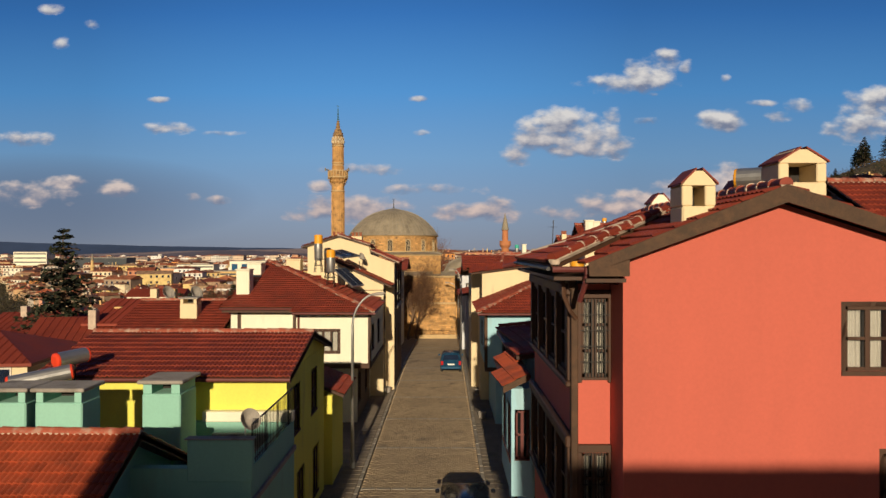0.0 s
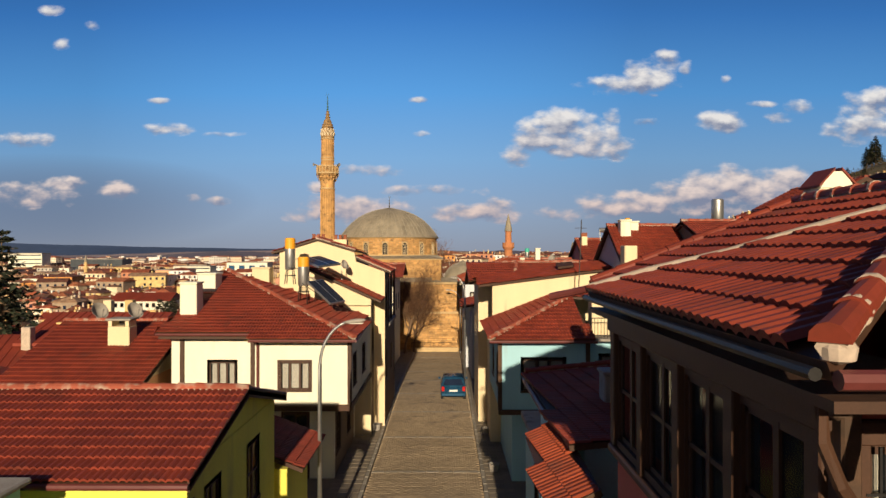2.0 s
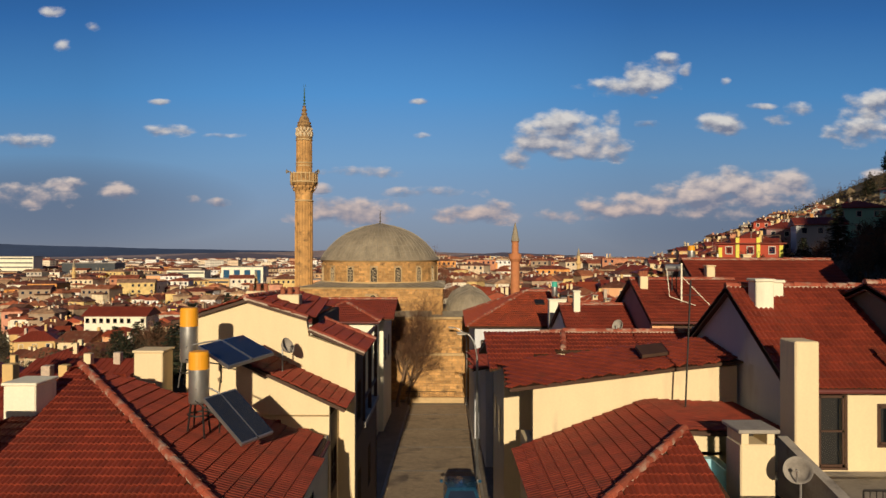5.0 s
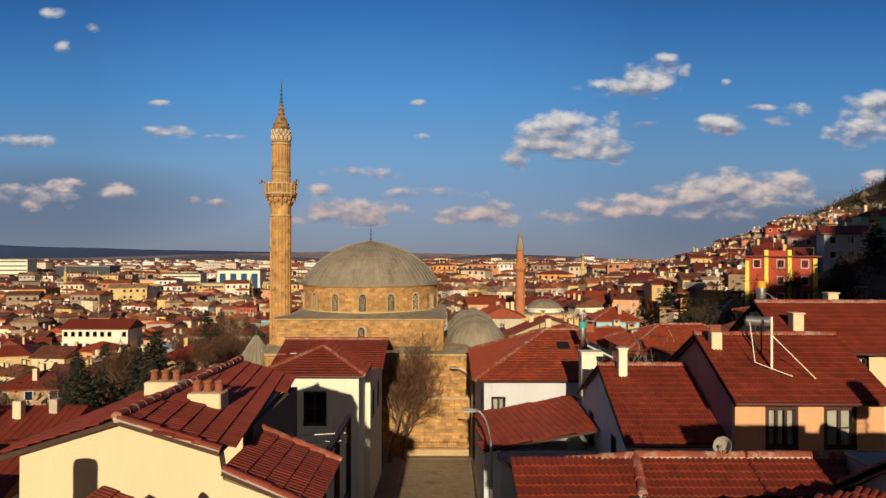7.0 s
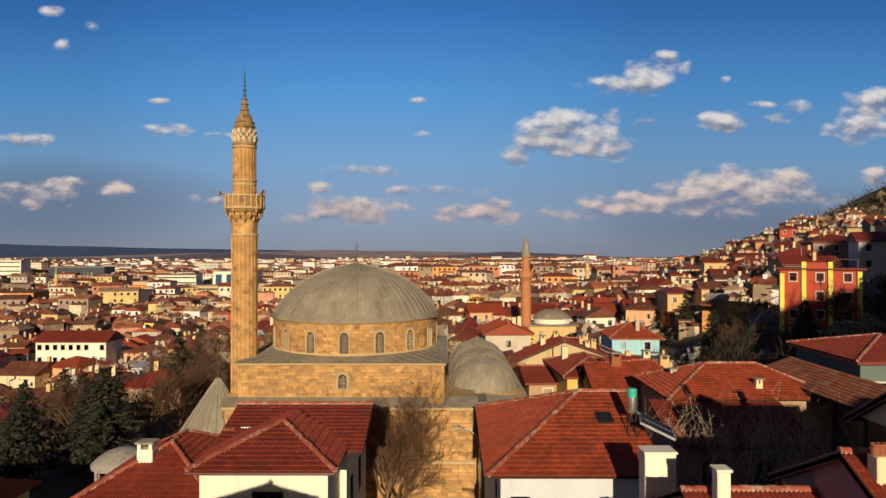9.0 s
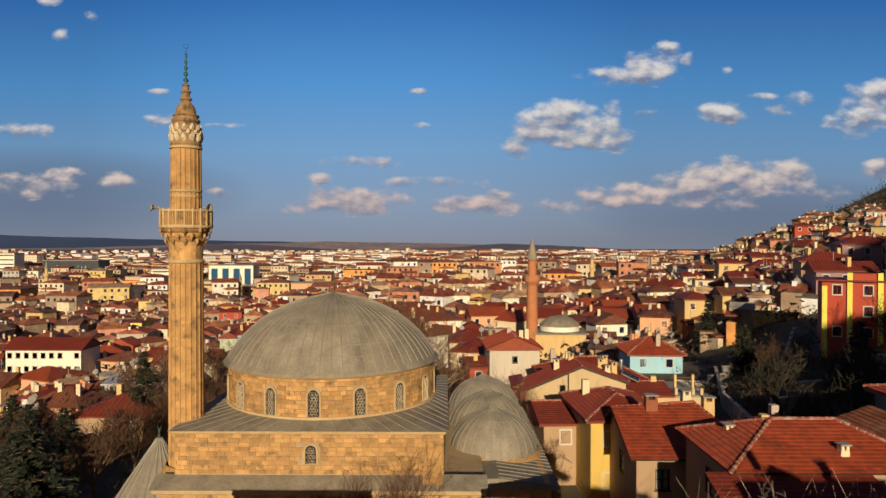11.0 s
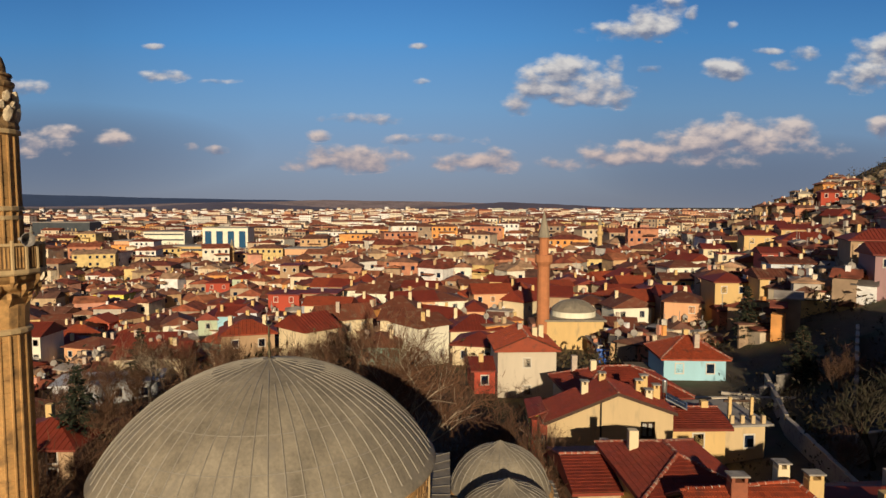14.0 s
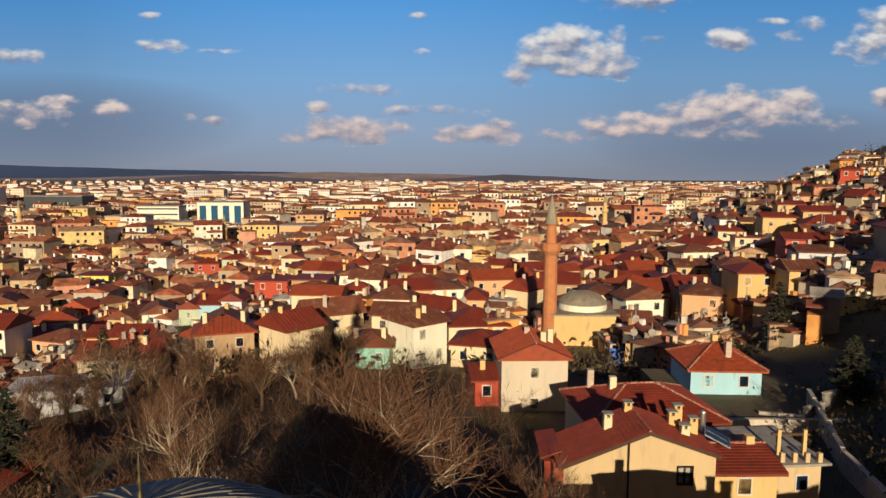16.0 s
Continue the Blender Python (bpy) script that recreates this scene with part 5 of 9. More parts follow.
CAR_BLUE = surface("metallic_blue_paint", (0.025, 0.10, 0.19), 0.08, 2, 60, 0.28, 0.0, metal=0.35)
CAR_DARK = surface("dark_navy_paint", (0.012, 0.014, 0.022), 0.08, 2, 60, 0.25, 0.0, metal=0.3)
TYRE = surface("tyre_rubber", (0.02, 0.02, 0.02), 0.2, 6, 40, 0.9, 0.1)
RED_LENS = surface("red_lamp_lens", (0.45, 0.012, 0.01), 0.1, 6, 40, 0.2, 0.0)
PLATE = surface("white_plate", (0.75, 0.75, 0.72), 0.05, 6, 40, 0.4, 0.0)


def car(x, y, z, paint, label, L=4.0, W=1.7, H=1.55):
    """A small hatchback; its tail is at y and it points along +y."""
    e = thing("car", (x, y, z), label, "car", "parked cars")
    hw = W / 2

    def shell(sec, taper):
        v, f = [], []
        n = len(sec)
        for s in (-1, 1):
            for (py, pz), t in zip(sec, taper):
                v.append((x + s * hw * t, y + py, z + pz))
        f += [tuple(range(n - 1, -1, -1)), tuple(range(n, 2 * n))] + [(i, (i + 1) % n, n + (i + 1) % n, n + i) for i in range(n)]
        b = bmesh.new()
        vs = [b.verts.new(p) for p in v]
        for q in f:
            b.faces.new([vs[i] for i in q])
        bmesh.ops.recalc_face_normals(b, faces=b.faces[:])
        bmesh.ops.bevel(b, geom=b.edges[:], offset=0.05, segments=2, affect="EDGES", clamp_overlap=True)
        return b
    low = [(0.05, 0.28), (0.0, 0.5), (0.04, 0.92), (L - 0.95, 0.96), (L - 0.12, 0.78), (L, 0.55), (L - 0.05, 0.26)]
    part("body", shell(low, [0.95, 1, 0.99, 0.98, 0.93, 0.92, 0.92]), paint, e, smooth=True)
    cab = [(0.05, 0.90), (0.30, H - 0.05), (0.55, H), (L * 0.48, H), (L * 0.72, 0.92)]
    part("cabin", shell(cab, [0.96, 0.76, 0.76, 0.76, 0.94]), paint, e, smooth=True)

    def pane(name, pts, mat=None):
        c = sum((Vector(p) for p in pts), Vector()) / 4
        part(name, prism([tuple(Vector(p)) for p in pts], Vector(pts[1]).cross(Vector(pts[0])) if False else (Vector(pts[1]) - Vector(pts[0])).cross(Vector(pts[2]) - Vector(pts[0])), 0.012), mat or PANEL_GLASS, e)
    k = hw
    pane("rear_window", [(x - k * 0.80, y + 0.075, z + 1.0), (x + k * 0.80, y + 0.075, z + 1.0), (x + k * 0.64, y + 0.27, z + H - 0.12), (x - k * 0.64, y + 0.27, z + H - 0.12)])
    pane("windscreen", [(x + k * 0.82, y + L * 0.70, z + 0.99), (x - k * 0.82, y + L * 0.70, z + 0.99), (x - k * 0.64, y + L * 0.50, z + H - 0.05), (x + k * 0.64, y + L * 0.50, z + H - 0.05)])
    for s in (-1, 1):
        for a, b, c, d in ((0.42, 1.25, 0.55, 1.25), (1.32, 2.35, 1.32, 1.85)):
            q = [(x + s * (k * 0.945 + 0.004), y + a, z + 0.98), (x + s * (k * 0.945 + 0.004), y + b, z + 0.98), (x + s * (k * 0.79 + 0.004), y + d, z + H - 0.14), (x + s * (k * 0.79 + 0.004), y + c, z + H - 0.14)]
            pane("side_window", q if s > 0 else q[::-1])
        part("tail_light", box(x + s * k * 0.82 - 0.09, x + s * k * 0.82 + 0.09, y - 0.012, y + 0.08, z + 0.62, z + 0.92, 0.02), RED_LENS, e)
        part("head_light", box(x + s * k * 0.7 - 0.12, x + s * k * 0.7 + 0.12, y + L - 0.12, y + L - 0.01, z + 0.58, z + 0.72, 0.02), PLATE, e)
        part("mirror", box(x + s * (k + 0.02), x + s * (k + 0.17), y + L * 0.62, y + L * 0.62 + 0.1, z + 0.94, z + 1.08, 0.03), paint, e)
        for wy in (0.68, L - 0.78):
            wx = x + s * (k - 0.09)
            R = Matrix.Translation((wx, y + wy, z + 0.29)) @ Matrix.Rotation(math.pi / 2, 4, "Y")
            v, f = lathe([(0.17, -0.09), (0.28, -0.09), (0.295, -0.05), (0.295, 0.05), (0.28, 0.09), (0.17, 0.09)], 0, 0, 20)
            w = part("wheel", ([tuple(R @ Vector(p)) for p in v], f), TYRE, e)
            v, f = lathe([(0.0, -0.07), (0.17, -0.085), (0.17, 0.085), (0.0, 0.07)], 0, 0, 14)
            part("rim", ([tuple(R @ Vector(p)) for p in v], f), METAL, w)
    part("bumper", box(x - k * 0.94, x + k * 0.94, y - 0.05, y + 0.12, z + 0.32, z + 0.52, 0.04), paint, e)
    part("number_plate", box(x - 0.26, x + 0.26, y - 0.065, y - 0.045, z + 0.62, z + 0.73, 0.004), PLATE, e)


car(0.80, 52.6, gz(0, 53), CAR_BLUE, "blue hatchback car parked by the kerb", 3.9, 1.62, 1.46)
car(1.05, 23.0, 0.0, CAR_DARK, "dark navy car parked on the street", 4.2, 1.72, 1.5)
lamp(-3.5, 30.6, 7.35, 1.0, 1, "grey steel street lamp with a curved arm")
lamp(1.68, 57.5, 7.75, 0.62, -1, "grey steel street lamp with a curved arm")
lamp(1.85, 79.2, 6.6, 1.2, -1, "grey steel street lamp by the mosque wall")

# chimneys of the salmon house and its neighbours
chimney((4.55, 14.3, 9.6), 0.56, 0.6, 0.36, CREAM, "cream chimney with tiled cap on a red roof")
chimney((6.72, 15.2, 10.1), 0.85, 0.7, 0.34, CREAM, "wide cream chimney with tiled cap on a red roof")
chimney((6.0, 20.6, 9.6), 0.5, 0.5, 0.5, WHITE, "small white chimney with tiled cap")
chimney((7.6, 19.6, 9.9), 0.4, 0.5, 0.45, WHITE, "small white chimney with tiled cap")
lying_tank((7.4, 19.0, 10.95), (8.55, 18.2, 10.95), 0.24, "grey water tank with an orange end on the roof", ORANGE_PAINT, 9.7)

# terrace beside the yellow house
e = thing("terrace_house", (-5.3, 19.5, 0), "low yellow building with a flat railed terrace", "house", "street houses")
body(e, -6.35, -4.05, 16.5, 22.2, -0.6, 3.45, YELLOW, [("+x", 18.0, 1.3, 0.9, 1.5, dict(curtain=False)), ("+x", 20.6, 1.3, 0.9, 1.5, dict(curtain=False))])
part("terrace_floor", box(-6.4, -3.95, 16.4, 22.25, 3.45, 3.6, 0.02), CONCRETE, e)
part("parapet", box(-6.3, -4.7, 21.9, 22.28, 3.6, 4.0, 0.02), CONCRETE, e)
e = thing("turquoise_annex", (-6.3, 20.5, 0), "turquoise plastered annex with a tall chimney", "house", "street houses")
body(e, -7.55, -4.02, 18.0, 22.25, -0.6, 4.3, TURQ)
part("parapet", box(-5.45, -3.98, 17.97, 18.15, 4.0, 4.95, 0.02), TURQ, e)
part("parapet_coping", box(-5.5, -3.95, 17.94, 18.18, 4.953, 4.99, 0.01), CONCRETE, e)
part("back_parapet", box(-6.6, -4.0, 22.0, 22.27, 4.303, 4.6, 0.02), WHITE, e)
part("chimney", box(-7.5, -6.5, 20.2, 21.3, 3.0, 5.5, 0.03), TURQ, e)
part("chimney_pier", box(-7.48, -7.25, 20.22, 21.28, 5.503, 5.76, 0.01), TURQ, e)
part("chimney_pier", box(-6.75, -6.52, 20.22, 21.28, 5.503, 5.76, 0.01), TURQ, e)
# near-black fill for the unlit mouth of the flue
part("flue_back", box(-7.25, -6.75, 20.9, 21.2, 5.503, 5.76), UNLIT_DARK, e)
part("chimney_cap", box(-7.6, -6.4, 20.1, 21.4, 5.763, 5.86, 0.03), CONCRETE, e)
railing([(-4.05, 18.2, 4.3), (-4.05, 22.1, 4.3)], "black iron railing along the terrace edge", 0.95, 0.14)
dish((-4.3, 18.6, 5.2), 0.36, 0.9)
for x, w in ((-9.35, 0.85), (-8.2, 1.05)):
    chimney((x, 18.1, 4.9), w, 0.8, 0.95, TURQ, "turquoise chimney with a small tiled cap", "flat")
lying_tank((-9.75, 20.9, 5.95), (-10.95, 20.2, 5.75), 0.21, "long grey solar tank with red ends", None, 4.0)
lying_tank((-9.9, 21.9, 6.25), (-10.3, 21.2, 6.2), 0.21, "grey solar tank with red ends", None, 4.0)
e = thing("lean_to", (-4.2, 30, 0), "small lean-to with a dark red roof", "house", "street houses")
body(e, -6.5, -4.0, 28.6, 31.2, -0.6, 3.6, YELLOW)
roof_plane(e, [(-3.5, 31.4, 3.7), (-3.5, 28.3, 3.7), (-6.6, 28.3, 4.9), (-6.6, 31.4, 4.9)])

# white house and neighbours
chimney((-10.35, 38.3, 7.2), 0.7, 0.75, 0.95, WHITE, "rounded white chimney on a red roof", "plain")
chimney((-10.4, 40.6, 7.9), 0.8, 0.9, 0.55, WHITE, "second white chimney on a red roof", "plain")
chimney((-13.2, 38.2, 5.4), 0.9, 0.7, 1.0, CREAM, "tall cream chimney with a stepped head", "flat")
heater((-6.15, 40.6, 7.95), 1.3, 0.25, ORANGE_PAINT, "upright steel solar heater with an orange head", ((-5.05, 40.3, 7.72), (1.15, -0.6, -0.95), (0.25, 0.42, 0.03)), 7.2)
heater((-7.3, 42.9, 8.6), 1.55, 0.25, ORANGE_PAINT, "tall steel solar heater with an orange head", ((-5.75, 42.3, 9.05), (1.25, -1.2, -0.35), (0.36, 0.8, 0.05)), 8.0)
dish((-5.0, 44.6, 8.75), 0.36, 1.2)
dish((-15.4, 40.4, 6.75), 0.55, 1.1)
dish((-13.9, 40.6, 6.75), 0.55, 1.1)
chimney((-9.2, 44.9, 7.6), 0.9, 0.8, 1.0, CREAM, "broad cream chimney block", "plain")
chimney((-5.75, 48.6, 9.8), 0.8, 0.6, 0.38, CREAM, "cream chimney with three clay pots", "pots")
chimney((-7.2, 49.6, 9.9), 0.85, 0.6, 0.35, CREAM, "wide cream chimney with three clay pots", "pots")
chimney((-9.4, 70.4, 6.6), 0.5, 0.6, 0.9, WHITE, "white chimney with a clay pot", "pots")
chimney((-8.7, 70.9, 7.0), 0.45, 0.6, 0.7, WHITE, "white chimney at the eave", "plain")
chimney((-13.4, 71.5, 5.8), 0.7, 0.6, 0.8, WHITE, "white chimney on a low roof", "flat")
for i in range(4):
    w = thing("washing_line", (-3.4, 49.3 + i * 0.8, 8.2), "thin white washing line across a balcony", "line", "washing lines")
    part("line", tube([(-5.4, 49.3 + i * 0.8, 8.35), (-4.0, 49.3 + i * 0.8, 8.28), (-2.9, 49.3 + i * 0.8, 8.35)], 0.016, 5), CURTAIN, w)
e = thing("balcony_frame", (-3.1, 51, 5), "open timber balcony under the eave", "balcony")
for y in (48.9, 51.0, 53.2):
    part("post", box(-3.1, -2.96, y - 0.07, y + 0.07, 5.2, 8.4, 0.01), WOOD, e)
part("handrail", box(-3.08, -2.98, 48.9, 53.2, 6.1, 6.2, 0.01), WOOD, e)
part("head_beam", box(-3.1, -2.96, 48.8, 53.3, 8.4, 8.52, 0.01), WOOD, e)

# east side roofs
heater((5.45, 28.6, 7.4), 1.4, 0.26, ORANGE_PAINT, "large steel solar heater with an orange head", ((7.0, 28.2, 6.75), (1.7, -0.5, -0.8), (0.2, 0.6, 0.0)), 4.1)
chimney((3.9, 24.6, 6.4), 0.66, 0.5, 0.55, CONCRETE, "low grey concrete chimney block", "plain")
e = thing("tall_chimney", (8.2, 39.3, 6.4), "tall cream slab chimney beside a terrace", "chimney")
part("shaft", box(7.95, 8.5, 38.9, 39.6, 5.9, 9.75, 0.03), CREAM, e)
chimney((6.75, 38.5, 6.4), 0.75, 0.75, 1.25, CREAM, "cream chimney with a small slab cap", "flat")
e = thing("terrace_wall", (7.7, 38, 6.4), "grey rendered parapet wall", "wall")
part("coping", prism([(7.6, 36.4, 6.45), (7.6, 39.0, 6.45), (7.6, 39.0, 7.6), (7.6, 36.4, 7.0)], (1, 0, 0), 0.22), CONCRETE, e)
railing([(7.9, 36.4, 6.45), (11.3, 36.4, 6.45)], "black iron railing along a roof terrace", 0.85, 0.12)
railing([(6.1, 36.95, 6.05), (7.75, 36.95, 6.05)], "short black railing before a chimney", 0.8, 0.12)
part("flat_slab", box(5.98, 7.95, 36.75, 39.75, 5.93, 6.04, 0.02), CONCRETE, bpy.data.objects["terrace_wall"])
dish((7.25, 37.4, 7.3), 0.38, -0.7)
e = thing("brace", (11.9, 37, 8), "long red-brown steel brace between houses", "pole")
part("tube", tube([(10.9, 38.6, 9.9), (11.35, 36.5, 6.6)], 0.06, 8), GUTTER, e)
chimney((8.95, 42.6, 10.2), 0.5, 0.5, 0.75, WHITE, "small white chimney on a red roof", "plain")
chimney((9.5, 43.0, 10.3), 0.4, 0.4, 0.6, WHITE, "small white chimney on a red roof", "plain")
heater((14.1, 44.2, 10.9), 1.25, 0.3, METAL, "plain steel solar tank with a bent pipe", None, 10.0)
dish((17.2, 43.0, 11.0), 0.5, 0.4)
dish((18.0, 43.2, 11.0), 0.5, 0.6)
dish((6.4, 47.9, 9.05), 0.3, -0.9)
e = thing("mast", (6.6, 42, 7.5), "thin dark antenna mast", "antenna")
part("pole", tube([(6.6, 42.0, 7.4), (6.75, 42.0, 11.0)], 0.025, 6), DARK_METAL, e)
part("crossbar", tube([(6.45, 42.0, 10.6), (7.0, 42.0, 10.6)], 0.012, 5), DARK_METAL, e)
chimney((9.6, 47.0, 8.55), 1.5, 0.8, 0.5, CONCRETE, "wide grey concrete chimney block", "plain")
lying_tank((12.9, 47.6, 9.6), (13.6, 46.6, 9.6), 0.22, "steel tank with an orange end", ORANGE_PAINT, 8.6)
chimney((7.1, 59.4, 8.7), 0.35, 0.4, 0.95, WHITE, "slim white chimney on a gable", "plain")
chimney((6.75, 63.5, 7.4), 1.0, 0.7, 1.5, WHITE, "broad white chimney topped with tiles", "plain")
chimney((10.2, 57.8, 9.8), 0.4, 0.4, 0.75, CREAM, "cream chimney with a clay pot", "pots")
chimney((14.6, 60.3, 10.0), 0.45, 0.45, 1.0, CREAM, "slim cream chimney on a red roof", "plain")
chimney((14.1, 62.6, 9.9), 0.6, 0.5, 0.9, CREAM, "cream chimney on a red roof", "plain")
chimney((18.5, 64.5, 10.8), 0.5, 0.5, 0.8, CREAM, "cream chimney on a red roof", "plain")
heater((15.2, 64.6, 11.3), 0.9, 0.22, ORANGE_PAINT, "steel solar heater with an orange head", ((16.2, 64.0, 11.2), (1.2, -0.4, -0.5), (0.3, 0.8, 0)), 10.4)
heater((7.55, 69.2, 8.75), 1.0, 0.2, TEAL_PAINT, "steel solar heater with a green head", ((8.5, 69.0, 8.3), (1.3, -0.3, -0.6), (0.2, 0.8, 0)), 7.6)
lying_tank((11.3, 57.6, 11.0), (12.0, 57.2, 11.0), 0.18, "blue-ended steel tank on a roof stand", GLASS, 9.6)
e = thing("mast", (11.7, 56.5, 9.2), "white painted steel mast on a roof", "pole")
part("pole", tube([(11.7, 56.5, 9.1), (11.7, 56.5, 11.25)], 0.045, 8), WHITE, e)
part("stay", tube([(11.7, 56.5, 10.6), (12.9, 55.8, 9.15)], 0.02, 5), WHITE, e)
part("stay", tube([(11.1, 56.9, 11.0), (11.15, 56.6, 9.6), (12.2, 56.0, 9.2)], 0.02, 5), WHITE, e)
e = thing("roof_window", (6.7, 70.2, 8.2), "dark hinged skylight in a tile roof", "skylight")
part("frame", prism([(6.35, 69.95, 8.12), (7.0, 69.95, 8.12), (7.0, 70.6, 8.36), (6.35, 70.6, 8.36)], (0, 0.3, -1), -0.1), DARK_METAL, e)
e = thing("roof_window", (6.2, 44.0, 8.75), "dark hinged skylight in a tile roof", "skylight")
part("frame", prism([(5.9, 43.6, 8.62), (6.7, 43.6, 8.72), (6.7, 44.3, 8.9), (5.9, 44.3, 8.8)], (0, 0.2, -1), -0.1), WOOD, e)

# low wall with a railing before the mosque
e = thing("forecourt_wall", (-0.8, 80.9, -1.2), "low stone wall with iron railings before mosque", "wall")
part("plinth", box(-3.4, 1.7, 80.75, 81.05, -1.5, -0.75, 0.03), STONE_PALE, e)
rail(e, [(-3.3, 80.9, -0.75), (1.0, 80.9, -0.75)], 0.5, 0.14)
for x, y in ((2.4, 44.5), (-3.3, 45.2), (2.35, 38.8)):
    b = thing("planter", (x, y, KERB), "small pale stone planter on the footway", "planter", "planters")
    z = gz(0, y) + KERB
    part("pot", lathe([(0.0, z), (0.16, z), (0.22, z + 0.3), (0.24, z + 0.34), (0.18, z + 0.34), (0.16, z + 0.28), (0.0, z + 0.27)], x, y, 12), CONCRETE, b)


# ---- mosque ----
CX, CY = -6.5, 89.0
mosque = thing("mosque", (CX, CY, -1.2), "old honey limestone mosque with grey lead domes", "mosque")


def block_template():
    """A dressed stone of unit length and height, face toward -y, with a worn edge."""
    e = 0.03
    v = [(-.5, 0, -.5), (.5, 0, -.5), (.5, 0, .5), (-.5, 0, .5), (-.5 + e, -1, -.5 + e * 1.6), (.5 - e, -1, -.5 + e * 1.6), (.5 - e, -1, .5 - e * 1.6), (-.5 + e, -1, .5 - e * 1.6)]
    return v, [(4, 5, 6, 7), (0, 1, 5, 4), (1, 2, 6, 5), (2, 3, 7, 6), (3, 0, 4, 7)]


def ashlar(parent, o, ax, nrm, length, z0, z1, course, mean, singles, holes=(), seed=1, mat=None, proud=0.03):
    """Coursed stones over a flat face. o: its start; ax, nrm: along it and out of it; holes: (a0, a1, z0, z1)."""
    mat = mat or STONE
    rng = random.Random(seed)
    ax, nrm = Vector(ax), Vector(nrm)
    n = max(1, round((z1 - z0) / course))
    h = (z1 - z0) / n
    mats = []
    for j in range(n):
        z = z0 + h * (j + 0.5)
        a = -rng.random() * mean
        while a < length:
            w = mean * rng.uniform(0.6, 1.5)
            b0, b1 = max(a, 0), min(a + w, length)
            a += w
            if b1 - b0 < 0.06 or any(b1 > h0 and b0 < h1 and z + h / 2 > g0 and z - h / 2 < g1 for h0, h1, g0, g1 in holes):
                continue
            c = Vector(o) + ax * ((b0 + b1) / 2)
            m = Matrix((ax * (b1 - b0 - 0.012), -nrm * (proud + rng.uniform(-0.012, 0.014)), Vector((0, 0, h - 0.012)))).transposed().to_4x4()
            m.translation = (c.x, c.y, z)
            mats.append(np.array(m))
    place_blocks(parent, mats, singles, mat)


def place_blocks(parent, mats, singles, mat):
    t = block_template()
    if mats[singles:]:
        r = part("wall_stones", many(t, mats[singles:]), mat, parent)
        r["kind"] = "stuff"
    me = bpy.data.meshes.new("stone_block")
    me.from_pydata(t[0], [], t[1])
    me.materials.append(mat)
    inv = ORIGIN.get(parent, Matrix()).inverted()
    for m in mats[:singles]:
        LATE.append((me, parent, inv, m))


def arch(w, h, n=8):
    """Outline of a round-headed opening, bottom middle at the origin, in x and z."""
    r = w / 2
    return [(-r, 0)] + [(-r * math.cos(math.pi * k / n), h - r + r * math.sin(math.pi * k / n)) for k in range(n + 1)] + [(r, 0)]


def lattice(w, h):
    """A pierced plaster grille: rows of six-sided holes inside a round-headed frame; faces -y."""
    v, f = [], []
    s = w / 3.6
    j, z = 0, s * 0.55
    while z < h - s * 0.5:
        for i in range(-4, 5):
            x = i * s + (s / 2 if j % 2 else 0)
            half = w / 2 - s * 0.35 if z < h - w / 2 else math.sqrt(max(0, (w / 2) ** 2 - (z - h + w / 2) ** 2)) - s * 0.35
            if abs(x) > half:
                continue
            o = len(v)
            for y, r in ((-0.03, 0.53), (-0.03, 0.45), (0.015, 0.45), (0.015, 0.53)):
                v += [(x + r * s * math.cos(k * math.pi / 3 + math.pi / 6), y, z + r * s * math.sin(k * math.pi / 3 + math.pi / 6)) for k in range(6)]
            for k in range(6):
                k2 = (k + 1) % 6
                f += [(o + k, o + k2, o + 6 + k2, o + 6 + k), (o + 6 + k, o + 6 + k2, o + 12 + k2, o + 12 + k)]
        z += s * 0.87
        j += 1
    return v, f


def frame_arch(w, h, t, d):
    a, b = arch(w, h), arch(w + 2 * t, h + t)
    v = [(x, -d, z) for x, z in a] + [(x, -d, z) for x, z in b] + [(x, 0.05, z) for x, z in a] + [(x, 0.0, z) for x, z in b]
    n = len(a)
    f = []
    for k in range(n - 1):
        f += [(k, k + 1, n + k + 1, n + k), (k, 2 * n + k, 2 * n + k + 1, k + 1), (n + k, n + k + 1, 3 * n + k + 1, 3 * n + k)]
    return v, f


def grille_window(parent, m, w, h):
    def put(nm, vf, mat, par):
        return part(nm, ([tuple(m @ Vector(p)) for p in vf[0]], vf[1]), mat, par)
    r = put("window", frame_arch(w, h, 0.09, 0.05), STONE_PALE, parent)
    put("grille", lattice(w, h), CARVED, r)
    o = arch(w, h)
    # black face paints the shade behind the pierced grille
    put("dark_opening", ([(x, 0.018, z) for x, z in o], [tuple(range(len(o)))]), UNLIT_DARK, r)


# core walls behind the stones
part("lower_core", box(-13.6, 1.65, 82.03, 96.5, -3.2, 5.75), JOINT, mosque)
part("upper_core", box(-13.0, -0.2, 82.63, 95.4, 6.0, 8.3), JOINT, mosque)
ashlar(mosque, (-13.0, 82.63, 0), (1, 0, 0), (0, -1, 0), 12.8, 6.25, 8.2, 0.22, 0.40, 260, [(6.2, 6.8, 6.7, 7.7)], 3)
ashlar(mosque, (-0.2, 82.63, 0), (0, 1, 0), (1, 0, 0), 12.7, 6.25, 8.2, 0.28, 0.55, 0, (), 4)
ashlar(mosque, (-13.0, 95.4, 0), (0, -1, 0), (-1, 0, 0), 12.7, 6.25, 8.2, 0.28, 0.55, 0, (), 5)
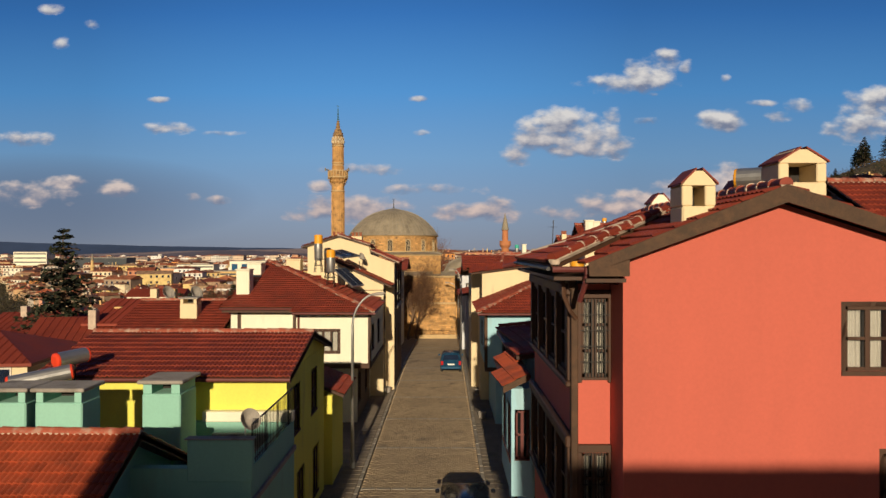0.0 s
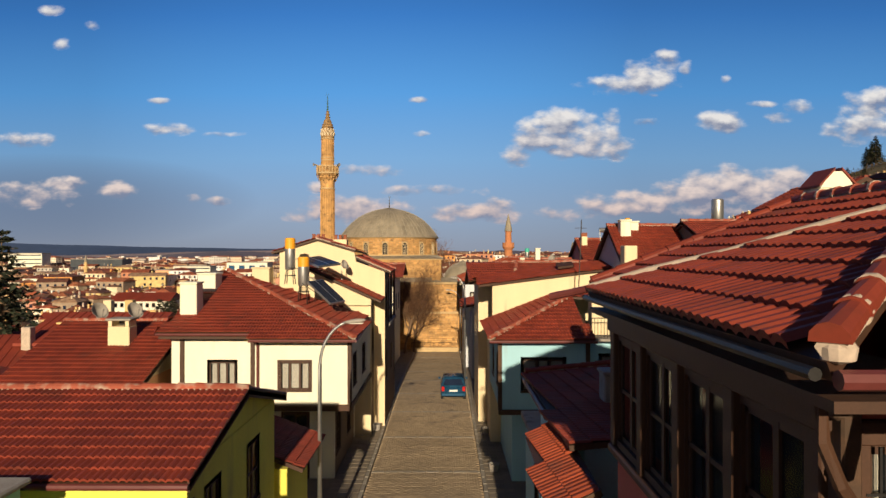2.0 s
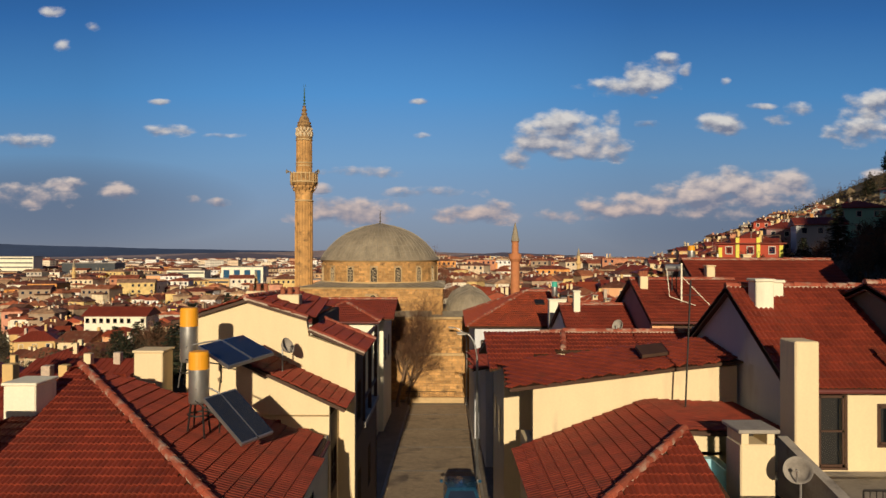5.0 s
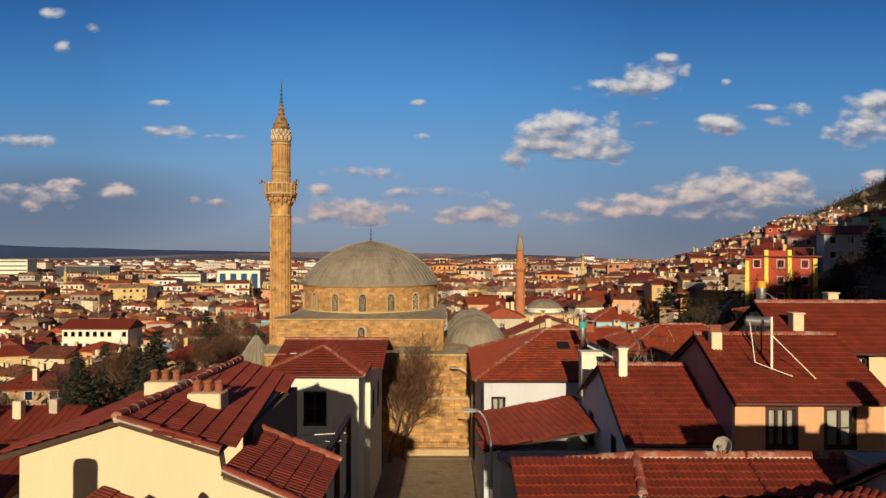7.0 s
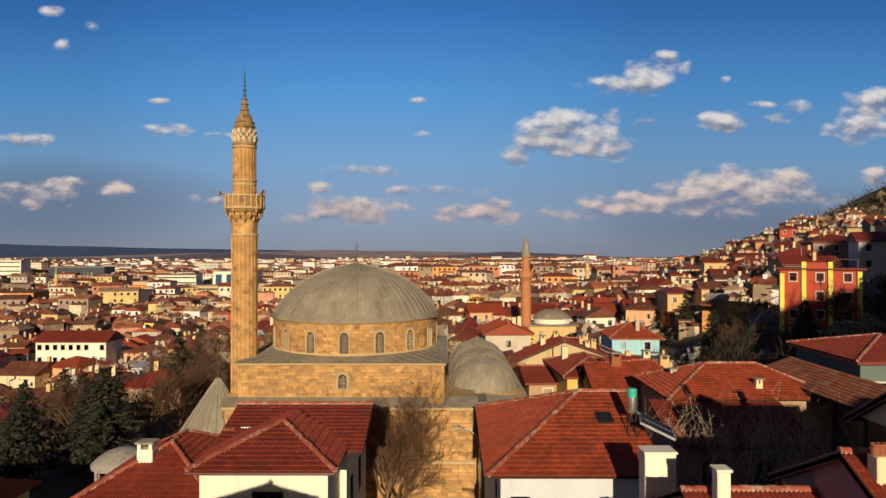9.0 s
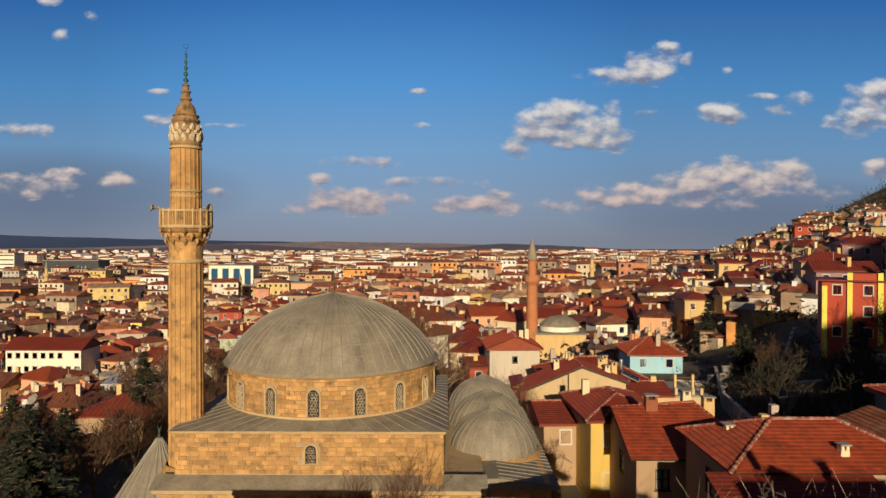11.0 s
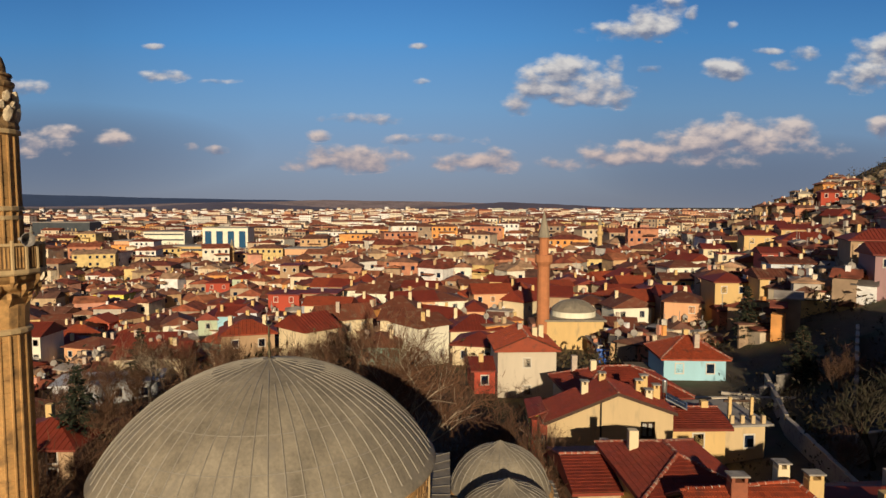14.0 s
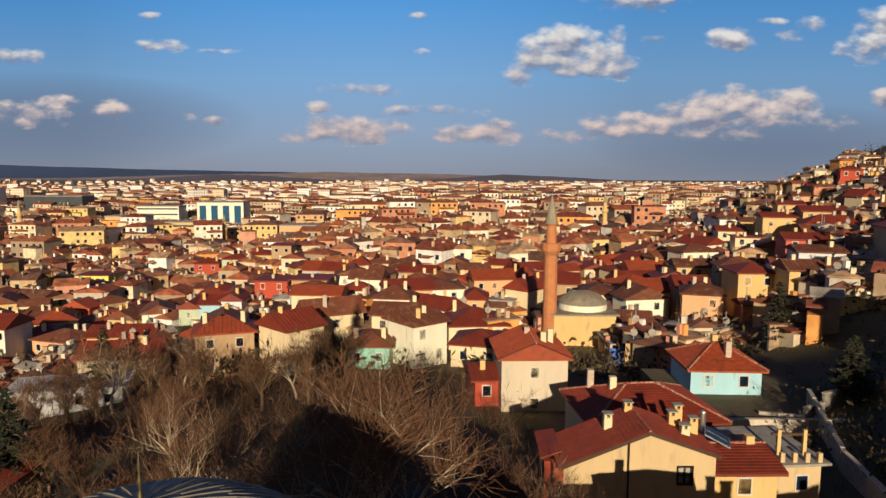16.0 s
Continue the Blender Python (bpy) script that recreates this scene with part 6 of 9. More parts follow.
ashlar(mosque, (1.65, 82.03, 0), (-1, 0, 0), (0, -1, 0), 15.2, -1.7, 2.25, 0.25, 0.46, 140, (), 6)
ashlar(mosque, (1.65, 82.03, 0), (-1, 0, 0), (0, -1, 0), 15.2, 2.5, 5.5, 0.25, 0.5, 140, (), 7)
ashlar(mosque, (1.65, 82.03, 0), (0, 1, 0), (1, 0, 0), 14.4, -1.7, 5.5, 0.32, 0.65, 0, (), 8)
ashlar(mosque, (-13.6, 96.4, 0), (0, -1, 0), (-1, 0, 0), 14.3, -1.7, 5.5, 0.32, 0.65, 0, (), 9)
part("string_course", box(-13.7, 1.75, 81.9, 82.1, 2.27, 2.47, 0.02), STONE_PALE, mosque)
part("cornice", box(-13.8, 1.85, 81.82, 96.6, 5.53, 5.78, 0.05), STONE_PALE, mosque)
part("ledge_lead", prism([(-13.9, 81.75, 5.78), (-13.9, 82.68, 6.24), (-13.9, 82.68, 5.78)], (1, 0, 0), 15.8), LEAD, mosque)
part("upper_cornice", box(-13.15, -0.05, 82.45, 95.55, 8.2, 8.36, 0.04), STONE_PALE, mosque)
grille_window(mosque, Matrix.Translation((-6.5, 82.595, 6.75)), 0.52, 0.9)
# corner buttress with a weathered slope
part("buttress", prism([(-1.15, 82.1, 5.8), (-1.15, 82.62, 5.8), (-1.15, 82.62, 7.6), (-1.15, 82.1, 6.9)], (1, 0, 0), 0.95), STONE, mosque)
# lead roof of the square
v, f = [], []
sq = [(-13.25, 82.35), (0.05, 82.35), (0.05, 95.65), (-13.25, 95.65)]
ring = [(CX + 5.7 * math.cos(math.radians(225 + 90 * i + a)), CY + 5.7 * math.sin(math.radians(225 + 90 * i + a))) for i in range(4) for a in range(0, 90, 6)]
outer = []
for i in range(4):
    (x0, y0), (x1, y1) = sq[i], sq[(i + 1) % 4]
    outer += [(x0 + (x1 - x0) * k / 15, y0 + (y1 - y0) * k / 15) for k in range(15)]
n = len(ring)
v = [(x, y, 8.37) for x, y in outer] + [(x, y, 8.72) for x, y in ring]
part("roof_lead", (v, [(k, (k + 1) % n, n + (k + 1) % n, n + k) for k in range(n)]), LEAD, mosque)
part("roof_seams", merge([tube([(outer[k][0], outer[k][1], 8.385), (ring[k][0], ring[k][1], 8.735)], 0.022, 4) for k in range(n)]), LEAD_SEAM, mosque)
# drum of curved courses
part("drum_core", lathe([(5.70, 8.6), (5.70, 10.8)], CX, CY, 96), JOINT, mosque)
rng = random.Random(11)
mats = []
WIN = [math.radians(-90 + 22.5 * i) for i in range(16)]
DRUM_TOP = 10.72
for j in range(9):
    h = (DRUM_TOP - 8.74) / 9
    z = 8.74 + h * (j + 0.5)
    if z < 10.2:
        spans = [(q + 0.060, q + math.radians(22.5) - 0.060) for q in WIN]
    else:
        spans = [(q, q + math.radians(22.5)) for q in WIN]
    for a, end in spans:
        while a < end - 0.004:
            w = rng.uniform(0.035, 0.10)
            if end - a - w < 0.03:
                w = end - a
            mid = a + w / 2
            a += w
            nr = Vector((math.cos(mid), math.sin(mid), 0))
            tg = Vector((-nr.y, nr.x, 0))
            m = Matrix((tg * (w * 5.72 - 0.012), -nr * (0.035 + rng.uniform(-0.01, 0.012)), Vector((0, 0, h - 0.012)))).transposed().to_4x4()
            m.translation = (CX + 5.70 * nr.x, CY + 5.70 * nr.y, z)
            mats.append((nr.y, np.array(m)))
mats.sort(key=lambda q: q[0])
place_blocks(mosque, [m for _, m in mats], 260, STONE)
for q in WIN:
    m = Matrix.Translation((CX + 5.745 * math.cos(q), CY + 5.745 * math.sin(q), 8.78)) @ Matrix.Rotation(q + math.pi / 2, 4, "Z")
    grille_window(mosque, m, 0.56, 1.36)
part("drum_foot", lathe([(5.82, 8.66), (5.86, 8.72), (5.82, 8.80), (5.74, 8.80)], CX, CY, 96), STONE_PALE, mosque)
part("drum_cornice", lathe([(5.72, 10.62), (5.85, 10.68), (5.93, 10.76), (5.93, 10.82), (5.6, 10.82)], CX, CY, 96), STONE_PALE, mosque)


def lead_dome(parent, x, y, r, z0, h, ribs, tip=0.0, sides=96, flare=0.14, bands=(0.16, 0.42), full=0.25):
    """A dome of lead sheets with raised seams, courses and a soft drip edge."""
    prof = [(r + flare, z0 - 0.05), (r + flare, z0), (r + flare * 0.35, z0 + 0.10)]
    def at(s):
        hh = h - 0.1
        R = (r * r + hh * hh) / (2 * hh)
        phi = math.asin(min(1.0, r / R)) if hh <= r else math.pi / 2
        a1, b1 = R * math.sin(phi * (1 - s)), z0 + 0.1 + R * math.cos(phi * (1 - s)) - (R - hh)
        t = s * math.pi / 2
        a2, b2 = r * math.cos(t), z0 + 0.1 + hh * math.sin(t)
        rr, zz = (1 - full) * a1 + full * a2, (1 - full) * b1 + full * b2
        if tip:
            k = max(0.0, (s - 0.80) / 0.20)
            zz += tip * k ** 2.2
        return rr, zz
    prof += [at(i / 28) for i in range(1, 29)]
    d = part("dome", lathe(prof, x, y, sides), LEAD, parent, smooth=True)
    seams = []
    for k in range(ribs):
        a = 2 * math.pi * (k + 0.5) / ribs
        top = 0.97 if k % 4 == 0 else (0.86 if k % 2 == 0 else 0.72)
        pts = []
        for i in range(13):
            rr, zz = at(0.02 + (top - 0.02) * i / 12)
            pts.append((x + (rr + 0.012) * math.cos(a), y + (rr + 0.012) * math.sin(a), zz + 0.008))
        seams.append(tube(pts, 0.024 if r > 4 else 0.018, 4, False))
    for b in bands:
        rr, zz = at(b)
        seams.append(lathe([(rr + 0.012, zz - 0.012), (rr + 0.016, zz), (rr - 0.004, zz + 0.014)], x, y, sides))
    part("seam", merge(seams), LEAD_SEAM, d)
    return at


def finial(parent, x, y, z, h, mat, name="finial", balls=3, fat=1.0):
    """A turned metal finial with a crescent."""
    prof = [(0.10, z - 0.05), (0.09, z + 0.02)]
    step = h * 0.72 / balls
    for i in range(balls):
        zz, r = z + 0.05 + step * i, 0.085 * fat * (1 - 0.8 * i / (balls + 1))
        prof += [(0.03, zz), (r, zz + step * 0.4), (r * 0.9, zz + step * 0.55), (0.028, zz + step * 0.9)]
    prof += [(0.02, z + h * 0.8), (0.0, z + h * 0.82)]
    ob = part(name, lathe(prof, x, y, 10), mat, parent, smooth=True)
    c = [(x + 0.11 * math.cos(t), y, z + h * 0.9 + 0.11 * math.sin(t)) for t in [math.radians(-240 + 300 * k / 12) for k in range(13)]]
    part("crescent", tube(c, [0.006 + 0.016 * math.sin(math.pi * k / 12) for k in range(13)], 5), mat, ob)


BRONZE = surface("weathered_bronze", (0.10, 0.085, 0.045), 0.3, 6, 40, 0.5, 0.1, metal=0.6)
VERDIGRIS = surface("green_copper", (0.05, 0.12, 0.075), 0.35, 8, 40, 0.6, 0.1, metal=0.3)
lead_dome(mosque, CX, CY, 5.86, 10.82, 3.5, 64, 0.16, bands=(0.12, 0.22, 0.40), full=0.0)
finial(mosque, CX, CY, 14.42, 1.5, BRONZE)
for y in (89.2, 93.8, 98.4):
    part("dome_base", lathe([(2.72, 5.0), (2.72, 5.5), (2.6, 5.6)], 2.65, y, 32), STONE, mosque)
    lead_dome(mosque, 2.65, y, 2.5, 5.55, 2.15, 28, 0.3, 48, 0.12, (0.3, 0.6))
part("arcade_wall", box(1.66, 5.2, 84.2, 99.6, -3.0, 5.3), STONE, mosque)
part("arcade_roof", prism([(-0.1, 83.9, 5.45), (2.6, 83.9, 5.62), (5.6, 83.9, 5.2), (5.6, 83.9, 5.05), (-0.1, 83.9, 5.05)], (0, 1, 0), 16), LEAD, mosque)
part("arcade_seams", merge([tube([(2.6, 84 + 0.55 * k, 5.64), (5.62, 84 + 0.55 * k, 5.22)], 0.025, 4) for k in range(29)]), LEAD_SEAM, mosque)

# minaret
MX, MY = -12.74, 83.5
minaret = thing("minaret", (MX, MY, 0), "honey stone minaret with a corbelled balcony and carved cap", "minaret")
prof = [(1.25, 5.6), (1.3, 6.0), (1.18, 6.15), (0.98, 6.5)]


def courses(r0, r1, z0, z1, step):
    n = round((z1 - z0) / step)
    out = []
    for i in range(n):
        a, b = i / n, (i + 1) / n
        ra, rb = r0 + (r1 - r0) * a, r0 + (r1 - r0) * b
        za, zb = z0 + (z1 - z0) * a, z0 + (z1 - z0) * b
        out += [(ra - 0.014, za), (ra, za + 0.012), (rb, zb - 0.012), (rb - 0.014, zb)]
    return out


part("pedestal", lathe([(0.0, 5.0), (1.35, 5.0), (1.35, 5.9), (1.2, 6.2), (1.02, 6.55), (0.95, 6.6)], MX, MY, 16), STONE, minaret)
part("shaft", lathe(courses(0.79, 0.76, 6.55, 16.5, 0.36), MX, MY, 20), STONE, minaret)
part("upper_shaft", lathe(courses(0.70, 0.68, 18.3, 21.85, 0.36), MX, MY, 20), STONE, minaret)
for z0, z1, r in ((6.55, 16.3, 0.79), (18.4, 21.8, 0.70)):
    for k in range(20):
        a = 2 * math.pi * k / 20
        part("rib", tube([(MX + r * math.cos(a), MY + r * math.sin(a), z0), (MX + (r - 0.025) * math.cos(a), MY + (r - 0.025) * math.sin(a), z1)], 0.035, 5), STONE, minaret)
for z, r in ((16.4, 0.85), (19.8, 0.75), (19.55, 0.73), (21.9, 0.76)):
    part("ring", lathe([(r - 0.1, z - 0.1), (r, z - 0.05), (r, z + 0.05), (r - 0.1, z + 0.1)], MX, MY, 20), STONE_PALE, minaret)
part("neck", lathe([(0.76, 16.45), (0.80, 17.15), (0.86, 17.35)], MX, MY, 20), STONE, minaret)
for tier, (z, r, n) in enumerate(((17.25, 0.90, 20), (17.5, 1.02, 20), (17.75, 1.14, 20))):
    part("corbel_ring", lathe([(r - 0.2, z - 0.05), (r - 0.03, z + 0.12), (r, z + 0.2), (r, z + 0.26), (r - 0.3, z + 0.26)], MX, MY, 20), STONE, minaret)
    for k in range(10):
        a = 2 * math.pi * (k + tier * 0.5) / 10
        c = Vector((MX + (r + 0.02) * math.cos(a), MY + (r + 0.02) * math.sin(a), z + 0.1))
        part("corbel", ([tuple(c + Vector((0.09 * math.cos(a + s), 0.09 * math.sin(a + s), u))) for u in (0.14, -0.02) for s in (-1.3, 0, 1.3)] + [tuple(c + Vector((-0.12 * math.cos(a), -0.12 * math.sin(a), -0.25)))], [(0, 1, 2), (0, 3, 4, 1), (1, 4, 5, 2), (3, 6, 4), (4, 6, 5)]), STONE, minaret)
part("balcony_floor", lathe([(0.6, 18.0), (1.22, 18.0), (1.25, 18.05), (1.25, 18.15), (0.6, 18.15)], MX, MY, 20), STONE_PALE, minaret)
for k in range(20):
    a0, a1 = 2 * math.pi * k / 20, 2 * math.pi * (k + 1) / 20
    p, q = (MX + 1.19 * math.cos(a0), MY + 1.19 * math.sin(a0)), (MX + 1.19 * math.cos(a1), MY + 1.19 * math.sin(a1))
    nrm = Vector((-math.cos((a0 + a1) / 2), -math.sin((a0 + a1) / 2), 0))
    panel = part("parapet_panel", prism([(p[0], p[1], 18.15), (q[0], q[1], 18.15), (q[0], q[1], 18.8), (p[0], p[1], 18.8)], nrm, 0.06), STONE_DARK, minaret)
    for j in range(1, 4):
        u = j / 4
        c = (p[0] + (q[0] - p[0]) * u, p[1] + (q[1] - p[1]) * u)
        part("panel_bar", tube([(c[0], c[1], 18.2), (c[0], c[1], 18.76)], 0.028, 4), STONE, panel)
    part("parapet_post", tube([(p[0], p[1], 18.15), (p[0], p[1], 18.95)], 0.05, 6), STONE_PALE, minaret)
part("parapet_rail", lathe([(1.12, 18.8), (1.23, 18.8), (1.23, 18.87), (1.12, 18.87)], MX, MY, 20), STONE_PALE, minaret)
part("cap", lathe([(0.70, 21.95), (0.74, 22.05), (0.70, 22.2), (0.66, 22.9), (0.60, 23.1), (0.64, 23.14), (0.66, 23.2), (0.66, 23.26), (0.58, 23.3), (0.57, 23.4), (0.62, 23.44), (0.60, 23.5), (0.47, 23.54), (0.46, 23.72), (0.40, 23.92), (0.27, 24.08), (0.21, 24.18), (0.28, 24.26), (0.28, 24.32), (0.19, 24.38), (0.18, 24.55), (0.24, 24.6), (0.24, 24.66), (0.15, 24.72), (0.14, 24.9), (0.19, 24.95), (0.10, 25.02), (0.0, 25.05)], MX, MY, 20), STONE_DARK, minaret)
for k in range(12):
    a = 2 * math.pi * (k + 0.5) / 12
    for z, r, s, tall in ((22.35, 0.68, 0.145, 1.9), (22.85, 0.66, 0.12, 1.5), (22.62, 0.70, 0.10, 1.3)):
        aa = a + (math.pi / 12 if s < 0.11 else 0)
        b = bmesh.new()
        bmesh.ops.create_icosphere(b, subdivisions=2, radius=s, matrix=Matrix.Translation((MX + r * math.cos(aa), MY + r * math.sin(aa), z)) @ Matrix.Rotation(aa, 4, "Z") @ Matrix.Rotation(0.25, 4, "Y") @ Matrix.Diagonal((0.75, 0.95, tall, 1)))
        for vert in b.verts:
            vert.co += Vector((rng.uniform(-1, 1), rng.uniform(-1, 1), rng.uniform(-1, 1))) * 0.018
        part("cap_carving", b, CARVED, minaret)
finial(minaret, MX, MY, 25.02, 2.05, VERDIGRIS, balls=5, fat=1.55)
for dx, s in ((-1.12, -1), (1.1, 1)):
    horn = lathe([(0.05, 0), (0.06, 0.15), (0.10, 0.3), (0.2, 0.42), (0.19, 0.43), (0.05, 0.2)], 0, 0, 12)
    R = Matrix.Translation((MX + dx * 0.95, MY - 0.5, 18.98)) @ Matrix.Rotation(s * math.pi / 2, 4, "Y") @ Matrix.Rotation(0.5, 4, "X")
    h = part("loudspeaker", ([tuple(R @ Vector(p)) for p in horn[0]], horn[1]), CONCRETE, None, smooth=True)
    tagged(h, "pale grey horn loudspeaker fixed on the balcony rail", "loudspeaker", "loudspeakers")

# tomb with a conical lead roof, and the fountain kiosk
tomb = thing("tomb", (-15.6, 87, -2), "small stone tomb with a conical lead roof", "tomb")
part("wall", lathe([(3.0, -3), (3.0, 1.7), (3.15, 1.8)], -15.6, 87, 8), STONE, tomb)
part("roof", lathe([(3.5, 1.6), (3.5, 1.7), (1.6, 4.5), (0.12, 6.7)], -15.6, 87, 24), LEAD, tomb)
part("roof_seams", merge([tube([(-15.6 + 3.5 * math.cos(a), 87 + 3.5 * math.sin(a), 1.72), (-15.6 + 1.62 * math.cos(a), 87 + 1.62 * math.sin(a), 4.52), (-15.6 + 0.13 * math.cos(a), 87 + 0.13 * math.sin(a), 6.72)], 0.03, 4) for a in [2 * math.pi * k / 24 for k in range(24)]]), LEAD_SEAM, tomb)
finial(tomb, -15.6, 87, 6.65, 0.75, VERDIGRIS, balls=2)
kiosk = thing("fountain_kiosk", (-22.5, 88, -2), "low fountain kiosk with a pale domed roof", "kiosk")
part("roof", lathe([(2.1, 0.55), (2.1, 0.75), (1.8, 1.05), (1.2, 1.45), (0.5, 1.68), (0.0, 1.72)], -22.5, 88, 16), CONCRETE, kiosk, smooth=True)
for k in range(8):
    a = 2 * math.pi * k / 8
    part("column", tube([(-22.5 + 1.8 * math.cos(a), 88 + 1.8 * math.sin(a), -4), (-22.5 + 1.8 * math.cos(a), 88 + 1.8 * math.sin(a), 0.6)], 0.12, 8), CONCRETE, kiosk)

# the whole building keeps its proportions and stands at its true place
WAY = Vector((0, 54, 17.8))
mosque.matrix_basis = Matrix.Translation(WAY) @ Matrix.Scale(0.964, 4) @ Matrix.Translation(-WAY) @ ORIGIN[mosque]


# ---- the town beyond ----
def palette(name, cols, rough=0.9, windows=False, vary=0.2):
    """Each island or object takes one of several plain colours; windows: storeys of dim openings on far walls."""
    m, n, l, p = nodes_of(name)
    geo, info = n.new("ShaderNodeNewGeometry"), n.new("ShaderNodeObjectInfo")
    add = n.new("ShaderNodeMath")
    add.operation = "ADD"
    l.new(geo.outputs["Random Per Island"], add.inputs[0]), l.new(info.outputs["Random"], add.inputs[1])
    fr = n.new("ShaderNodeMath")
    fr.operation = "FRACT"
    l.new(add.outputs[0], fr.inputs[0])
    r = n.new("ShaderNodeValToRGB")
    r.color_ramp.interpolation = "CONSTANT"
    e = r.color_ramp.elements
    e[0].position, e[0].color = 0, (*cols[0], 1)
    e[1].position, e[1].color = 1 / len(cols), (*cols[1], 1)
    for i, c in enumerate(cols[2:], 2):
        k = e.new(i / len(cols))
        k.color = (*c, 1)
    l.new(fr.outputs[0], r.inputs[0])
    nz = n.new("ShaderNodeTexNoise")
    nz.inputs["Scale"].default_value, nz.inputs["Detail"].default_value = 0.6, 6
    l.new(geo.outputs["Position"], nz.inputs["Vector"])
    mr = n.new("ShaderNodeMapRange")
    mr.inputs["From Min"].default_value, mr.inputs["From Max"].default_value = 0.3, 0.7
    mr.inputs["To Min"].default_value, mr.inputs["To Max"].default_value = 1 - vary, 1 + vary
    l.new(nz.outputs["Fac"], mr.inputs["Value"])
    h = n.new("ShaderNodeHueSaturation")
    l.new(r.outputs[0], h.inputs["Color"]), l.new(mr.outputs[0], h.inputs["Value"])
    col = h.outputs[0]
    if windows:
        s = n.new("ShaderNodeSeparateXYZ")
        l.new(geo.outputs["Position"], s.inputs[0])

        def mth(op, a, b):
            q = n.new("ShaderNodeMath")
            q.operation = op
            for i, v in enumerate((a, b)):
                if isinstance(v, float):
                    q.inputs[i].default_value = v
                else:
                    l.new(v, q.inputs[i])
            return q.outputs[0]
        fz = mth("FRACT", mth("MULTIPLY", s.outputs[2], 1 / 3.0), 0.0)
        fx = mth("FRACT", mth("MULTIPLY", mth("ADD", s.outputs[0], mth("MULTIPLY", s.outputs[1], 0.31)), 1 / 2.7), 0.0)
        inz = mth("MULTIPLY", mth("GREATER_THAN", fz, 0.32), mth("LESS_THAN", fz, 0.78))
        inx = mth("MULTIPLY", mth("GREATER_THAN", fx, 0.3), mth("LESS_THAN", fx, 0.75))
        mx = n.new("ShaderNodeMix")
        mx.data_type = "RGBA"
        l.new(mth("MULTIPLY", mth("MULTIPLY", inz, inx), 0.75), mx.inputs[0]), l.new(col, mx.inputs[6])
        mx.inputs[7].default_value = (0.06, 0.06, 0.065, 1)
        col = mx.outputs[2]
    l.new(col, p.inputs["Base Color"])
    p.inputs["Roughness"].default_value = rough
    return m


TOWN_WALL = palette("town_walls", [(0.70, 0.56, 0.38), (0.80, 0.74, 0.60), (0.58, 0.38, 0.20), (0.55, 0.40, 0.24), (0.82, 0.78, 0.70), (0.40, 0.28, 0.18), (0.70, 0.52, 0.22), (0.50, 0.45, 0.38), (0.52, 0.23, 0.13), (0.76, 0.64, 0.44), (0.46, 0.34, 0.23), (0.66, 0.54, 0.38), (0.36, 0.27, 0.19), (0.74, 0.34, 0.10), (0.82, 0.80, 0.76), (0.62, 0.30, 0.20)])
TOWN_ROOF = palette("town_roofs", [(0.26, 0.072, 0.036), (0.19, 0.046, 0.026), (0.33, 0.115, 0.052), (0.16, 0.062, 0.036), (0.30, 0.080, 0.036), (0.22, 0.095, 0.055), (0.13, 0.060, 0.040), (0.36, 0.22, 0.13)], 0.85, vary=0.5)
YARD_ROOF = palette("yard_roofs", [(0.24, 0.066, 0.034), (0.13, 0.06, 0.04), (0.34, 0.30, 0.26), (0.18, 0.048, 0.028), (0.10, 0.085, 0.075), (0.30, 0.105, 0.05), (0.40, 0.24, 0.14), (0.16, 0.07, 0.045)], 0.85, vary=0.45)
FAR_WALL = palette("far_walls", [(0.78, 0.68, 0.52), (0.84, 0.80, 0.70), (0.72, 0.56, 0.40), (0.84, 0.82, 0.77), (0.76, 0.62, 0.45), (0.64, 0.50, 0.38), (0.82, 0.72, 0.55), (0.62, 0.33, 0.19), (0.86, 0.84, 0.80)], windows=True)
FAR_ROOF = palette("far_roofs", [(0.34, 0.11, 0.06), (0.28, 0.085, 0.045), (0.40, 0.16, 0.09), (0.42, 0.35, 0.29), (0.30, 0.12, 0.08)], 0.9)
rng = random.Random(21)


def wall_box(x, y, w, d, z0, z1, rot):
    c, s = math.cos(rot), math.sin(rot)
    pts = [(-w / 2, -d / 2), (w / 2, -d / 2), (w / 2, d / 2), (-w / 2, d / 2)]
    p = [(x + a * c - b * s, y + a * s + b * c) for a, b in pts]
    v = [(*q, z0) for q in p] + [(*q, z1) for q in p]
    return v, [(0, 1, 5, 4), (1, 2, 6, 5), (2, 3, 7, 6), (3, 0, 4, 7), (4, 5, 6, 7)]


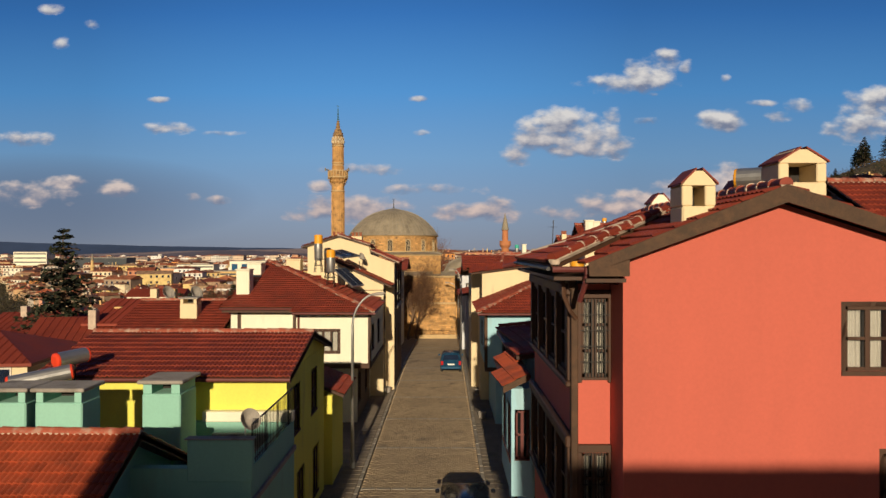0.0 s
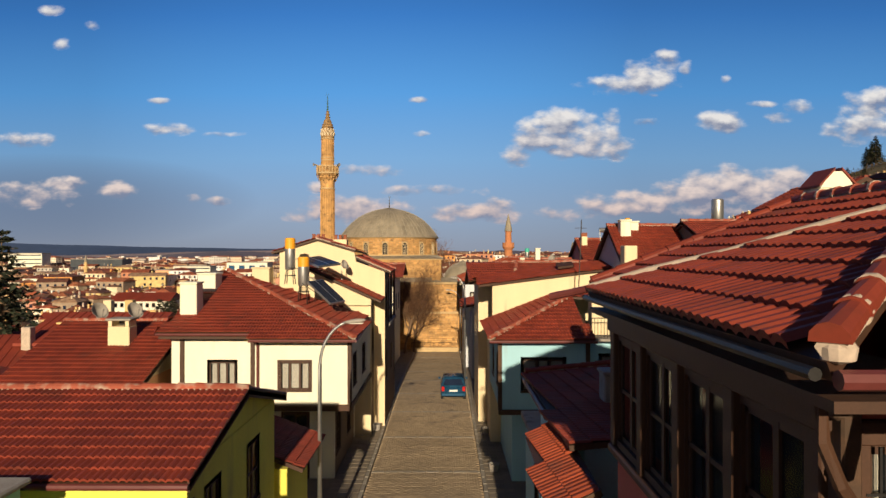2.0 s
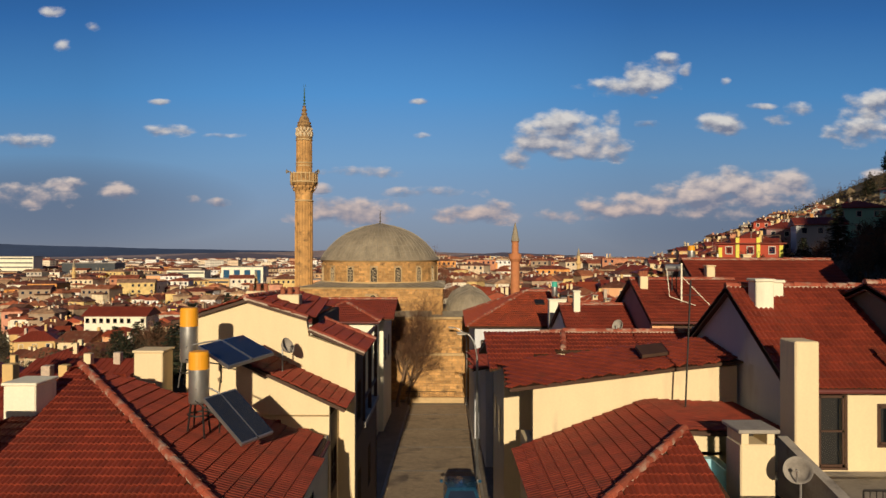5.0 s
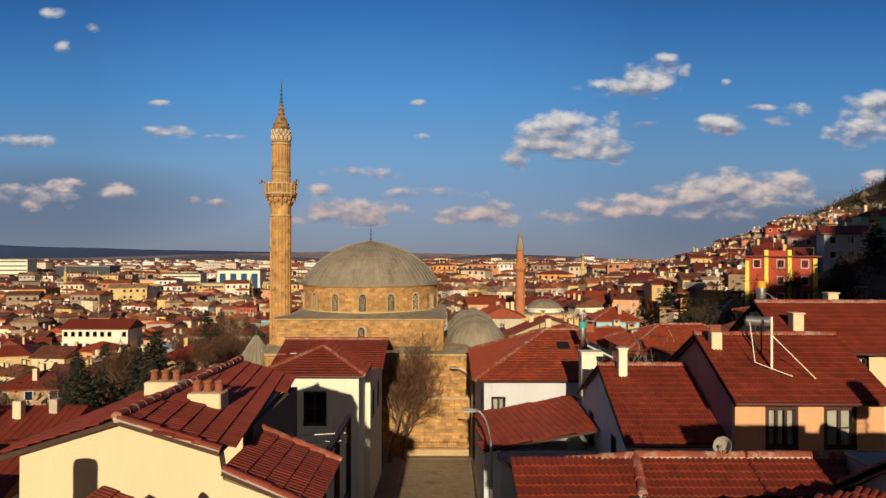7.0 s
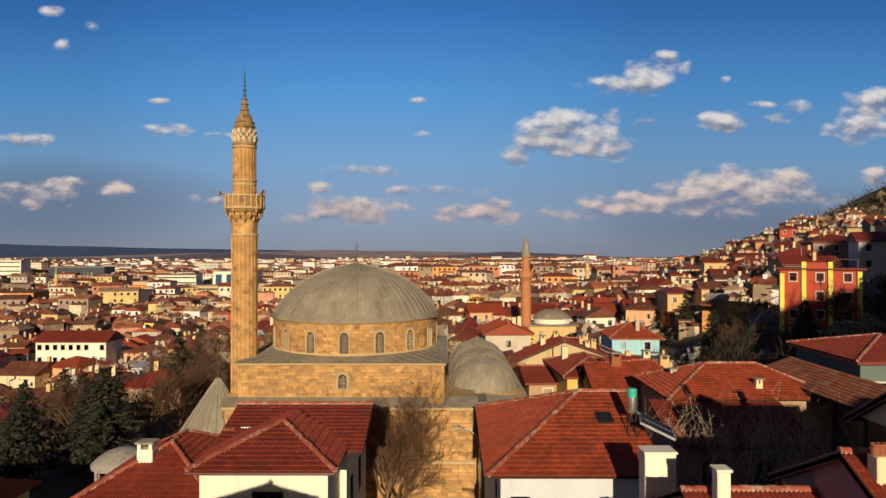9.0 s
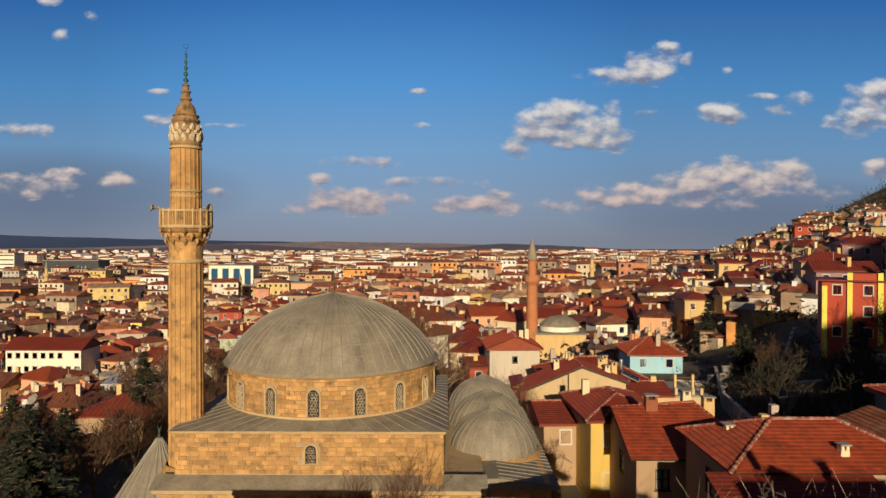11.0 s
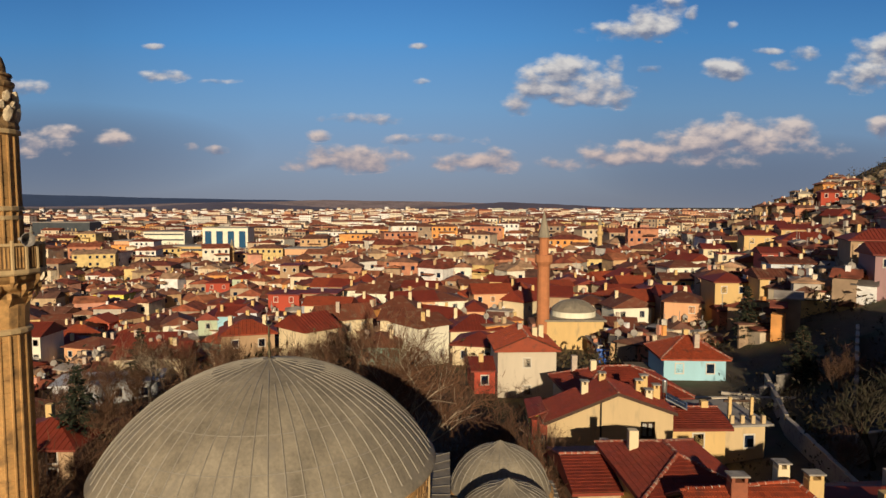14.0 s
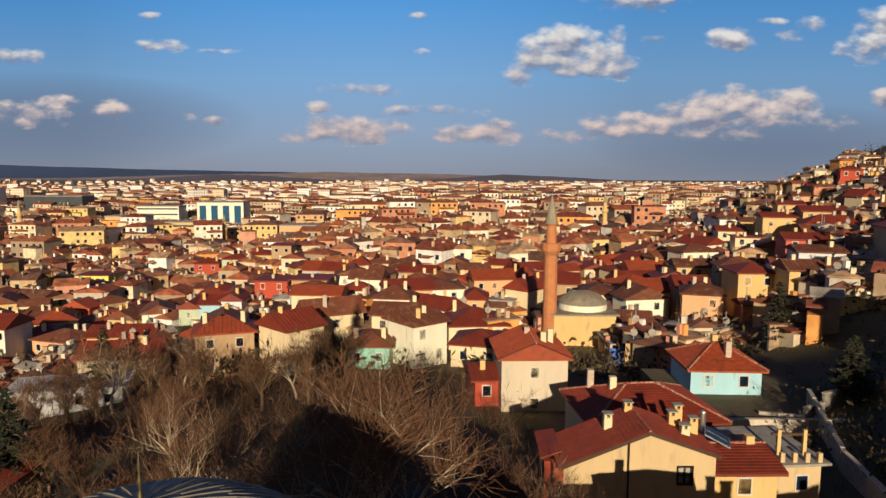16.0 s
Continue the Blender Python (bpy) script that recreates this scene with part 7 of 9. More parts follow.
def roof_solid(x, y, w, d, z, h, rot, kind, over=0.45):
    """Hipped, saddle or flat roof with a real eave."""
    c, s = math.cos(rot), math.sin(rot)
    a, b = w / 2 + over, d / 2 + over

    def P(u, t, k):
        return (x + u * c - t * s, y + u * s + t * c, k)
    base = [P(-a, -b, z), P(a, -b, z), P(a, b, z), P(-a, b, z)]
    low = [P(-a, -b, z - 0.18), P(a, -b, z - 0.18), P(a, b, z - 0.18), P(-a, b, z - 0.18)]
    rim = [(4, 5, 1, 0), (5, 6, 2, 1), (6, 7, 3, 2), (7, 4, 0, 3), (7, 6, 5, 4)]
    if kind == "hip":
        if a >= b:
            top = [P(-a + b, 0, z + h), P(a - b + 0.01, 0, z + h)]
            fs = [(0, 1, 9, 8), (1, 2, 9), (2, 3, 8, 9), (3, 0, 8)]
        else:
            top = [P(0, -b + a, z + h), P(0, b - a + 0.01, z + h)]
            fs = [(0, 1, 8), (1, 2, 9, 8), (2, 3, 9), (3, 0, 8, 9)]
    elif kind == "gx":
        top = [P(-a, 0, z + h), P(a, 0, z + h)]
        fs = [(0, 1, 9, 8), (1, 2, 9), (2, 3, 8, 9), (3, 0, 8)]
    elif kind == "gy":
        top = [P(0, -b, z + h), P(0, b, z + h)]
        fs = [(0, 1, 8), (1, 2, 9, 8), (2, 3, 9), (3, 0, 8, 9)]
    else:
        return base + low, rim + [(0, 1, 2, 3)]
    return base + low + top, rim + fs


WIN_MESH = bpy.data.meshes.new("window")
wv = [(x * a, y, z * a) for a, y in ((0.5, 0.02), (0.5, -0.06), (0.40, -0.06), (0.40, 0.0)) for x, z in ((-1, -1), (1, -1), (1, 1), (-1, 1))]
wf = [(4 * r + k, 4 * r + (k + 1) % 4, 4 * r + 4 + (k + 1) % 4, 4 * r + 4 + k) for r in range(3) for k in range(4)] + [(12, 13, 14, 15)]
WIN_MESH.from_pydata(wv, [], wf)
WIN_FRAME = surface("white_window_frame", (0.62, 0.58, 0.50), 0.15, 4, 30, 0.6, 0.0)
WIN_MESH.materials.append(WIN_FRAME), WIN_MESH.materials.append(PANEL_GLASS)
WIN_MESH.polygons.foreach_set("material_index", [0] * (len(wf) - 1) + [1])


def tile_ribs(x, y, w, d, z, h, rot, kind, over=0.45):
    """Raised tile rolls down the front slope of a roof in the middle distance."""
    c, s = math.cos(rot), math.sin(rot)
    a, b = w / 2 + over, d / 2 + over
    out = []
    n = int(2 * a / 0.5)
    for i in range(1, n):
        u = -a + 2 * a * i / n
        if kind == "hip" and a >= b:
            t1 = max(-b + 0.05, -b + b * min(1, (a - abs(u)) / b))
        elif kind in ("hip", "gy"):
            continue
        else:
            t1 = 0.0
        t0 = -b
        k = (t1 + b) / b
        out.append(tube([(x + u * c - t0 * s, y + u * s + t0 * c, z + 0.01), (x + u * c - t1 * s, y + u * s + t1 * c, z + 0.01 + h * k)], 0.055, 4, False))
    return out


PLASTERS = [CREAM, WHITE, PEACH, CREAM, GREY, PINK, TURQ, PALE, BLUE, WHITE]
WARM_YELLOW = plaster("warm_yellow_plaster", (0.70, 0.48, 0.12))
TAN = plaster("tan_render", (0.60, 0.45, 0.25))
PALE_CREAM = plaster("aged_pale_render", (0.60, 0.52, 0.40))
OCHRE = plaster("ochre_plaster", (0.68, 0.47, 0.20))
BROWN = plaster("brown_render", (0.46, 0.31, 0.18))
MIDWALLS = [CREAM, OCHRE, BROWN, CREAM, WHITE, GREY, BROWN, WHITE, OCHRE, CREAM, PEACH, PEACH]
WALLWORD = {"cream_plaster": "cream", "white_plaster": "white", "peach_plaster": "peach", "yellow_plaster": "yellow", "grey_render": "grey", "salmon_plaster": "salmon", "turquoise_plaster": "turquoise", "pale_bluish_plaster": "pale", "light_blue_plaster": "light blue", "ochre_plaster": "ochre", "warm_yellow_plaster": "warm yellow", "tan_render": "tan", "aged_pale_render": "pale", "grey_green_render": "dark green", "red_plaster": "red", "mauve_render": "mauve", "brown_render": "brown", "pale_green_plaster": "pale green", "red_plaster": "red"}
TAKEN = []


def tiled_roof(e, x, y, w, d, z, h, rot, kind, mat):
    """Real tiles and ridge caps on a hipped or gabled roof."""
    v, f = roof_solid(x, y, w, d, z + 0.04, h, rot, kind)
    slopes = f[5:] if kind == "hip" else [f[5], f[7]] if kind == "gx" else [f[6], f[8]]
    for q in slopes:
        roof_plane(e, [v[i] for i in q], mat)
    wide = w >= d
    lines = [(8, 9)]
    if kind == "hip":
        lines += [(0, 8), (3, 8), (1, 9), (2, 9)] if wide else [(0, 8), (1, 8), (2, 9), (3, 9)]
    for a, b in lines:
        if (Vector(v[a]) - Vector(v[b])).length > 0.6:
            ridge_caps("ridge_tiles", Vector(v[a]) + Vector((0, 0, 0.05)), Vector(v[b]) + Vector((0, 0, 0.05)), e, RIDGE, joints=True)


def town_house(x, y, w, d, h, rot, wall, kind="hip", rise=1.5, roof=None, floors=2, z=None, chim=1, cols=None, ribs=True, tiles=False):
    """A house in the middle distance, with walls, eaves, windows and chimneys."""
    z0 = gz(x, y) if z is None else z
    word = WALLWORD.get(wall.name, "plastered")
    shape = {"hip": "hipped", "gx": "gabled", "gy": "gabled", "flat": "flat"}[kind]
    e = thing("house", (x, y, z0), "%s %s-storey house with a %s red roof" % (word, {1: "one", 2: "two", 3: "three", 4: "four", 5: "five"}[floors], shape), "house", "town houses")
    part("wall", wall_box(x, y, w, d, min(z0 - 1.5, gz(x, y) - 2.0), z0 + h, rot), wall, e)
    c, s = math.cos(rot), math.sin(rot)
    if kind == "gy":
        tri = [(-w / 2, -d / 2), (w / 2, -d / 2)]
        p = [(x + a * c - b * s, y + a * s + b * c, z0 + h) for a, b in tri] + [(x - (-d / 2) * s, y + (-d / 2) * c, z0 + h + rise * 0.95)]
        part("gable", prism(p, (-s, c, 0), 0.2), wall, e)
    r = part("roof", roof_solid(x, y, w, d, z0 + h + 0.1, rise, rot, kind), roof or TILE, e)
    if tiles:
        tiled_roof(e, x, y, w, d, z0 + h + 0.1, rise, rot, kind, roof or TILE)
    elif ribs and kind != "flat":
        rb = tile_ribs(x, y, w, d, z0 + h + 0.1, rise, rot, kind)
        if rb:
            part("tile_rolls", merge(rb), roof or TILE, r)["kind"] = "stuff"
    n = cols or max(1, int(w / 2.6))
    inv = ORIGIN[e].inverted()
    for k in range(floors):
        for i in range(n):
            if (i * 7 + k * 3 + int(x * 3)) % 9 == 0:
                continue
            u = -w / 2 + w * (i + 0.5) / n
            zz = z0 + h * (k + 0.56) / floors
            ob = new("window", WIN_MESH)
            ob.parent, ob.matrix_parent_inverse = e, inv
            ob.matrix_basis = Matrix.Translation((x + u * c + (d / 2) * s, y + u * s - (d / 2) * c, zz)) @ Matrix.Rotation(rot, 4, "Z") @ Matrix.Diagonal((1.0, 1, 1.25, 1))
    for i in range(chim):
        u, t = rng.uniform(-0.35, 0.35) * w, rng.uniform(-0.3, 0.35) * d
        px, py = x + u * c - t * s, y + u * s + t * c
        part("chimney", box(px - 0.28, px + 0.28, py - 0.28, py + 0.28, z0 + h, z0 + h + rise + 0.7, 0.03), rng.choice([CREAM, MORTAR, OCHRE]), e)
    TAKEN.append((x, y, max(w, d) / 2 + 1.0))
    return e


METAL_SHEET = surface("pale_sheet_roof", (0.62, 0.62, 0.60), 0.2, 0.6, 8, 0.5, 0.1)
RED = plaster("red_plaster", (0.46, 0.075, 0.04))
# houses that can be told apart
e = thing("house", (12.3, 116, -1.6), "cream house with coloured bays and an uneven tiled gable", "house", "town houses")
body(e, 7.6, 17.1, 114.0, 118.6, -3.6, 3.3, TAN, [("-y", 15.2, 2.2, 0.9, 1.1), ("-x", 116.2, 1.0, 0.9, 1.3)])
wall_poly("gable_wall", [(7.6, 114.0, 3.3), (17.1, 114.0, 3.3), (17.1, 114.0, 4.05), (12.9, 114.0, 5.45), (7.6, 114.0, 3.35)], (0, 1, 0), 0.25, TAN, e)
gable_y(e, 7.6, 17.1, 114.0, 118.6, 3.4, 5.6, over=0.3, side=0.12, xm=12.9, right_eave=4.15)
for y0, y1, m in ((115.4, 116.4, RED), (116.42, 117.4, YELLOW), (117.42, 118.5, RED)):
    part("bay", box(6.6, 7.58, y0, y1, -0.4 if m is RED else 0.2, 3.0, 0.02), m, e)
    part("bay_window", box(6.56, 6.62, y0 + 0.2, y1 - 0.2, 1.0, 2.3), PANEL_GLASS, e)
part("bay", box(7.0, 7.58, 113.9, 115.38, -0.4, 3.2, 0.02), RED, e)
part("bay_window", box(7.1, 7.48, 113.85, 113.92, 1.0, 2.4), PANEL_GLASS, e)
part("bay_roof", prism([(6.35, 115.3, 3.3), (7.7, 115.3, 3.78), (7.7, 118.7, 3.95), (6.35, 118.7, 3.7)], (0, 0, -1), 0.1), TILE, e)
part("roof_pipe", tube([(11.6, 113.85, -1.0), (11.6, 113.85, 4.9)], 0.06, 6), DARK_METAL, e)
for x, y, h in ((10.9, 116.6, 5.7), (12.6, 118.0, 6.0), (15.4, 117.3, 5.6), (16.0, 118.0, 5.8), (16.7, 117.0, 5.3), (15.8, 116.0, 5.2)):
    chimney((x, y, h - 0.9), 0.55, 0.5, 0.75, rng.choice([CREAM, OCHRE]), "small rendered chimney on a tiled roof", "flat")
heater((17.6, 117.6, 4.6), 1.0, 0.2, METAL, "steel solar heater beside chimneys", ((18.4, 117.0, 4.1), (1.5, -0.6, -0.7), (0.3, 0.8, 0)), 3.4)
town_house(19.3, 117.4, 4.2, 5.2, 4.2, 0.02, OCHRE, "gx", 0.7, floors=2, z=-1.6, chim=1, tiles=True)
town_house(16.6, 128.3, 10.5, 8.0, 4.3, 0.1, CREAM, "hip", 1.9, z=-2.3, chim=2, tiles=True)
e = town_house(22.9, 120.4, 5.4, 6.0, 3.2, 0.1, TAN, "flat", 0.15, floors=1, z=-1.2, chim=0, roof=CONCRETE)
for k in range(7):
    part("parapet_pier", box(20.4 + 0.85 * k, 20.7 + 0.85 * k, 117.4, 117.7, 2.0, 2.75, 0.02), TAN, e)
for x in (23.4, 25.2):
    part("pergola_post", box(x - 0.12, x + 0.12, 118.6, 118.84, 2.1, 3.9), OCHRE, e)
part("pergola_beam", box(22.9, 25.5, 118.62, 118.82, 3.5, 3.66), WOOD_WORN, e)
town_house(12.7, 101.9, 5.4, 7.4, 5.9, 0.06, WARM_YELLOW, "hip", 1.15, z=-1.2, chim=1, cols=2, tiles=True)
town_house(9.0, 105.0, 3.4, 6.0, 4.6, 0.06, BROWN, "gx", 0.9, z=-1.2, chim=1, tiles=True)
e = thing("house", (15, 95.5, -1), "brown rendered house with a worn orange-red roof", "house", "town houses")
body(e, 11.6, 18.6, 91.6, 99.0, -3, 4.3, BROWN, [("-y", 13.2, 2.2, 0.9, 1.3), ("-y", 15.6, 2.2, 0.9, 1.3), ("-x", 95.0, 2.2, 0.9, 1.3)])
wall_poly("gable_wall", [(11.6, 91.6, 4.3), (11.6, 99.0, 4.3), (11.6, 95.9, 6.0)], (1, 0, 0), 0.25, BROWN, e)
LA, LB, LC = (11.1, 95.9, 6.15), (16.8, 96.3, 6.45), (19.2, 91.1, 4.25)
roof_plane(e, [(11.1, 91.1, 4.25), LC, LB, LA], TILE_ORANGE, single=70, near=(15, 93))
roof_plane(e, [LC, (19.2, 99.5, 4.25), LB], TILE_ORANGE)
roof_plane(e, [(19.2, 99.5, 4.25), (11.1, 99.5, 4.25), LA, LB], TILE_ORANGE)
for a, b in ((LA, LB), (LC, LB), ((19.2, 99.5, 4.25), LB)):
    ridge_caps("hip_tiles", Vector(a) + Vector((0, 0, 0.06)), Vector(b) + Vector((0, 0, 0.06)), e, TILE_ORANGE, joints=True)
for x, y, z, w, m, tag in ((13.7, 95.6, 6.0, 0.8, CLAYPOT, "broad brick chimney on a worn roof"), (18.0, 96.8, 5.6, 0.75, OCHRE, "ochre chimney with a slab cap"), (16.7, 97.4, 5.9, 0.6, CREAM, "cream chimney behind a ridge")):
    chimney((x, y, z), w, 0.6, 0.85, m, tag, "flat")
e = thing("house", (19.5, 87.6, -0.4), "house with a hipped orange-red roof and lean-to", "house", "town houses")
body(e, 14.4, 24.6, 84.2, 91.0, -2.5, 5.95, BROWN, [("-x", 87.5, 3.6, 0.9, 1.3)])
tiled_roof(e, 19.5, 87.6, 10.2, 6.8, 5.98, 1.62, 0.0, "hip", TILE_ORANGE)
body(e, 13.2, 20.6, 79.9, 84.18, -2.5, 4.3, MAUVE, [("-y", 15.2, 2.0, 1.0, 1.3, dict(curtain=False)), ("-y", 18.2, 2.0, 1.0, 1.3, dict(curtain=False))])
roof_plane(e, [(12.8, 79.4, 4.4), (21.0, 79.4, 4.4), (21.0, 84.1, 5.92), (12.8, 84.1, 5.92)], TILE, single=70, near=(15, 80))
gutter((12.8, 79.35, 4.3), (21.0, 79.35, 4.3), e)
for x, y, z in ((15.9, 88.6, 6.2), (20.2, 85.0, 6.2)):
    chimney((x, y, z), 0.45, 0.45, 0.6, CREAM, "small cream chimney with a slab cap", "flat")
e = thing("shed", (24.4, 83, 0), "long open shed with a weathered red roof", "shed", "town houses")
wall_face(e, "+x", 25.5, 75.5, 91.0, -1, 7.3, BROWN)
for k in range(6):
    part("post", box(23.2, 23.36, 75.8 + 3.0 * k, 75.96 + 3.0 * k, -1.0, 6.5), WOOD_WORN, e)
roof_plane(e, [(22.9, 91.3, 6.5), (22.9, 75.2, 6.5), (25.6, 75.2, 7.5), (25.6, 91.3, 7.5)], TILE_BROWN)
town_house(30.4, 88.0, 8.2, 7.7, 8.3, 0.0, DGREEN, "hip", 1.15, z=0.0, chim=1, cols=3, tiles=True)
town_house(26.9, 138.3, 6.6, 6.2, 2.3, -0.04, BLUE, "hip", 1.8, z=0.75, chim=2, roof=TILE_ORANGE, tiles=True, floors=1)
e = thing("garden_terrace", (28, 134, 0), "shaded garden terrace of dark grass behind a stone wall", "garden", "")
part("soil", box(21.2, 36.0, 128.6, 143.5, -5.0, 0.72), EARTH, e)
part("retaining_wall", box(21.0, 36.2, 128.1, 128.58, -5.0, 1.0, 0.03), PALE_CREAM, e)
town_house(8.9, 141.6, 6.6, 7.2, 6.3, 0.04, PALE_CREAM, "gy", 1.6, z=-3.0, chim=3, cols=1, roof=TILE_ORANGE, tiles=True)
town_house(4.1, 142.6, 2.4, 6.0, 5.0, 0.1, RED, "gx", 0.9, z=-4.4, chim=1, cols=1)
cr, cx0, cy0 = -0.45, 47.3, 126.0
e = town_house(cx0, cy0, 8.8, 6.4, 6.9, cr, RED, "flat", 0.2, floors=3, z=6.3, chim=0, cols=3)


def on_front(u, out, w, d, z0, z1):
    c, s = math.cos(cr), math.sin(cr)
    return wall_box(cx0 + u * c + (3.2 + out) * s, cy0 + u * s - (3.2 + out) * c, w, d, z0, z1, cr)


for u, top in ((-4.15, 12.6), (-1.75, 14.1), (1.1, 14.1), (4.15, 12.9)):
    part("yellow_pilaster", on_front(u, 0.06, 0.5, 0.3, 4.0, top), YELLOW, e)
part("stair_tower", on_front(-0.33, -1.6, 2.7, 3.2, 13.2, 14.0), RED, e)
part("roof_pergola", on_front(2.8, -1.4, 2.6, 2.4, 14.35, 14.45), WOOD, e)
for u in (1.6, 4.0):
    part("pergola_post", on_front(u, -0.3, 0.14, 0.14, 13.3, 14.35), WOOD, e)
town_house(4.5, 170, 8.5, 8, 5.0, 0.1, CREAM, "hip", 1.9, z=-5, chim=1)
school = town_house(-75.6, 178, 14.2, 6.8, 7.6, 0.0, WHITE, "gx", 1.8, floors=3, z=-10.5, chim=0, cols=9)
town_house(-23.6, 174, 13, 6.5, 4.4, -0.03, GREY, "gx", 1.7, z=-6.2, chim=1, roof=TILE_BROWN)
town_house(-105, 272, 9.5, 8, 6.6, 0.0, YELLOW, "flat", 0.2, chim=1)
for x, wall, fl in ((-72.5, RED, 3), (-64, GREEN, 3), (-56.5, OCHRE, 3)):
    town_house(x, 276, 7.6, 7, 8.4, 0.02, wall, "hip", 1.3, floors=fl, chim=1)
town_house(-49.3, 275, 6, 7, 10, 0, BROWN, "flat", 0.2, floors=3, chim=0)
town_house(-33.5, 204, 6.6, 6.5, 7.4, -0.08, RED, "flat", 0.2, floors=3, chim=1)
town_house(-26.3, 205, 7, 7, 6.6, -0.05, BROWN, "flat", 0.2, floors=2, chim=1, cols=1)
town_house(-16.5, 199, 4.8, 5, 4.5, 0.2, WHITE, "hip", 1.5, chim=1)
for x, wall, kind in ((-47, GREEN, "gy"), (-43.2, BLUE, "gx"), (-39.2, PALE, "gy")):
    town_house(x, 196, 3.7, 6, 5.6, 0.06, wall, kind, 1.3, chim=1)
town_house(-52, 180, 10, 6.5, 4.6, 0.12, OCHRE, "gx", 1.3, chim=2)
town_house(-41.5, 158, 9.5, 6, 4.2, 0.15, CREAM, "gx", 1.6, chim=2)
town_house(-43.5, 149, 12, 5.5, 3.0, 0.25, GREY, "flat", 0.15, floors=1, chim=0, roof=METAL_SHEET)
for x, y, w, d, h, r, wall, kind, rise in ((79.5, 214, 8.5, 7, 4.6, -0.25, OCHRE, "gx", 1.0), (71.5, 217, 6.5, 6, 6.0, -0.2, OCHRE, "gx", 0.9), (63.5, 213, 5.2, 5, 4.4, -0.2, CREAM, "flat", 0.2),
                                     (75.5, 203.5, 10.5, 6.5, 3.2, -0.2, BROWN, "hip", 1.7), (66, 227, 6, 6, 4.6, -0.2, CREAM, "gx", 1.0), (74, 233, 6, 6, 4.0, -0.3, OCHRE, "gx", 0.8), (58, 226, 5.5, 6, 4.0, -0.1, PALE, "gx", 0.9),
                                     (114, 262, 5.6, 5.5, 4.4, -0.3, RED, "hip", 1.2), (121, 264, 5.5, 5, 3.0, -0.3, CREAM, "gx", 0.9), (103, 257, 6, 5, 3.0, -0.25, BROWN, "gx", 1.0), (96, 252, 6, 5, 3.0, -0.25, PEACH, "gx", 1.0), (88, 244, 6, 6, 3.4, -0.25, OCHRE, "gx", 0.9),
                                     (91, 198, 6, 5.5, 4.2, -0.35, BROWN, "gy", 1.5), (99, 192, 6, 6, 4.2, -0.3, DGREEN, "gx", 1.0), (86, 188, 8, 6, 3.6, -0.25, CREAM, "gx", 1.3), (64, 190, 9, 6, 4.2, -0.2, PINK, "gx", 1.0), (58, 176, 7.5, 6, 4.4, -0.2, PALE, "gx", 0.8),
                                     (66, 166, 9, 7, 5.2, -0.3, BROWN, "hip", 1.6), (76, 172, 8, 7, 5.4, -0.3, MAUVE, "hip", 1.5), (82, 156, 9, 7, 5.4, -0.35, TURQ, "hip", 1.5), (70, 148, 8, 7, 5.0, -0.35, GREY, "gx", 1.4), (60, 152, 8, 6, 4.8, -0.25, MAUVE, "gx", 1.4), (51, 166, 7, 6, 4.4, -0.15, OCHRE, "gx", 1.2),
                                     (50, 186, 7, 6, 4.2, -0.2, BROWN, "hip", 1.4), (48, 200, 8, 6, 4.4, -0.1, OCHRE, "gx", 1.2), (93, 150, 9, 7, 5.0, -0.4, BLUE, "hip", 1.5), (101, 162, 8, 7, 4.6, -0.35, CREAM, "gx", 1.3), (90, 172, 8, 6, 4.2, -0.3, BROWN, "gx", 1.3), (110, 180, 8, 7, 4.2, -0.3, OCHRE, "hip", 1.4)):
    town_house(x, y, w, d, h, r, wall, kind, rise, chim=2, roof=rng.choice([TILE, TILE_BROWN, TILE]))
for x, y, w, d, h, r, wall, kind in ((-34, 62, 9, 8, 4.2, 0.1, CREAM, "gx"), (-40, 74, 8, 8, 4.6, 0.2, OCHRE, "hip"), (-29, 78, 8, 7, 3.6, 0.0, CREAM, "gx"), (-46, 88, 9, 8, 4.2, 0.3, OCHRE, "gy"), (-24, 66, 7, 7, 3.4, 0.05, GREY, "gx"), (-52, 66, 9, 9, 5.0, 0.15, CREAM, "hip"), (-38, 48, 9, 8, 4.0, -0.05, OCHRE, "gx"), (-28, 44, 8, 7, 3.6, 0.1, CREAM, "hip"), (-22, 55, 7, 8, 4.2, 0.0, CREAM, "gx"), (-60, 100, 10, 8, 5.5, 0.1, OCHRE, "hip"), (-50, 114, 8, 7, 3.4, 0.2, BROWN, "hip"), (-34, 121, 7, 7, 3.0, 0, BROWN, "hip"), (-26, 52, 6, 6, 3.4, 0.2, GREY, "gx"), (24, 100, 8, 7, 4, 0.1, BROWN, "hip"), (33, 74, 9, 8, 5, 0, CREAM, "gx")):
    town_house(x, y, w, d, h, r, wall, kind, 1.5, chim=2)
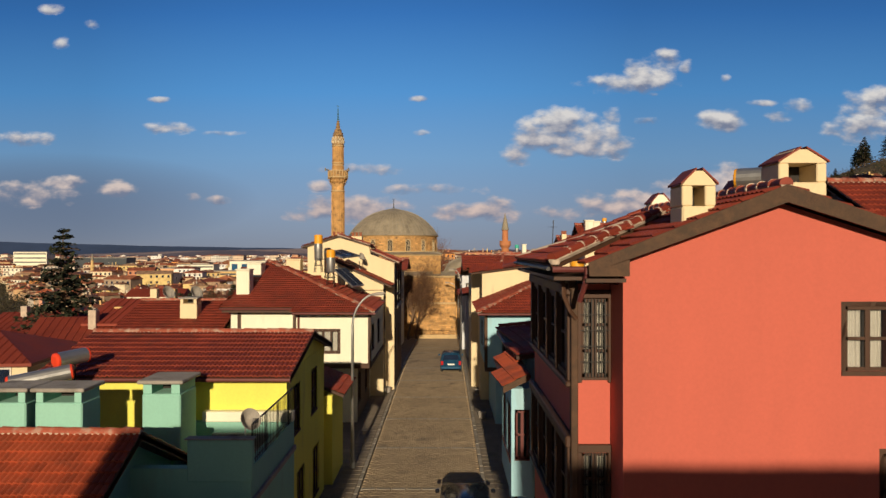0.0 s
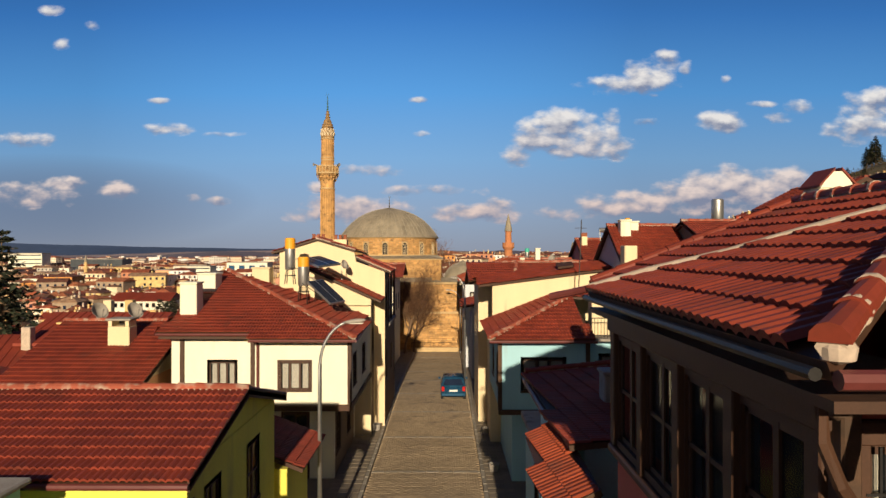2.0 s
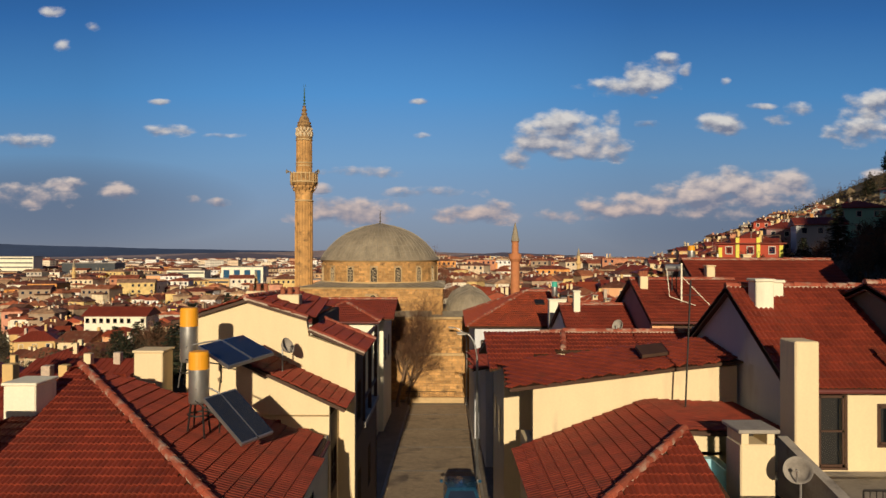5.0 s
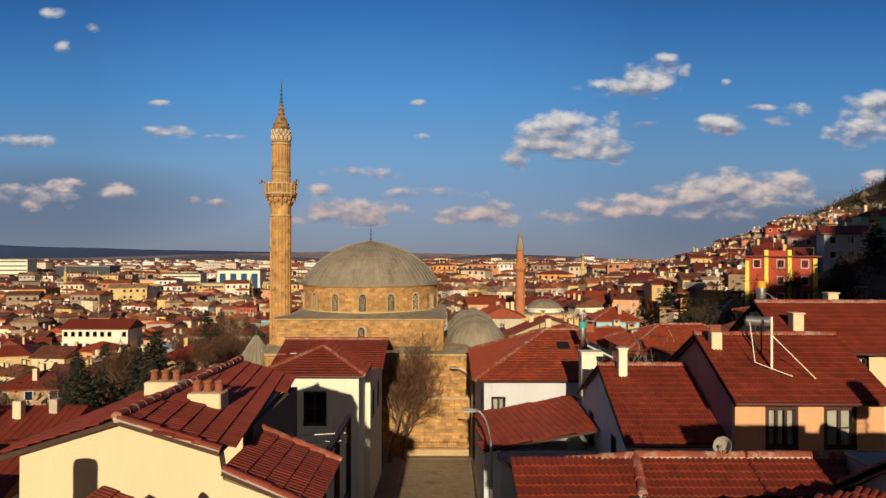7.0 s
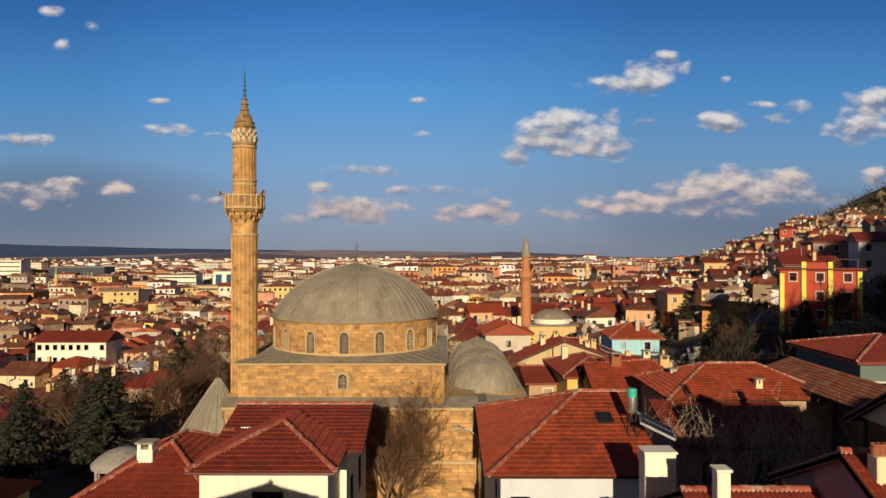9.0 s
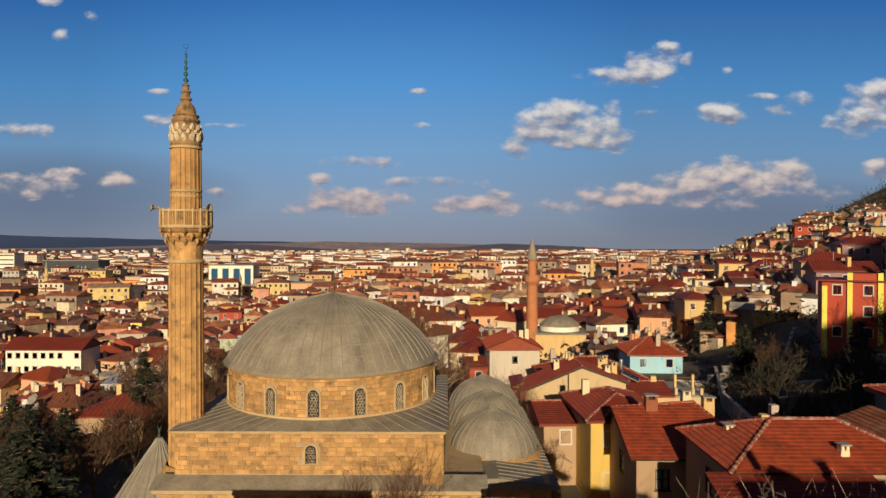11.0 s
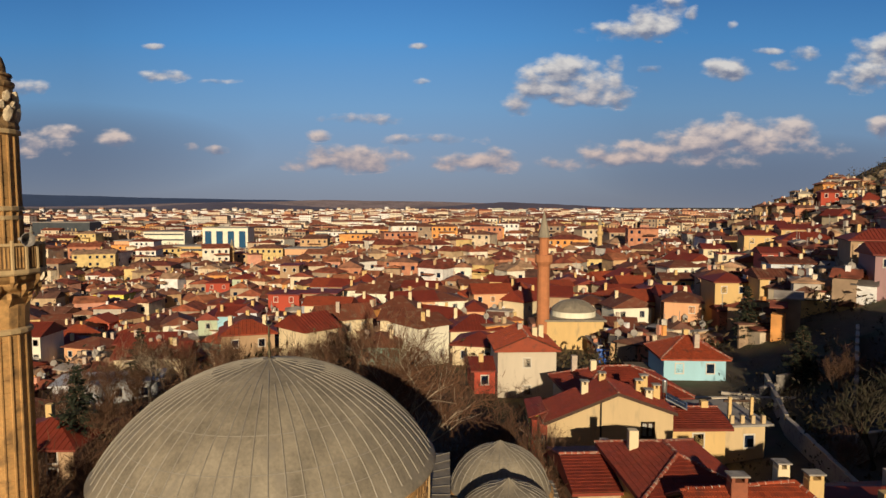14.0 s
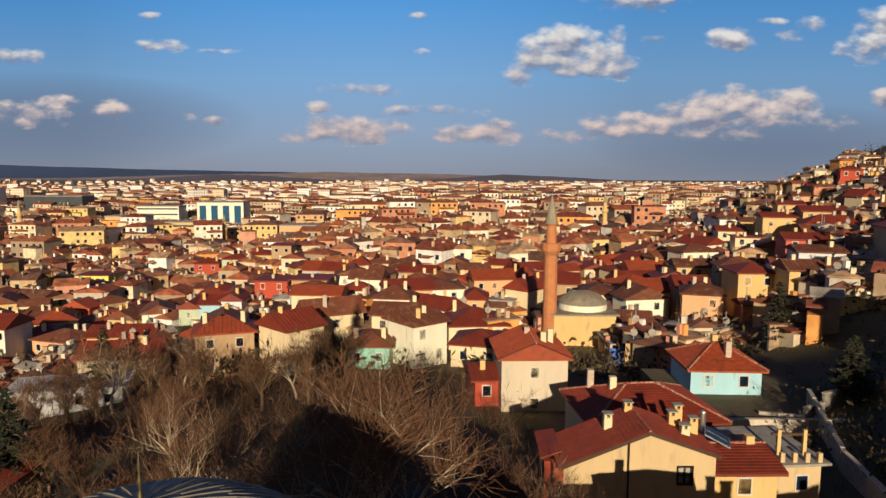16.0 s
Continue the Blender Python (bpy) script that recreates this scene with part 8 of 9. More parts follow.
# seeded rows out to the middle distance, one thing each
mid = []
y = 122.0
while y < 330:
    step = 7.5 + (y - 120) * 0.010
    half = 0.70 * (y - 70) + 20
    x = -half
    while x < half + 40:
        px, py = x + rng.uniform(-2, 2), y + rng.uniform(-2.5, 2.5)
        x += step
        if any((px - a) ** 2 + (py - b) ** 2 < (r + 3.2) ** 2 for a, b, r in TAKEN) or rng.random() < 0.08:
            continue
        if py < 152 and -48 < px < 6 or py < 170 and 16 < px < 68:
            continue
        if px > 44 + 0.3 * (py - 120) and rng.random() < 0.62 or px > 80 and rng.random() < 0.55:
            continue
        if py < 175 and px < -50 and rng.random() < 0.35:
            continue
        if 150 < py < 190 and 6 < px < 26:
            continue
        mid.append((px, py))
    y += step * 0.92
mid = [q for q in mid if not (q[1] < 152 and 0 < q[0] < 19)]
rng.shuffle(mid)
mid.sort(key=lambda q: q[1])
for i, (px, py) in enumerate(mid):
    fl = rng.choice([1, 1, 2, 2, 2])
    w, d = rng.uniform(4.6, 8.4), rng.uniform(4.6, 7.6)
    kind = rng.choice(["hip", "hip", "gx", "gx", "gy"])
    if px > 62 and py < 360:
        w, d, fl = w * 0.82, d * 0.82, 1
    rot = rng.gauss(0.1, 0.4)
    if i < 170:
        town_house(px, py, w, d, 2.6 * fl + 0.4, rot, rng.choice(MIDWALLS if rng.random() < 0.85 else PLASTERS), kind, rng.uniform(1.1, 1.9), rng.choice([TILE, TILE_BROWN, TILE_BROWN, TILE_ORANGE]), fl, chim=rng.choice([0, 1, 1, 2]), ribs=py < 175)
    else:
        TAKEN.append((px, py, 5))
far_rest = mid[170:]


def batch(spec, name_w, name_r, matw, matr, label, chimneys=False, windows=False):
    W, R, C, G, A = [], [], [], [], []
    for x, y, w, d, h, rot, kind, rise in spec:
        z = gz(x, y)
        W.append(wall_box(x, y, w, d, z - 2, z + h, rot))
        R.append(roof_solid(x, y, w, d, z + h + 0.05, rise, rot, kind, 0.35))
        c, s = math.cos(rot), math.sin(rot)
        if chimneys and rng.random() < 0.7:
            u, t, w2 = rng.uniform(-0.5, 0.5) * w, -d / 2 - 0.8, rng.uniform(0.35, 0.6) * w
            W.append(wall_box(x + u * c - t * s, y + u * s + t * c, w2, 2.6, z - 2, z + h * rng.uniform(0.5, 0.8), rot + rng.gauss(0, 0.1)))
            R.append(roof_solid(x + u * c - t * s, y + u * s + t * c, w2, 2.6, z + h * 0.8, rng.uniform(0.4, 0.8), rot, rng.choice(["gx", "gy", "flat"]), 0.25))
        if chimneys:
            for _ in range(rng.choice([0, 1, 2, 2])):
                u, t = rng.uniform(-0.35, 0.35) * w, rng.uniform(-0.3, 0.3) * d
                C.append(wall_box(x + u * c - t * s, y + u * s + t * c, 0.6, 0.6, z + h, z + h + rise + 0.5, rot))
        if chimneys and rng.random() < 0.6:
            u, t = rng.uniform(-0.4, 0.4) * w, rng.uniform(-0.4, 0.2) * d
            ax, ay, az = x + u * c - t * s, y + u * s + t * c, z + h + rise * 0.6
            A.append(wall_box(ax, ay, 0.09, 0.09, az - 1, az + rng.uniform(1.0, 2.4), rot))
            if rng.random() < 0.6:
                a = rng.uniform(-0.8, 0.8)
                q = [(0.48 * math.cos(k * math.pi / 4), 0.48 * math.sin(k * math.pi / 4)) for k in range(8)]
                v8 = [(ax + i * math.cos(a), ay + i * math.sin(a) - 0.1 + 0.25 * j + e, az + 0.9 + j) for e in (0, 0.07) for i, j in q]
                A.append((v8, [tuple(range(7, -1, -1)), tuple(range(8, 16))] + [(k, (k + 1) % 8, 8 + (k + 1) % 8, 8 + k) for k in range(8)]))
        if windows:
            fl, n = max(1, int(h / 2.8)), max(1, int(w / 2.6))
            for k in range(fl):
                for i in range(n):
                    if rng.random() < 0.2:
                        continue
                    u = -w / 2 + w * (i + 0.5) / n
                    G.append(wall_box(x + u * c + (d / 2 + 0.01) * s, y + u * s - (d / 2 + 0.01) * c, 1.05, 0.08, z + h * (k + 0.35) / fl, z + h * (k + 0.35) / fl + 1.25, rot))
    for nm, data, mt, lab in ((name_w, W, matw, "plastered walls of " + label), (name_r, R, matr, "red tiled roofs of " + label), ("far_chimneys", C, TOWN_WALL, "small pale chimneys on " + label), ("far_windows", G, PANEL_GLASS, "dark windows in " + label), ("far_antennas", A, CONCRETE, "roof aerials and pale dishes of " + label)):
        if data:
            tagged(part(nm, merge(data), mt), lab, "town", kind="stuff")


spec = []
for px, py in far_rest:
    if gz(px, py) > 4 and (px > 95 or rng.random() < 0.5):
        continue
    spec.append((px, py, rng.uniform(5, 9), rng.uniform(5, 8), rng.choice([2.8, 3.2, 5.2, 5.6, 7.6]) if px < 60 else 3.0, rng.gauss(0.05, 0.35), rng.choice(["hip", "hip", "gx", "gy"]), rng.uniform(1, 1.9)))
y = 330.0
while y < 760:
    step = 9.4 + (y - 330) * 0.013
    half = 0.70 * (y - 70) + 25
    x = -half
    while x < half + 60:
        px, py = x + rng.uniform(-3, 3), y + rng.uniform(-3, 3)
        x += step
        if rng.random() < 0.10 or (py < 560 and px > 86) or gz(px, py) > -2 or (440 < py < 560 and -0.47 < px / (py - 33) < -0.265):
            continue
        big = rng.random() < (0.10 + (y - 330) / 1400)
        if big:
            spec.append((px, py, rng.uniform(10, 18), rng.uniform(9, 13), rng.uniform(9, 14), rng.gauss(0, 0.2), rng.choice(["hip", "hip", "flat", "gx"]), 1.6))
        else:
            spec.append((px, py, rng.uniform(6, 10.5), rng.uniform(5.5, 9), rng.choice([3.2, 5.6, 5.8, 8.4]), rng.gauss(0, 0.25), rng.choice(["hip", "hip", "gx", "gy"]), rng.uniform(1.2, 2.1)))
    y += step * 0.95
batch(spec, "town_walls", "town_roofs", TOWN_WALL, TOWN_ROOF, "the crowded old town", True, True)
spec = []
for i in range(2600):
    py = 128 + 520 * rng.random() ** 1.25
    px = rng.uniform(-0.72, 0.70) * (py - 60)
    if (py < 165 and -52 < px < 22) or (py < 150 and px > 0) or gz(px, py) > 26:
        continue
    if any(abs(px - a) < r * 0.55 and abs(py - b) < r * 0.55 for a, b, r in TAKEN):
        continue
    k = 1 + (py - 128) / 500
    if rng.random() < 0.3:
        spec.append((px, py, rng.uniform(4, 9) * k, 0.35, rng.uniform(1.4, 2.4), rng.choice([0, math.pi / 2]) + rng.gauss(0.05, 0.25), "flat", 0.1))
    else:
        spec.append((px, py, rng.uniform(2.2, 4.6) * k, rng.uniform(2.0, 4.0) * k, rng.uniform(2.0, 4.4), rng.gauss(0.05, 0.4), rng.choice(["gx", "gy", "flat", "hip"]), rng.uniform(0.5, 1.0)))
batch(spec, "yard_walls", "shed_roofs", TOWN_WALL, YARD_ROOF, "sheds and yard walls of the old town", True, False)
spec = []
y = 760.0
while y < 3300:
    step = 17 + (y - 760) * 0.013
    half = 0.70 * y + 30
    x = -half
    while x < half + 60:
        px, py = x + rng.uniform(-6, 6), y + rng.uniform(-6, 6)
        x += step
        thin = 0.15 + 0.5 * max(0, (abs(px + 100) - 900) / 1500) + 0.25 * max(0, (py - 1700) / 1600)
        if px < -500 and py > 1500 and rng.random() < 0.7:
            continue
        if rng.random() < thin:
            continue
        tall = rng.random()
        h = rng.uniform(5, 9) if tall < 0.6 else rng.uniform(9, 14) if tall < 0.96 else rng.uniform(14, 20)
        spec.append((px, py, rng.uniform(11, 22), rng.uniform(10, 15), h, rng.gauss(0, 0.2), rng.choice(["hip", "hip", "flat", "gx"]), rng.uniform(1.2, 2.4)))
    y += step
for k in range(9):
    spec.append((225 + 40 * k + rng.uniform(-6, 6), 1900 + rng.uniform(-60, 60), 34, 13, rng.uniform(17, 22), 0, "flat", 1))
batch(spec, "far_walls", "far_roofs", FAR_WALL, FAR_ROOF, "the new town on the plain")

# landmark blocks in the middle of the town
DARK_CLAD = surface("dark_glazed_cladding", (0.045, 0.055, 0.065), 0.3, 0.4, 4, 0.45, 0.0)
GLASS_BLUE = surface("blue_curtain_glass", (0.03, 0.10, 0.20), 0.2, 0.5, 6, 0.15, 0.0)


def block(name, x, y, w, d, h, wall, label, stripes=0, floors=4, z=None):
    z0 = gz(x, y) if z is None else z
    e = thing(name, (x, y, z0), label, "building", "town blocks")
    part("wall", wall_box(x, y, w, d, z0 - 2, z0 + h, 0), wall, e)
    part("roof_edge", wall_box(x, y, w + 0.6, d + 0.6, z0 + h + 0.003, z0 + h + 0.5, 0), CONCRETE, e)
    if stripes:
        for i in range(stripes):
            u = x - w / 2 + w * (i + 0.5) / stripes
            part("glass_bay", box(u - w / stripes * 0.28, u + w / stripes * 0.28, y - d / 2 - 0.25, y - d / 2 + 0.1, z0 + 0.5, z0 + h * 0.9), GLASS_BLUE, e)
    else:
        for k in range(floors):
            part("window_band", box(x - w / 2 + 0.6, x + w / 2 - 0.6, y - d / 2 - 0.06, y - d / 2 + 0.05, z0 + h * (k + 0.45) / floors, z0 + h * (k + 0.72) / floors), DARK_CLAD, e)
    return e


block("office_block", -160, 550, 33, 16, 22, WHITE, "white office block with tall blue glass bays", 4, z=-22)
block("apartment_block", -205, 550, 30, 14, 20, WHITE, "cream five-storey apartment block", 0, 5, z=-23)
block("apartment_block", -176, 440, 21, 12, 13, PEACH, "pale pink apartment block with blank wall", 0, 1)
block("office_block", -308, 600, 46, 18, 16, DARK_CLAD, "dark grey glazed office block", 0, 5, z=-14)
block("market_hall", -61, 385, 32, 12, 9.5, PEACH, "long orange walled market hall", 0, 1)
block("apartment_block", -133, 410, 16, 10, 12, OCHRE, "ochre plastered apartment block", 0, 3)
block("apartment_block", -98, 410, 9.5, 9, 10, YELLOW, "yellow plastered apartment block", 0, 3)
block("apartment_block", -92, 565, 13, 10, 13, WHITE, "white apartment block over low roofs", 0, 4)
block("apartment_block", -398, 640, 32, 14, 24, WHITE, "white apartment tower on the plain", 0, 6)
for i, (x, w, h) in enumerate(((118, 24, 27), (146, 26, 23), (176, 26, 24), (212, 22, 16), (238, 24, 15), (266, 26, 17), (295, 24, 16), (323, 24, 17), (351, 20, 15), (420, 22, 12), (452, 24, 13))):
    block("apartment_block", x, 1560 + 14 * (i % 3), w, 16, h, WHITE, "pale apartment block in a row on the plain", 0, 6, z=-24)


def town_minaret(x, y, h, r, mat, label):
    z = gz(x, y)
    e = thing("minaret", (x, y, z), label, "minaret", "far minarets")
    part("shaft", lathe(courses(r * 1.15, r, z - 1, z + h * 0.62, 0.6), x, y, 12), mat, e)
    part("balcony", lathe([(r, z + h * 0.60), (r * 1.5, z + h * 0.635), (r * 1.5, z + h * 0.685), (r * 0.85, z + h * 0.685)], x, y, 12), mat, e)
    part("upper_shaft", lathe([(r * 0.82, z + h * 0.68), (r * 0.78, z + h * 0.80), (r * 0.95, z + h * 0.81)], x, y, 12), mat, e)
    part("spire", lathe([(r * 0.98, z + h * 0.81), (r * 0.5, z + h * 0.92), (0.05, z + h)], x, y, 12), LEAD, e)


BRICKRED = surface("orange_brick", (0.50, 0.20, 0.085), 0.2, 1, 12, 0.9, 0.2)
town_minaret(15.5, 169.6, 22.0, 0.95, BRICKRED, "slim orange brick minaret with a lead spire")
town_minaret(-101, 375, 18, 0.9, OCHRE, "short ochre stone minaret")
town_minaret(-221, 415, 23, 1.0, OCHRE, "ochre stone minaret among roofs")
town_minaret(62, 330, 20, 0.9, OCHRE, "ochre minaret in the old town")
m2 = thing("small_mosque", (21, 172, -4), "small ochre stone mosque with a low grey dome", "mosque")
part("wall", wall_box(20.5, 173, 9, 9, -7, 1.0, 0), OCHRE, m2)
part("eave", wall_box(20.5, 173, 9.8, 9.8, 1.003, 1.25, 0), LEAD, m2)
part("drum", lathe([(3.6, 1.2), (3.6, 2.2)], 21, 173, 24), WHITE, m2)
lead_dome(m2, 21, 173, 3.6, 2.2, 1.7, 16, 0, 32, 0.12, ())

# terrace walls and an iron fence in the shaded valley
for pts, h, lab in (([(27.0, 104), (29.5, 121), (33.5, 133)], 1.5, "long pale concrete garden wall in a valley"), ([(30.5, 113), (40, 116), (52, 114)], 1.2, "low concrete terrace wall among bare trees"), ([(24, 131), (31, 129), (38, 133)], 1.0, "low rendered yard wall behind a house"), ([(36, 122), (46, 138)], 1.3, "stone terrace wall on a shaded slope"), ([(22, 109), (26.5, 108)], 1.4, "short rendered garden wall")):
    e = thing("garden_wall", (*pts[0], gz(*pts[0])), lab, "wall", "garden walls")
    for (xa, ya), (xb, yb) in zip(pts, pts[1:]):
        n = max(1, int(math.hypot(xb - xa, yb - ya) / 2.5))
        for i in range(n):
            x0, y0, x1, y1 = xa + (xb - xa) * i / n, ya + (yb - ya) * i / n, xa + (xb - xa) * (i + 1) / n, ya + (yb - ya) * (i + 1) / n
            zt = max(gz(x0, y0), gz(x1, y1)) + h
            nn = Vector((y0 - y1, x1 - x0, 0)).normalized()
            bay = part("wall_bay", prism([(x0, y0, zt - h - 1.5), (x1, y1, zt - h - 1.5), (x1, y1, zt), (x0, y0, zt)], nn, 0.25), CONCRETE, e)
            part("coping", prism([(x0 - nn.x * 0.05, y0 - nn.y * 0.05, zt + 0.003), (x1 - nn.x * 0.05, y1 - nn.y * 0.05, zt + 0.003), (x1 - nn.x * 0.05, y1 - nn.y * 0.05, zt + 0.1), (x0 - nn.x * 0.05, y0 - nn.y * 0.05, zt + 0.1)], nn, 0.35), PALE_CREAM, bay)

# blue tarpaulins over a yard
TARP = surface("blue_tarpaulin", (0.02, 0.10, 0.42), 0.3, 1.0, 8, 0.5, 0.3)
tr = random.Random(9)
e = thing("market_shelter", (24.5, 160, -4), "shelter hung with blue tarpaulins in a yard", "shelter")
for k, (x0, x1, y0, z0, z1) in enumerate(((21.5, 24.5, 156, -5.5, -1.0), (24.0, 28.0, 160, -2.5, 1.0), (20.8, 23.6, 150, -6.5, -3.2))):
    n, v, f = 8, [], []
    for j in range(5):
        for i in range(n + 1):
            v.append((x0 + (x1 - x0) * i / n, y0 + 0.5 * j + tr.uniform(-0.15, 0.15), z0 + (z1 - z0) * j / 4 + tr.uniform(-0.1, 0.1)))
    for j in range(4):
        for i in range(n):
            f.append((j * (n + 1) + i, j * (n + 1) + i + 1, (j + 1) * (n + 1) + i + 1, (j + 1) * (n + 1) + i))
    part("tarpaulin", (v, f), TARP, e)
    for x in (x0, x1):
        part("post", box(x - 0.06, x + 0.06, y0 + 2.0, y0 + 2.15, gz(x, y0) - 0.5, z1 - 0.05), WOOD, e)

# hills on the horizon
def ridge(name, x0, x1, y, base, tops, mat, label, seed):
    r = np.random.RandomState(seed)
    n = 160
    xs = np.linspace(x0, x1, n)
    hs = np.interp(np.linspace(0, 1, n), np.linspace(0, 1, len(tops)), tops)
    hs = hs + np.convolve(r.uniform(-1, 1, n), np.ones(7) / 7, "same") * 5 + r.uniform(-1, 1, n) * 0.6
    v, f = [], []
    rows = 6
    for j in range(rows):
        t = j / (rows - 1)
        for i in range(n):
            v.append((xs[i] * (0.86 + 0.14 * t), y - 700 * (1 - t), base + (hs[i] - base) * t ** 1.5 + r.uniform(-1, 1) * 3 * (1 - t) * t))
    for j in range(rows - 1):
        for i in range(n - 1):
            f.append((j * n + i, j * n + i + 1, (j + 1) * n + i + 1, (j + 1) * n + i))
    tagged(part(name, (v, f), mat, smooth=True), label, "hills", kind="structure")


# air haze is mixed into these base colours: blue, mauve and pinkish
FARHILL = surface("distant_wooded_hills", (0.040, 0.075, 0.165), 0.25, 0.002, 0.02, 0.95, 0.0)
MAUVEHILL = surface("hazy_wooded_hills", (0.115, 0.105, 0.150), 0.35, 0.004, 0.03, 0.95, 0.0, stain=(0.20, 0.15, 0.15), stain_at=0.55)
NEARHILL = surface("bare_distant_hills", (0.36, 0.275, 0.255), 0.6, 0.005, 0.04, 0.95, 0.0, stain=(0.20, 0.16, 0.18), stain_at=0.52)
ridge("far_hills", -4200, 4200, 4900, -44, [92, 84, 60, 44, 34, 24, 2, -30, -42, -42, -42, -42, -42, -42, -42], FARHILL, "wooded mountains on the horizon, tinted blue for haze", 3)
ridge("low_hills", -3300, 3300, 4200, -38, [-30, -24, -20, -14, -2, 6, 14, 22, 20, 12, 4, -10, -22, -32, -36, -36, -36, -36, -36], NEARHILL, "bare hills beyond the plain, tinted pinkish for haze", 5)
ridge("hazy_hills", -2950, 2950, 3800, -36, [-30, -30, -28, -26, -16, 8, 2, -20, -24, -12, 16, 2, -16, -28, -34, -34, -34, -34, -34], MAUVEHILL, "hills beyond the plain, tinted mauve for haze", 9)


# ---- trees ----
def grow_tree(h, seed, levels=5, kids=(6, 5, 5, 4), up=0.5, trunk=0.28, r0=None, twig=0.016, lean=0.0):
    """Limbs and twigs of a bare tree at the origin, as two (vertices, faces)."""
    rng = random.Random(seed)
    limbs, twigs = [], []

    def branch(p, d, length, r, lev):
        n = 4 if lev < 2 else 3 if lev < 3 else 2 if lev < levels - 1 else 1
        pts, rad = [p.copy()], [r]
        q, dd = p.copy(), d.copy()
        for i in range(n):
            dd = (dd + Vector((rng.gauss(0, 0.13), rng.gauss(0, 0.13), rng.gauss(0.05 if lev else 0.0, 0.09)))).normalized()
            q = q + dd * (length / n)
            pts.append(q.copy())
            rad.append(max(twig * 0.6, r * (1 - 0.55 * (i + 1) / n)))
        (limbs if lev < (4 if levels > 5 else 3) else twigs).append(tube(pts, rad, 7 if lev == 0 else 5 if lev < 2 else 3, False))
        if lev >= levels - 1:
            return
        k = kids[lev]
        for i in range(k):
            t = (0.45 + 0.55 * (i + 0.7) / k) if lev == 0 else (0.25 + 0.75 * (i + 0.6) / k)
            j = min(n - 1, int(t * n))
            base = pts[j].lerp(pts[j + 1], t * n - j if t * n - j < 1 else 1)
            a = rng.uniform(0, 2 * math.pi) if lev else 2 * math.pi * i / k + rng.uniform(-0.4, 0.4)
            side = dd.orthogonal().normalized()
            side.rotate(Matrix.Rotation(a, 3, dd))
            spread = rng.uniform(0.55, 0.95)
            nd = (dd * (1 - spread * 0.55) + side * spread + Vector((0, 0, up * 0.5))).normalized()
            branch(base, nd, length * rng.uniform(0.52, 0.80) * (1.15 if lev == 0 else 1), max(twig, rad[j] * rng.uniform(0.42, 0.62)), lev + 1)
    branch(Vector((0, 0, -0.3)), Vector((lean, 0, 1)).normalized(), h * trunk * 1.6, r0 or h * 0.020, 0)
    return merge(limbs), merge(twigs)


# colour of dark trees, deepened further to paint the valley's shade
SHADE_DARK_WOOD = surface("dark_ivy_grown_bark", (0.050, 0.038, 0.022), 0.4, 0.8, 8, 0.95, 0.0, pieces=0.35, stain=(0.030, 0.036, 0.014), stain_at=0.55)


def bare_tree(at, h, seed, bark, label, rot=0.0, tips=None, **kw):
    e = thing("bare_tree", (0, 0, 0), label, "tree", "bare trees")
    limbs, twigs = grow_tree(h, seed, **kw)
    k = h / max(q[2] for q in twigs[0])
    limbs, twigs = [([tuple(c * k for c in q) for q in m[0]], m[1]) for m in (limbs, twigs)]
    part("trunk", limbs, bark, e, smooth=True)
    part("twigs", twigs, SHADE_DARK_WOOD if bark is SHADE_DARK_WOOD else tips if tips else PLANE_TWIG if bark is BARK_PALE else TWIG, e)["kind"] = "stuff"
    e.location, e.rotation_euler = at, (0, 0, rot)
    return e


def conifer(at, h, seed, label, width=0.30, name="conifer"):
    """A cedar-like evergreen: whorls of sagging boughs thick with needle tufts."""
    rng = random.Random(seed)
    e = thing(name, (0, 0, 0), label, "tree", "conifers")
    part("trunk", tube([(0, 0, -0.4), (0.05, 0, h * 0.5), (0, 0.03, h * 0.97)], [h * 0.022, h * 0.014, 0.02], 8), BARK, e)
    v, f, boughs = [], [], []
    z = h * 0.10
    while z < h * 0.98:
        t = z / h
        reach = h * width * (1 - t) ** 0.75 * rng.uniform(0.75, 1.1) + 0.15
        n = rng.randint(5, 8)
        for k in range(n):
            a = 2 * math.pi * k / n + rng.uniform(-0.4, 0.4)
            L = reach * rng.uniform(0.6, 1.1)
            tip = Vector((math.cos(a) * L, math.sin(a) * L, z + L * rng.uniform(-0.18, 0.10)))
            s = Vector((0, 0, z))
            boughs.append(tube([s, s.lerp(tip, 0.5) + Vector((0, 0, L * 0.06)), tip], [0.045, 0.03, 0.012], 4, False))
            m = max(6, int(L * 13))
            for i in range(m):
                c = s.lerp(tip, rng.uniform(0.18, 1.05)) + Vector((rng.gauss(0, 0.11), rng.gauss(0, 0.11), rng.gauss(0.03, 0.07))) * (0.6 + L * 0.35)
                size = rng.uniform(0.14, 0.34) * (0.7 + 0.12 * h ** 0.5)
                d1 = Vector((rng.gauss(0, 1), rng.gauss(0, 1), rng.gauss(0, 0.35))).normalized() * size
                d2 = d1.cross(Vector((rng.gauss(0, 0.4), rng.gauss(0, 0.4), 1))).normalized() * size * 0.55
                o = len(v)
                v += [tuple(c - d1), tuple(c - d1 * 0.1 - d2), tuple(c + d1), tuple(c + d1 * 0.1 + d2)]
                f.append((o, o + 1, o + 2, o + 3))
        z += h * rng.uniform(0.028, 0.05)
    part("boughs", merge(boughs), BARK, e)["kind"] = "stuff"
    part("needles", (v, f), NEEDLE, e)["kind"] = "stuff"
    e.location = at
    return e


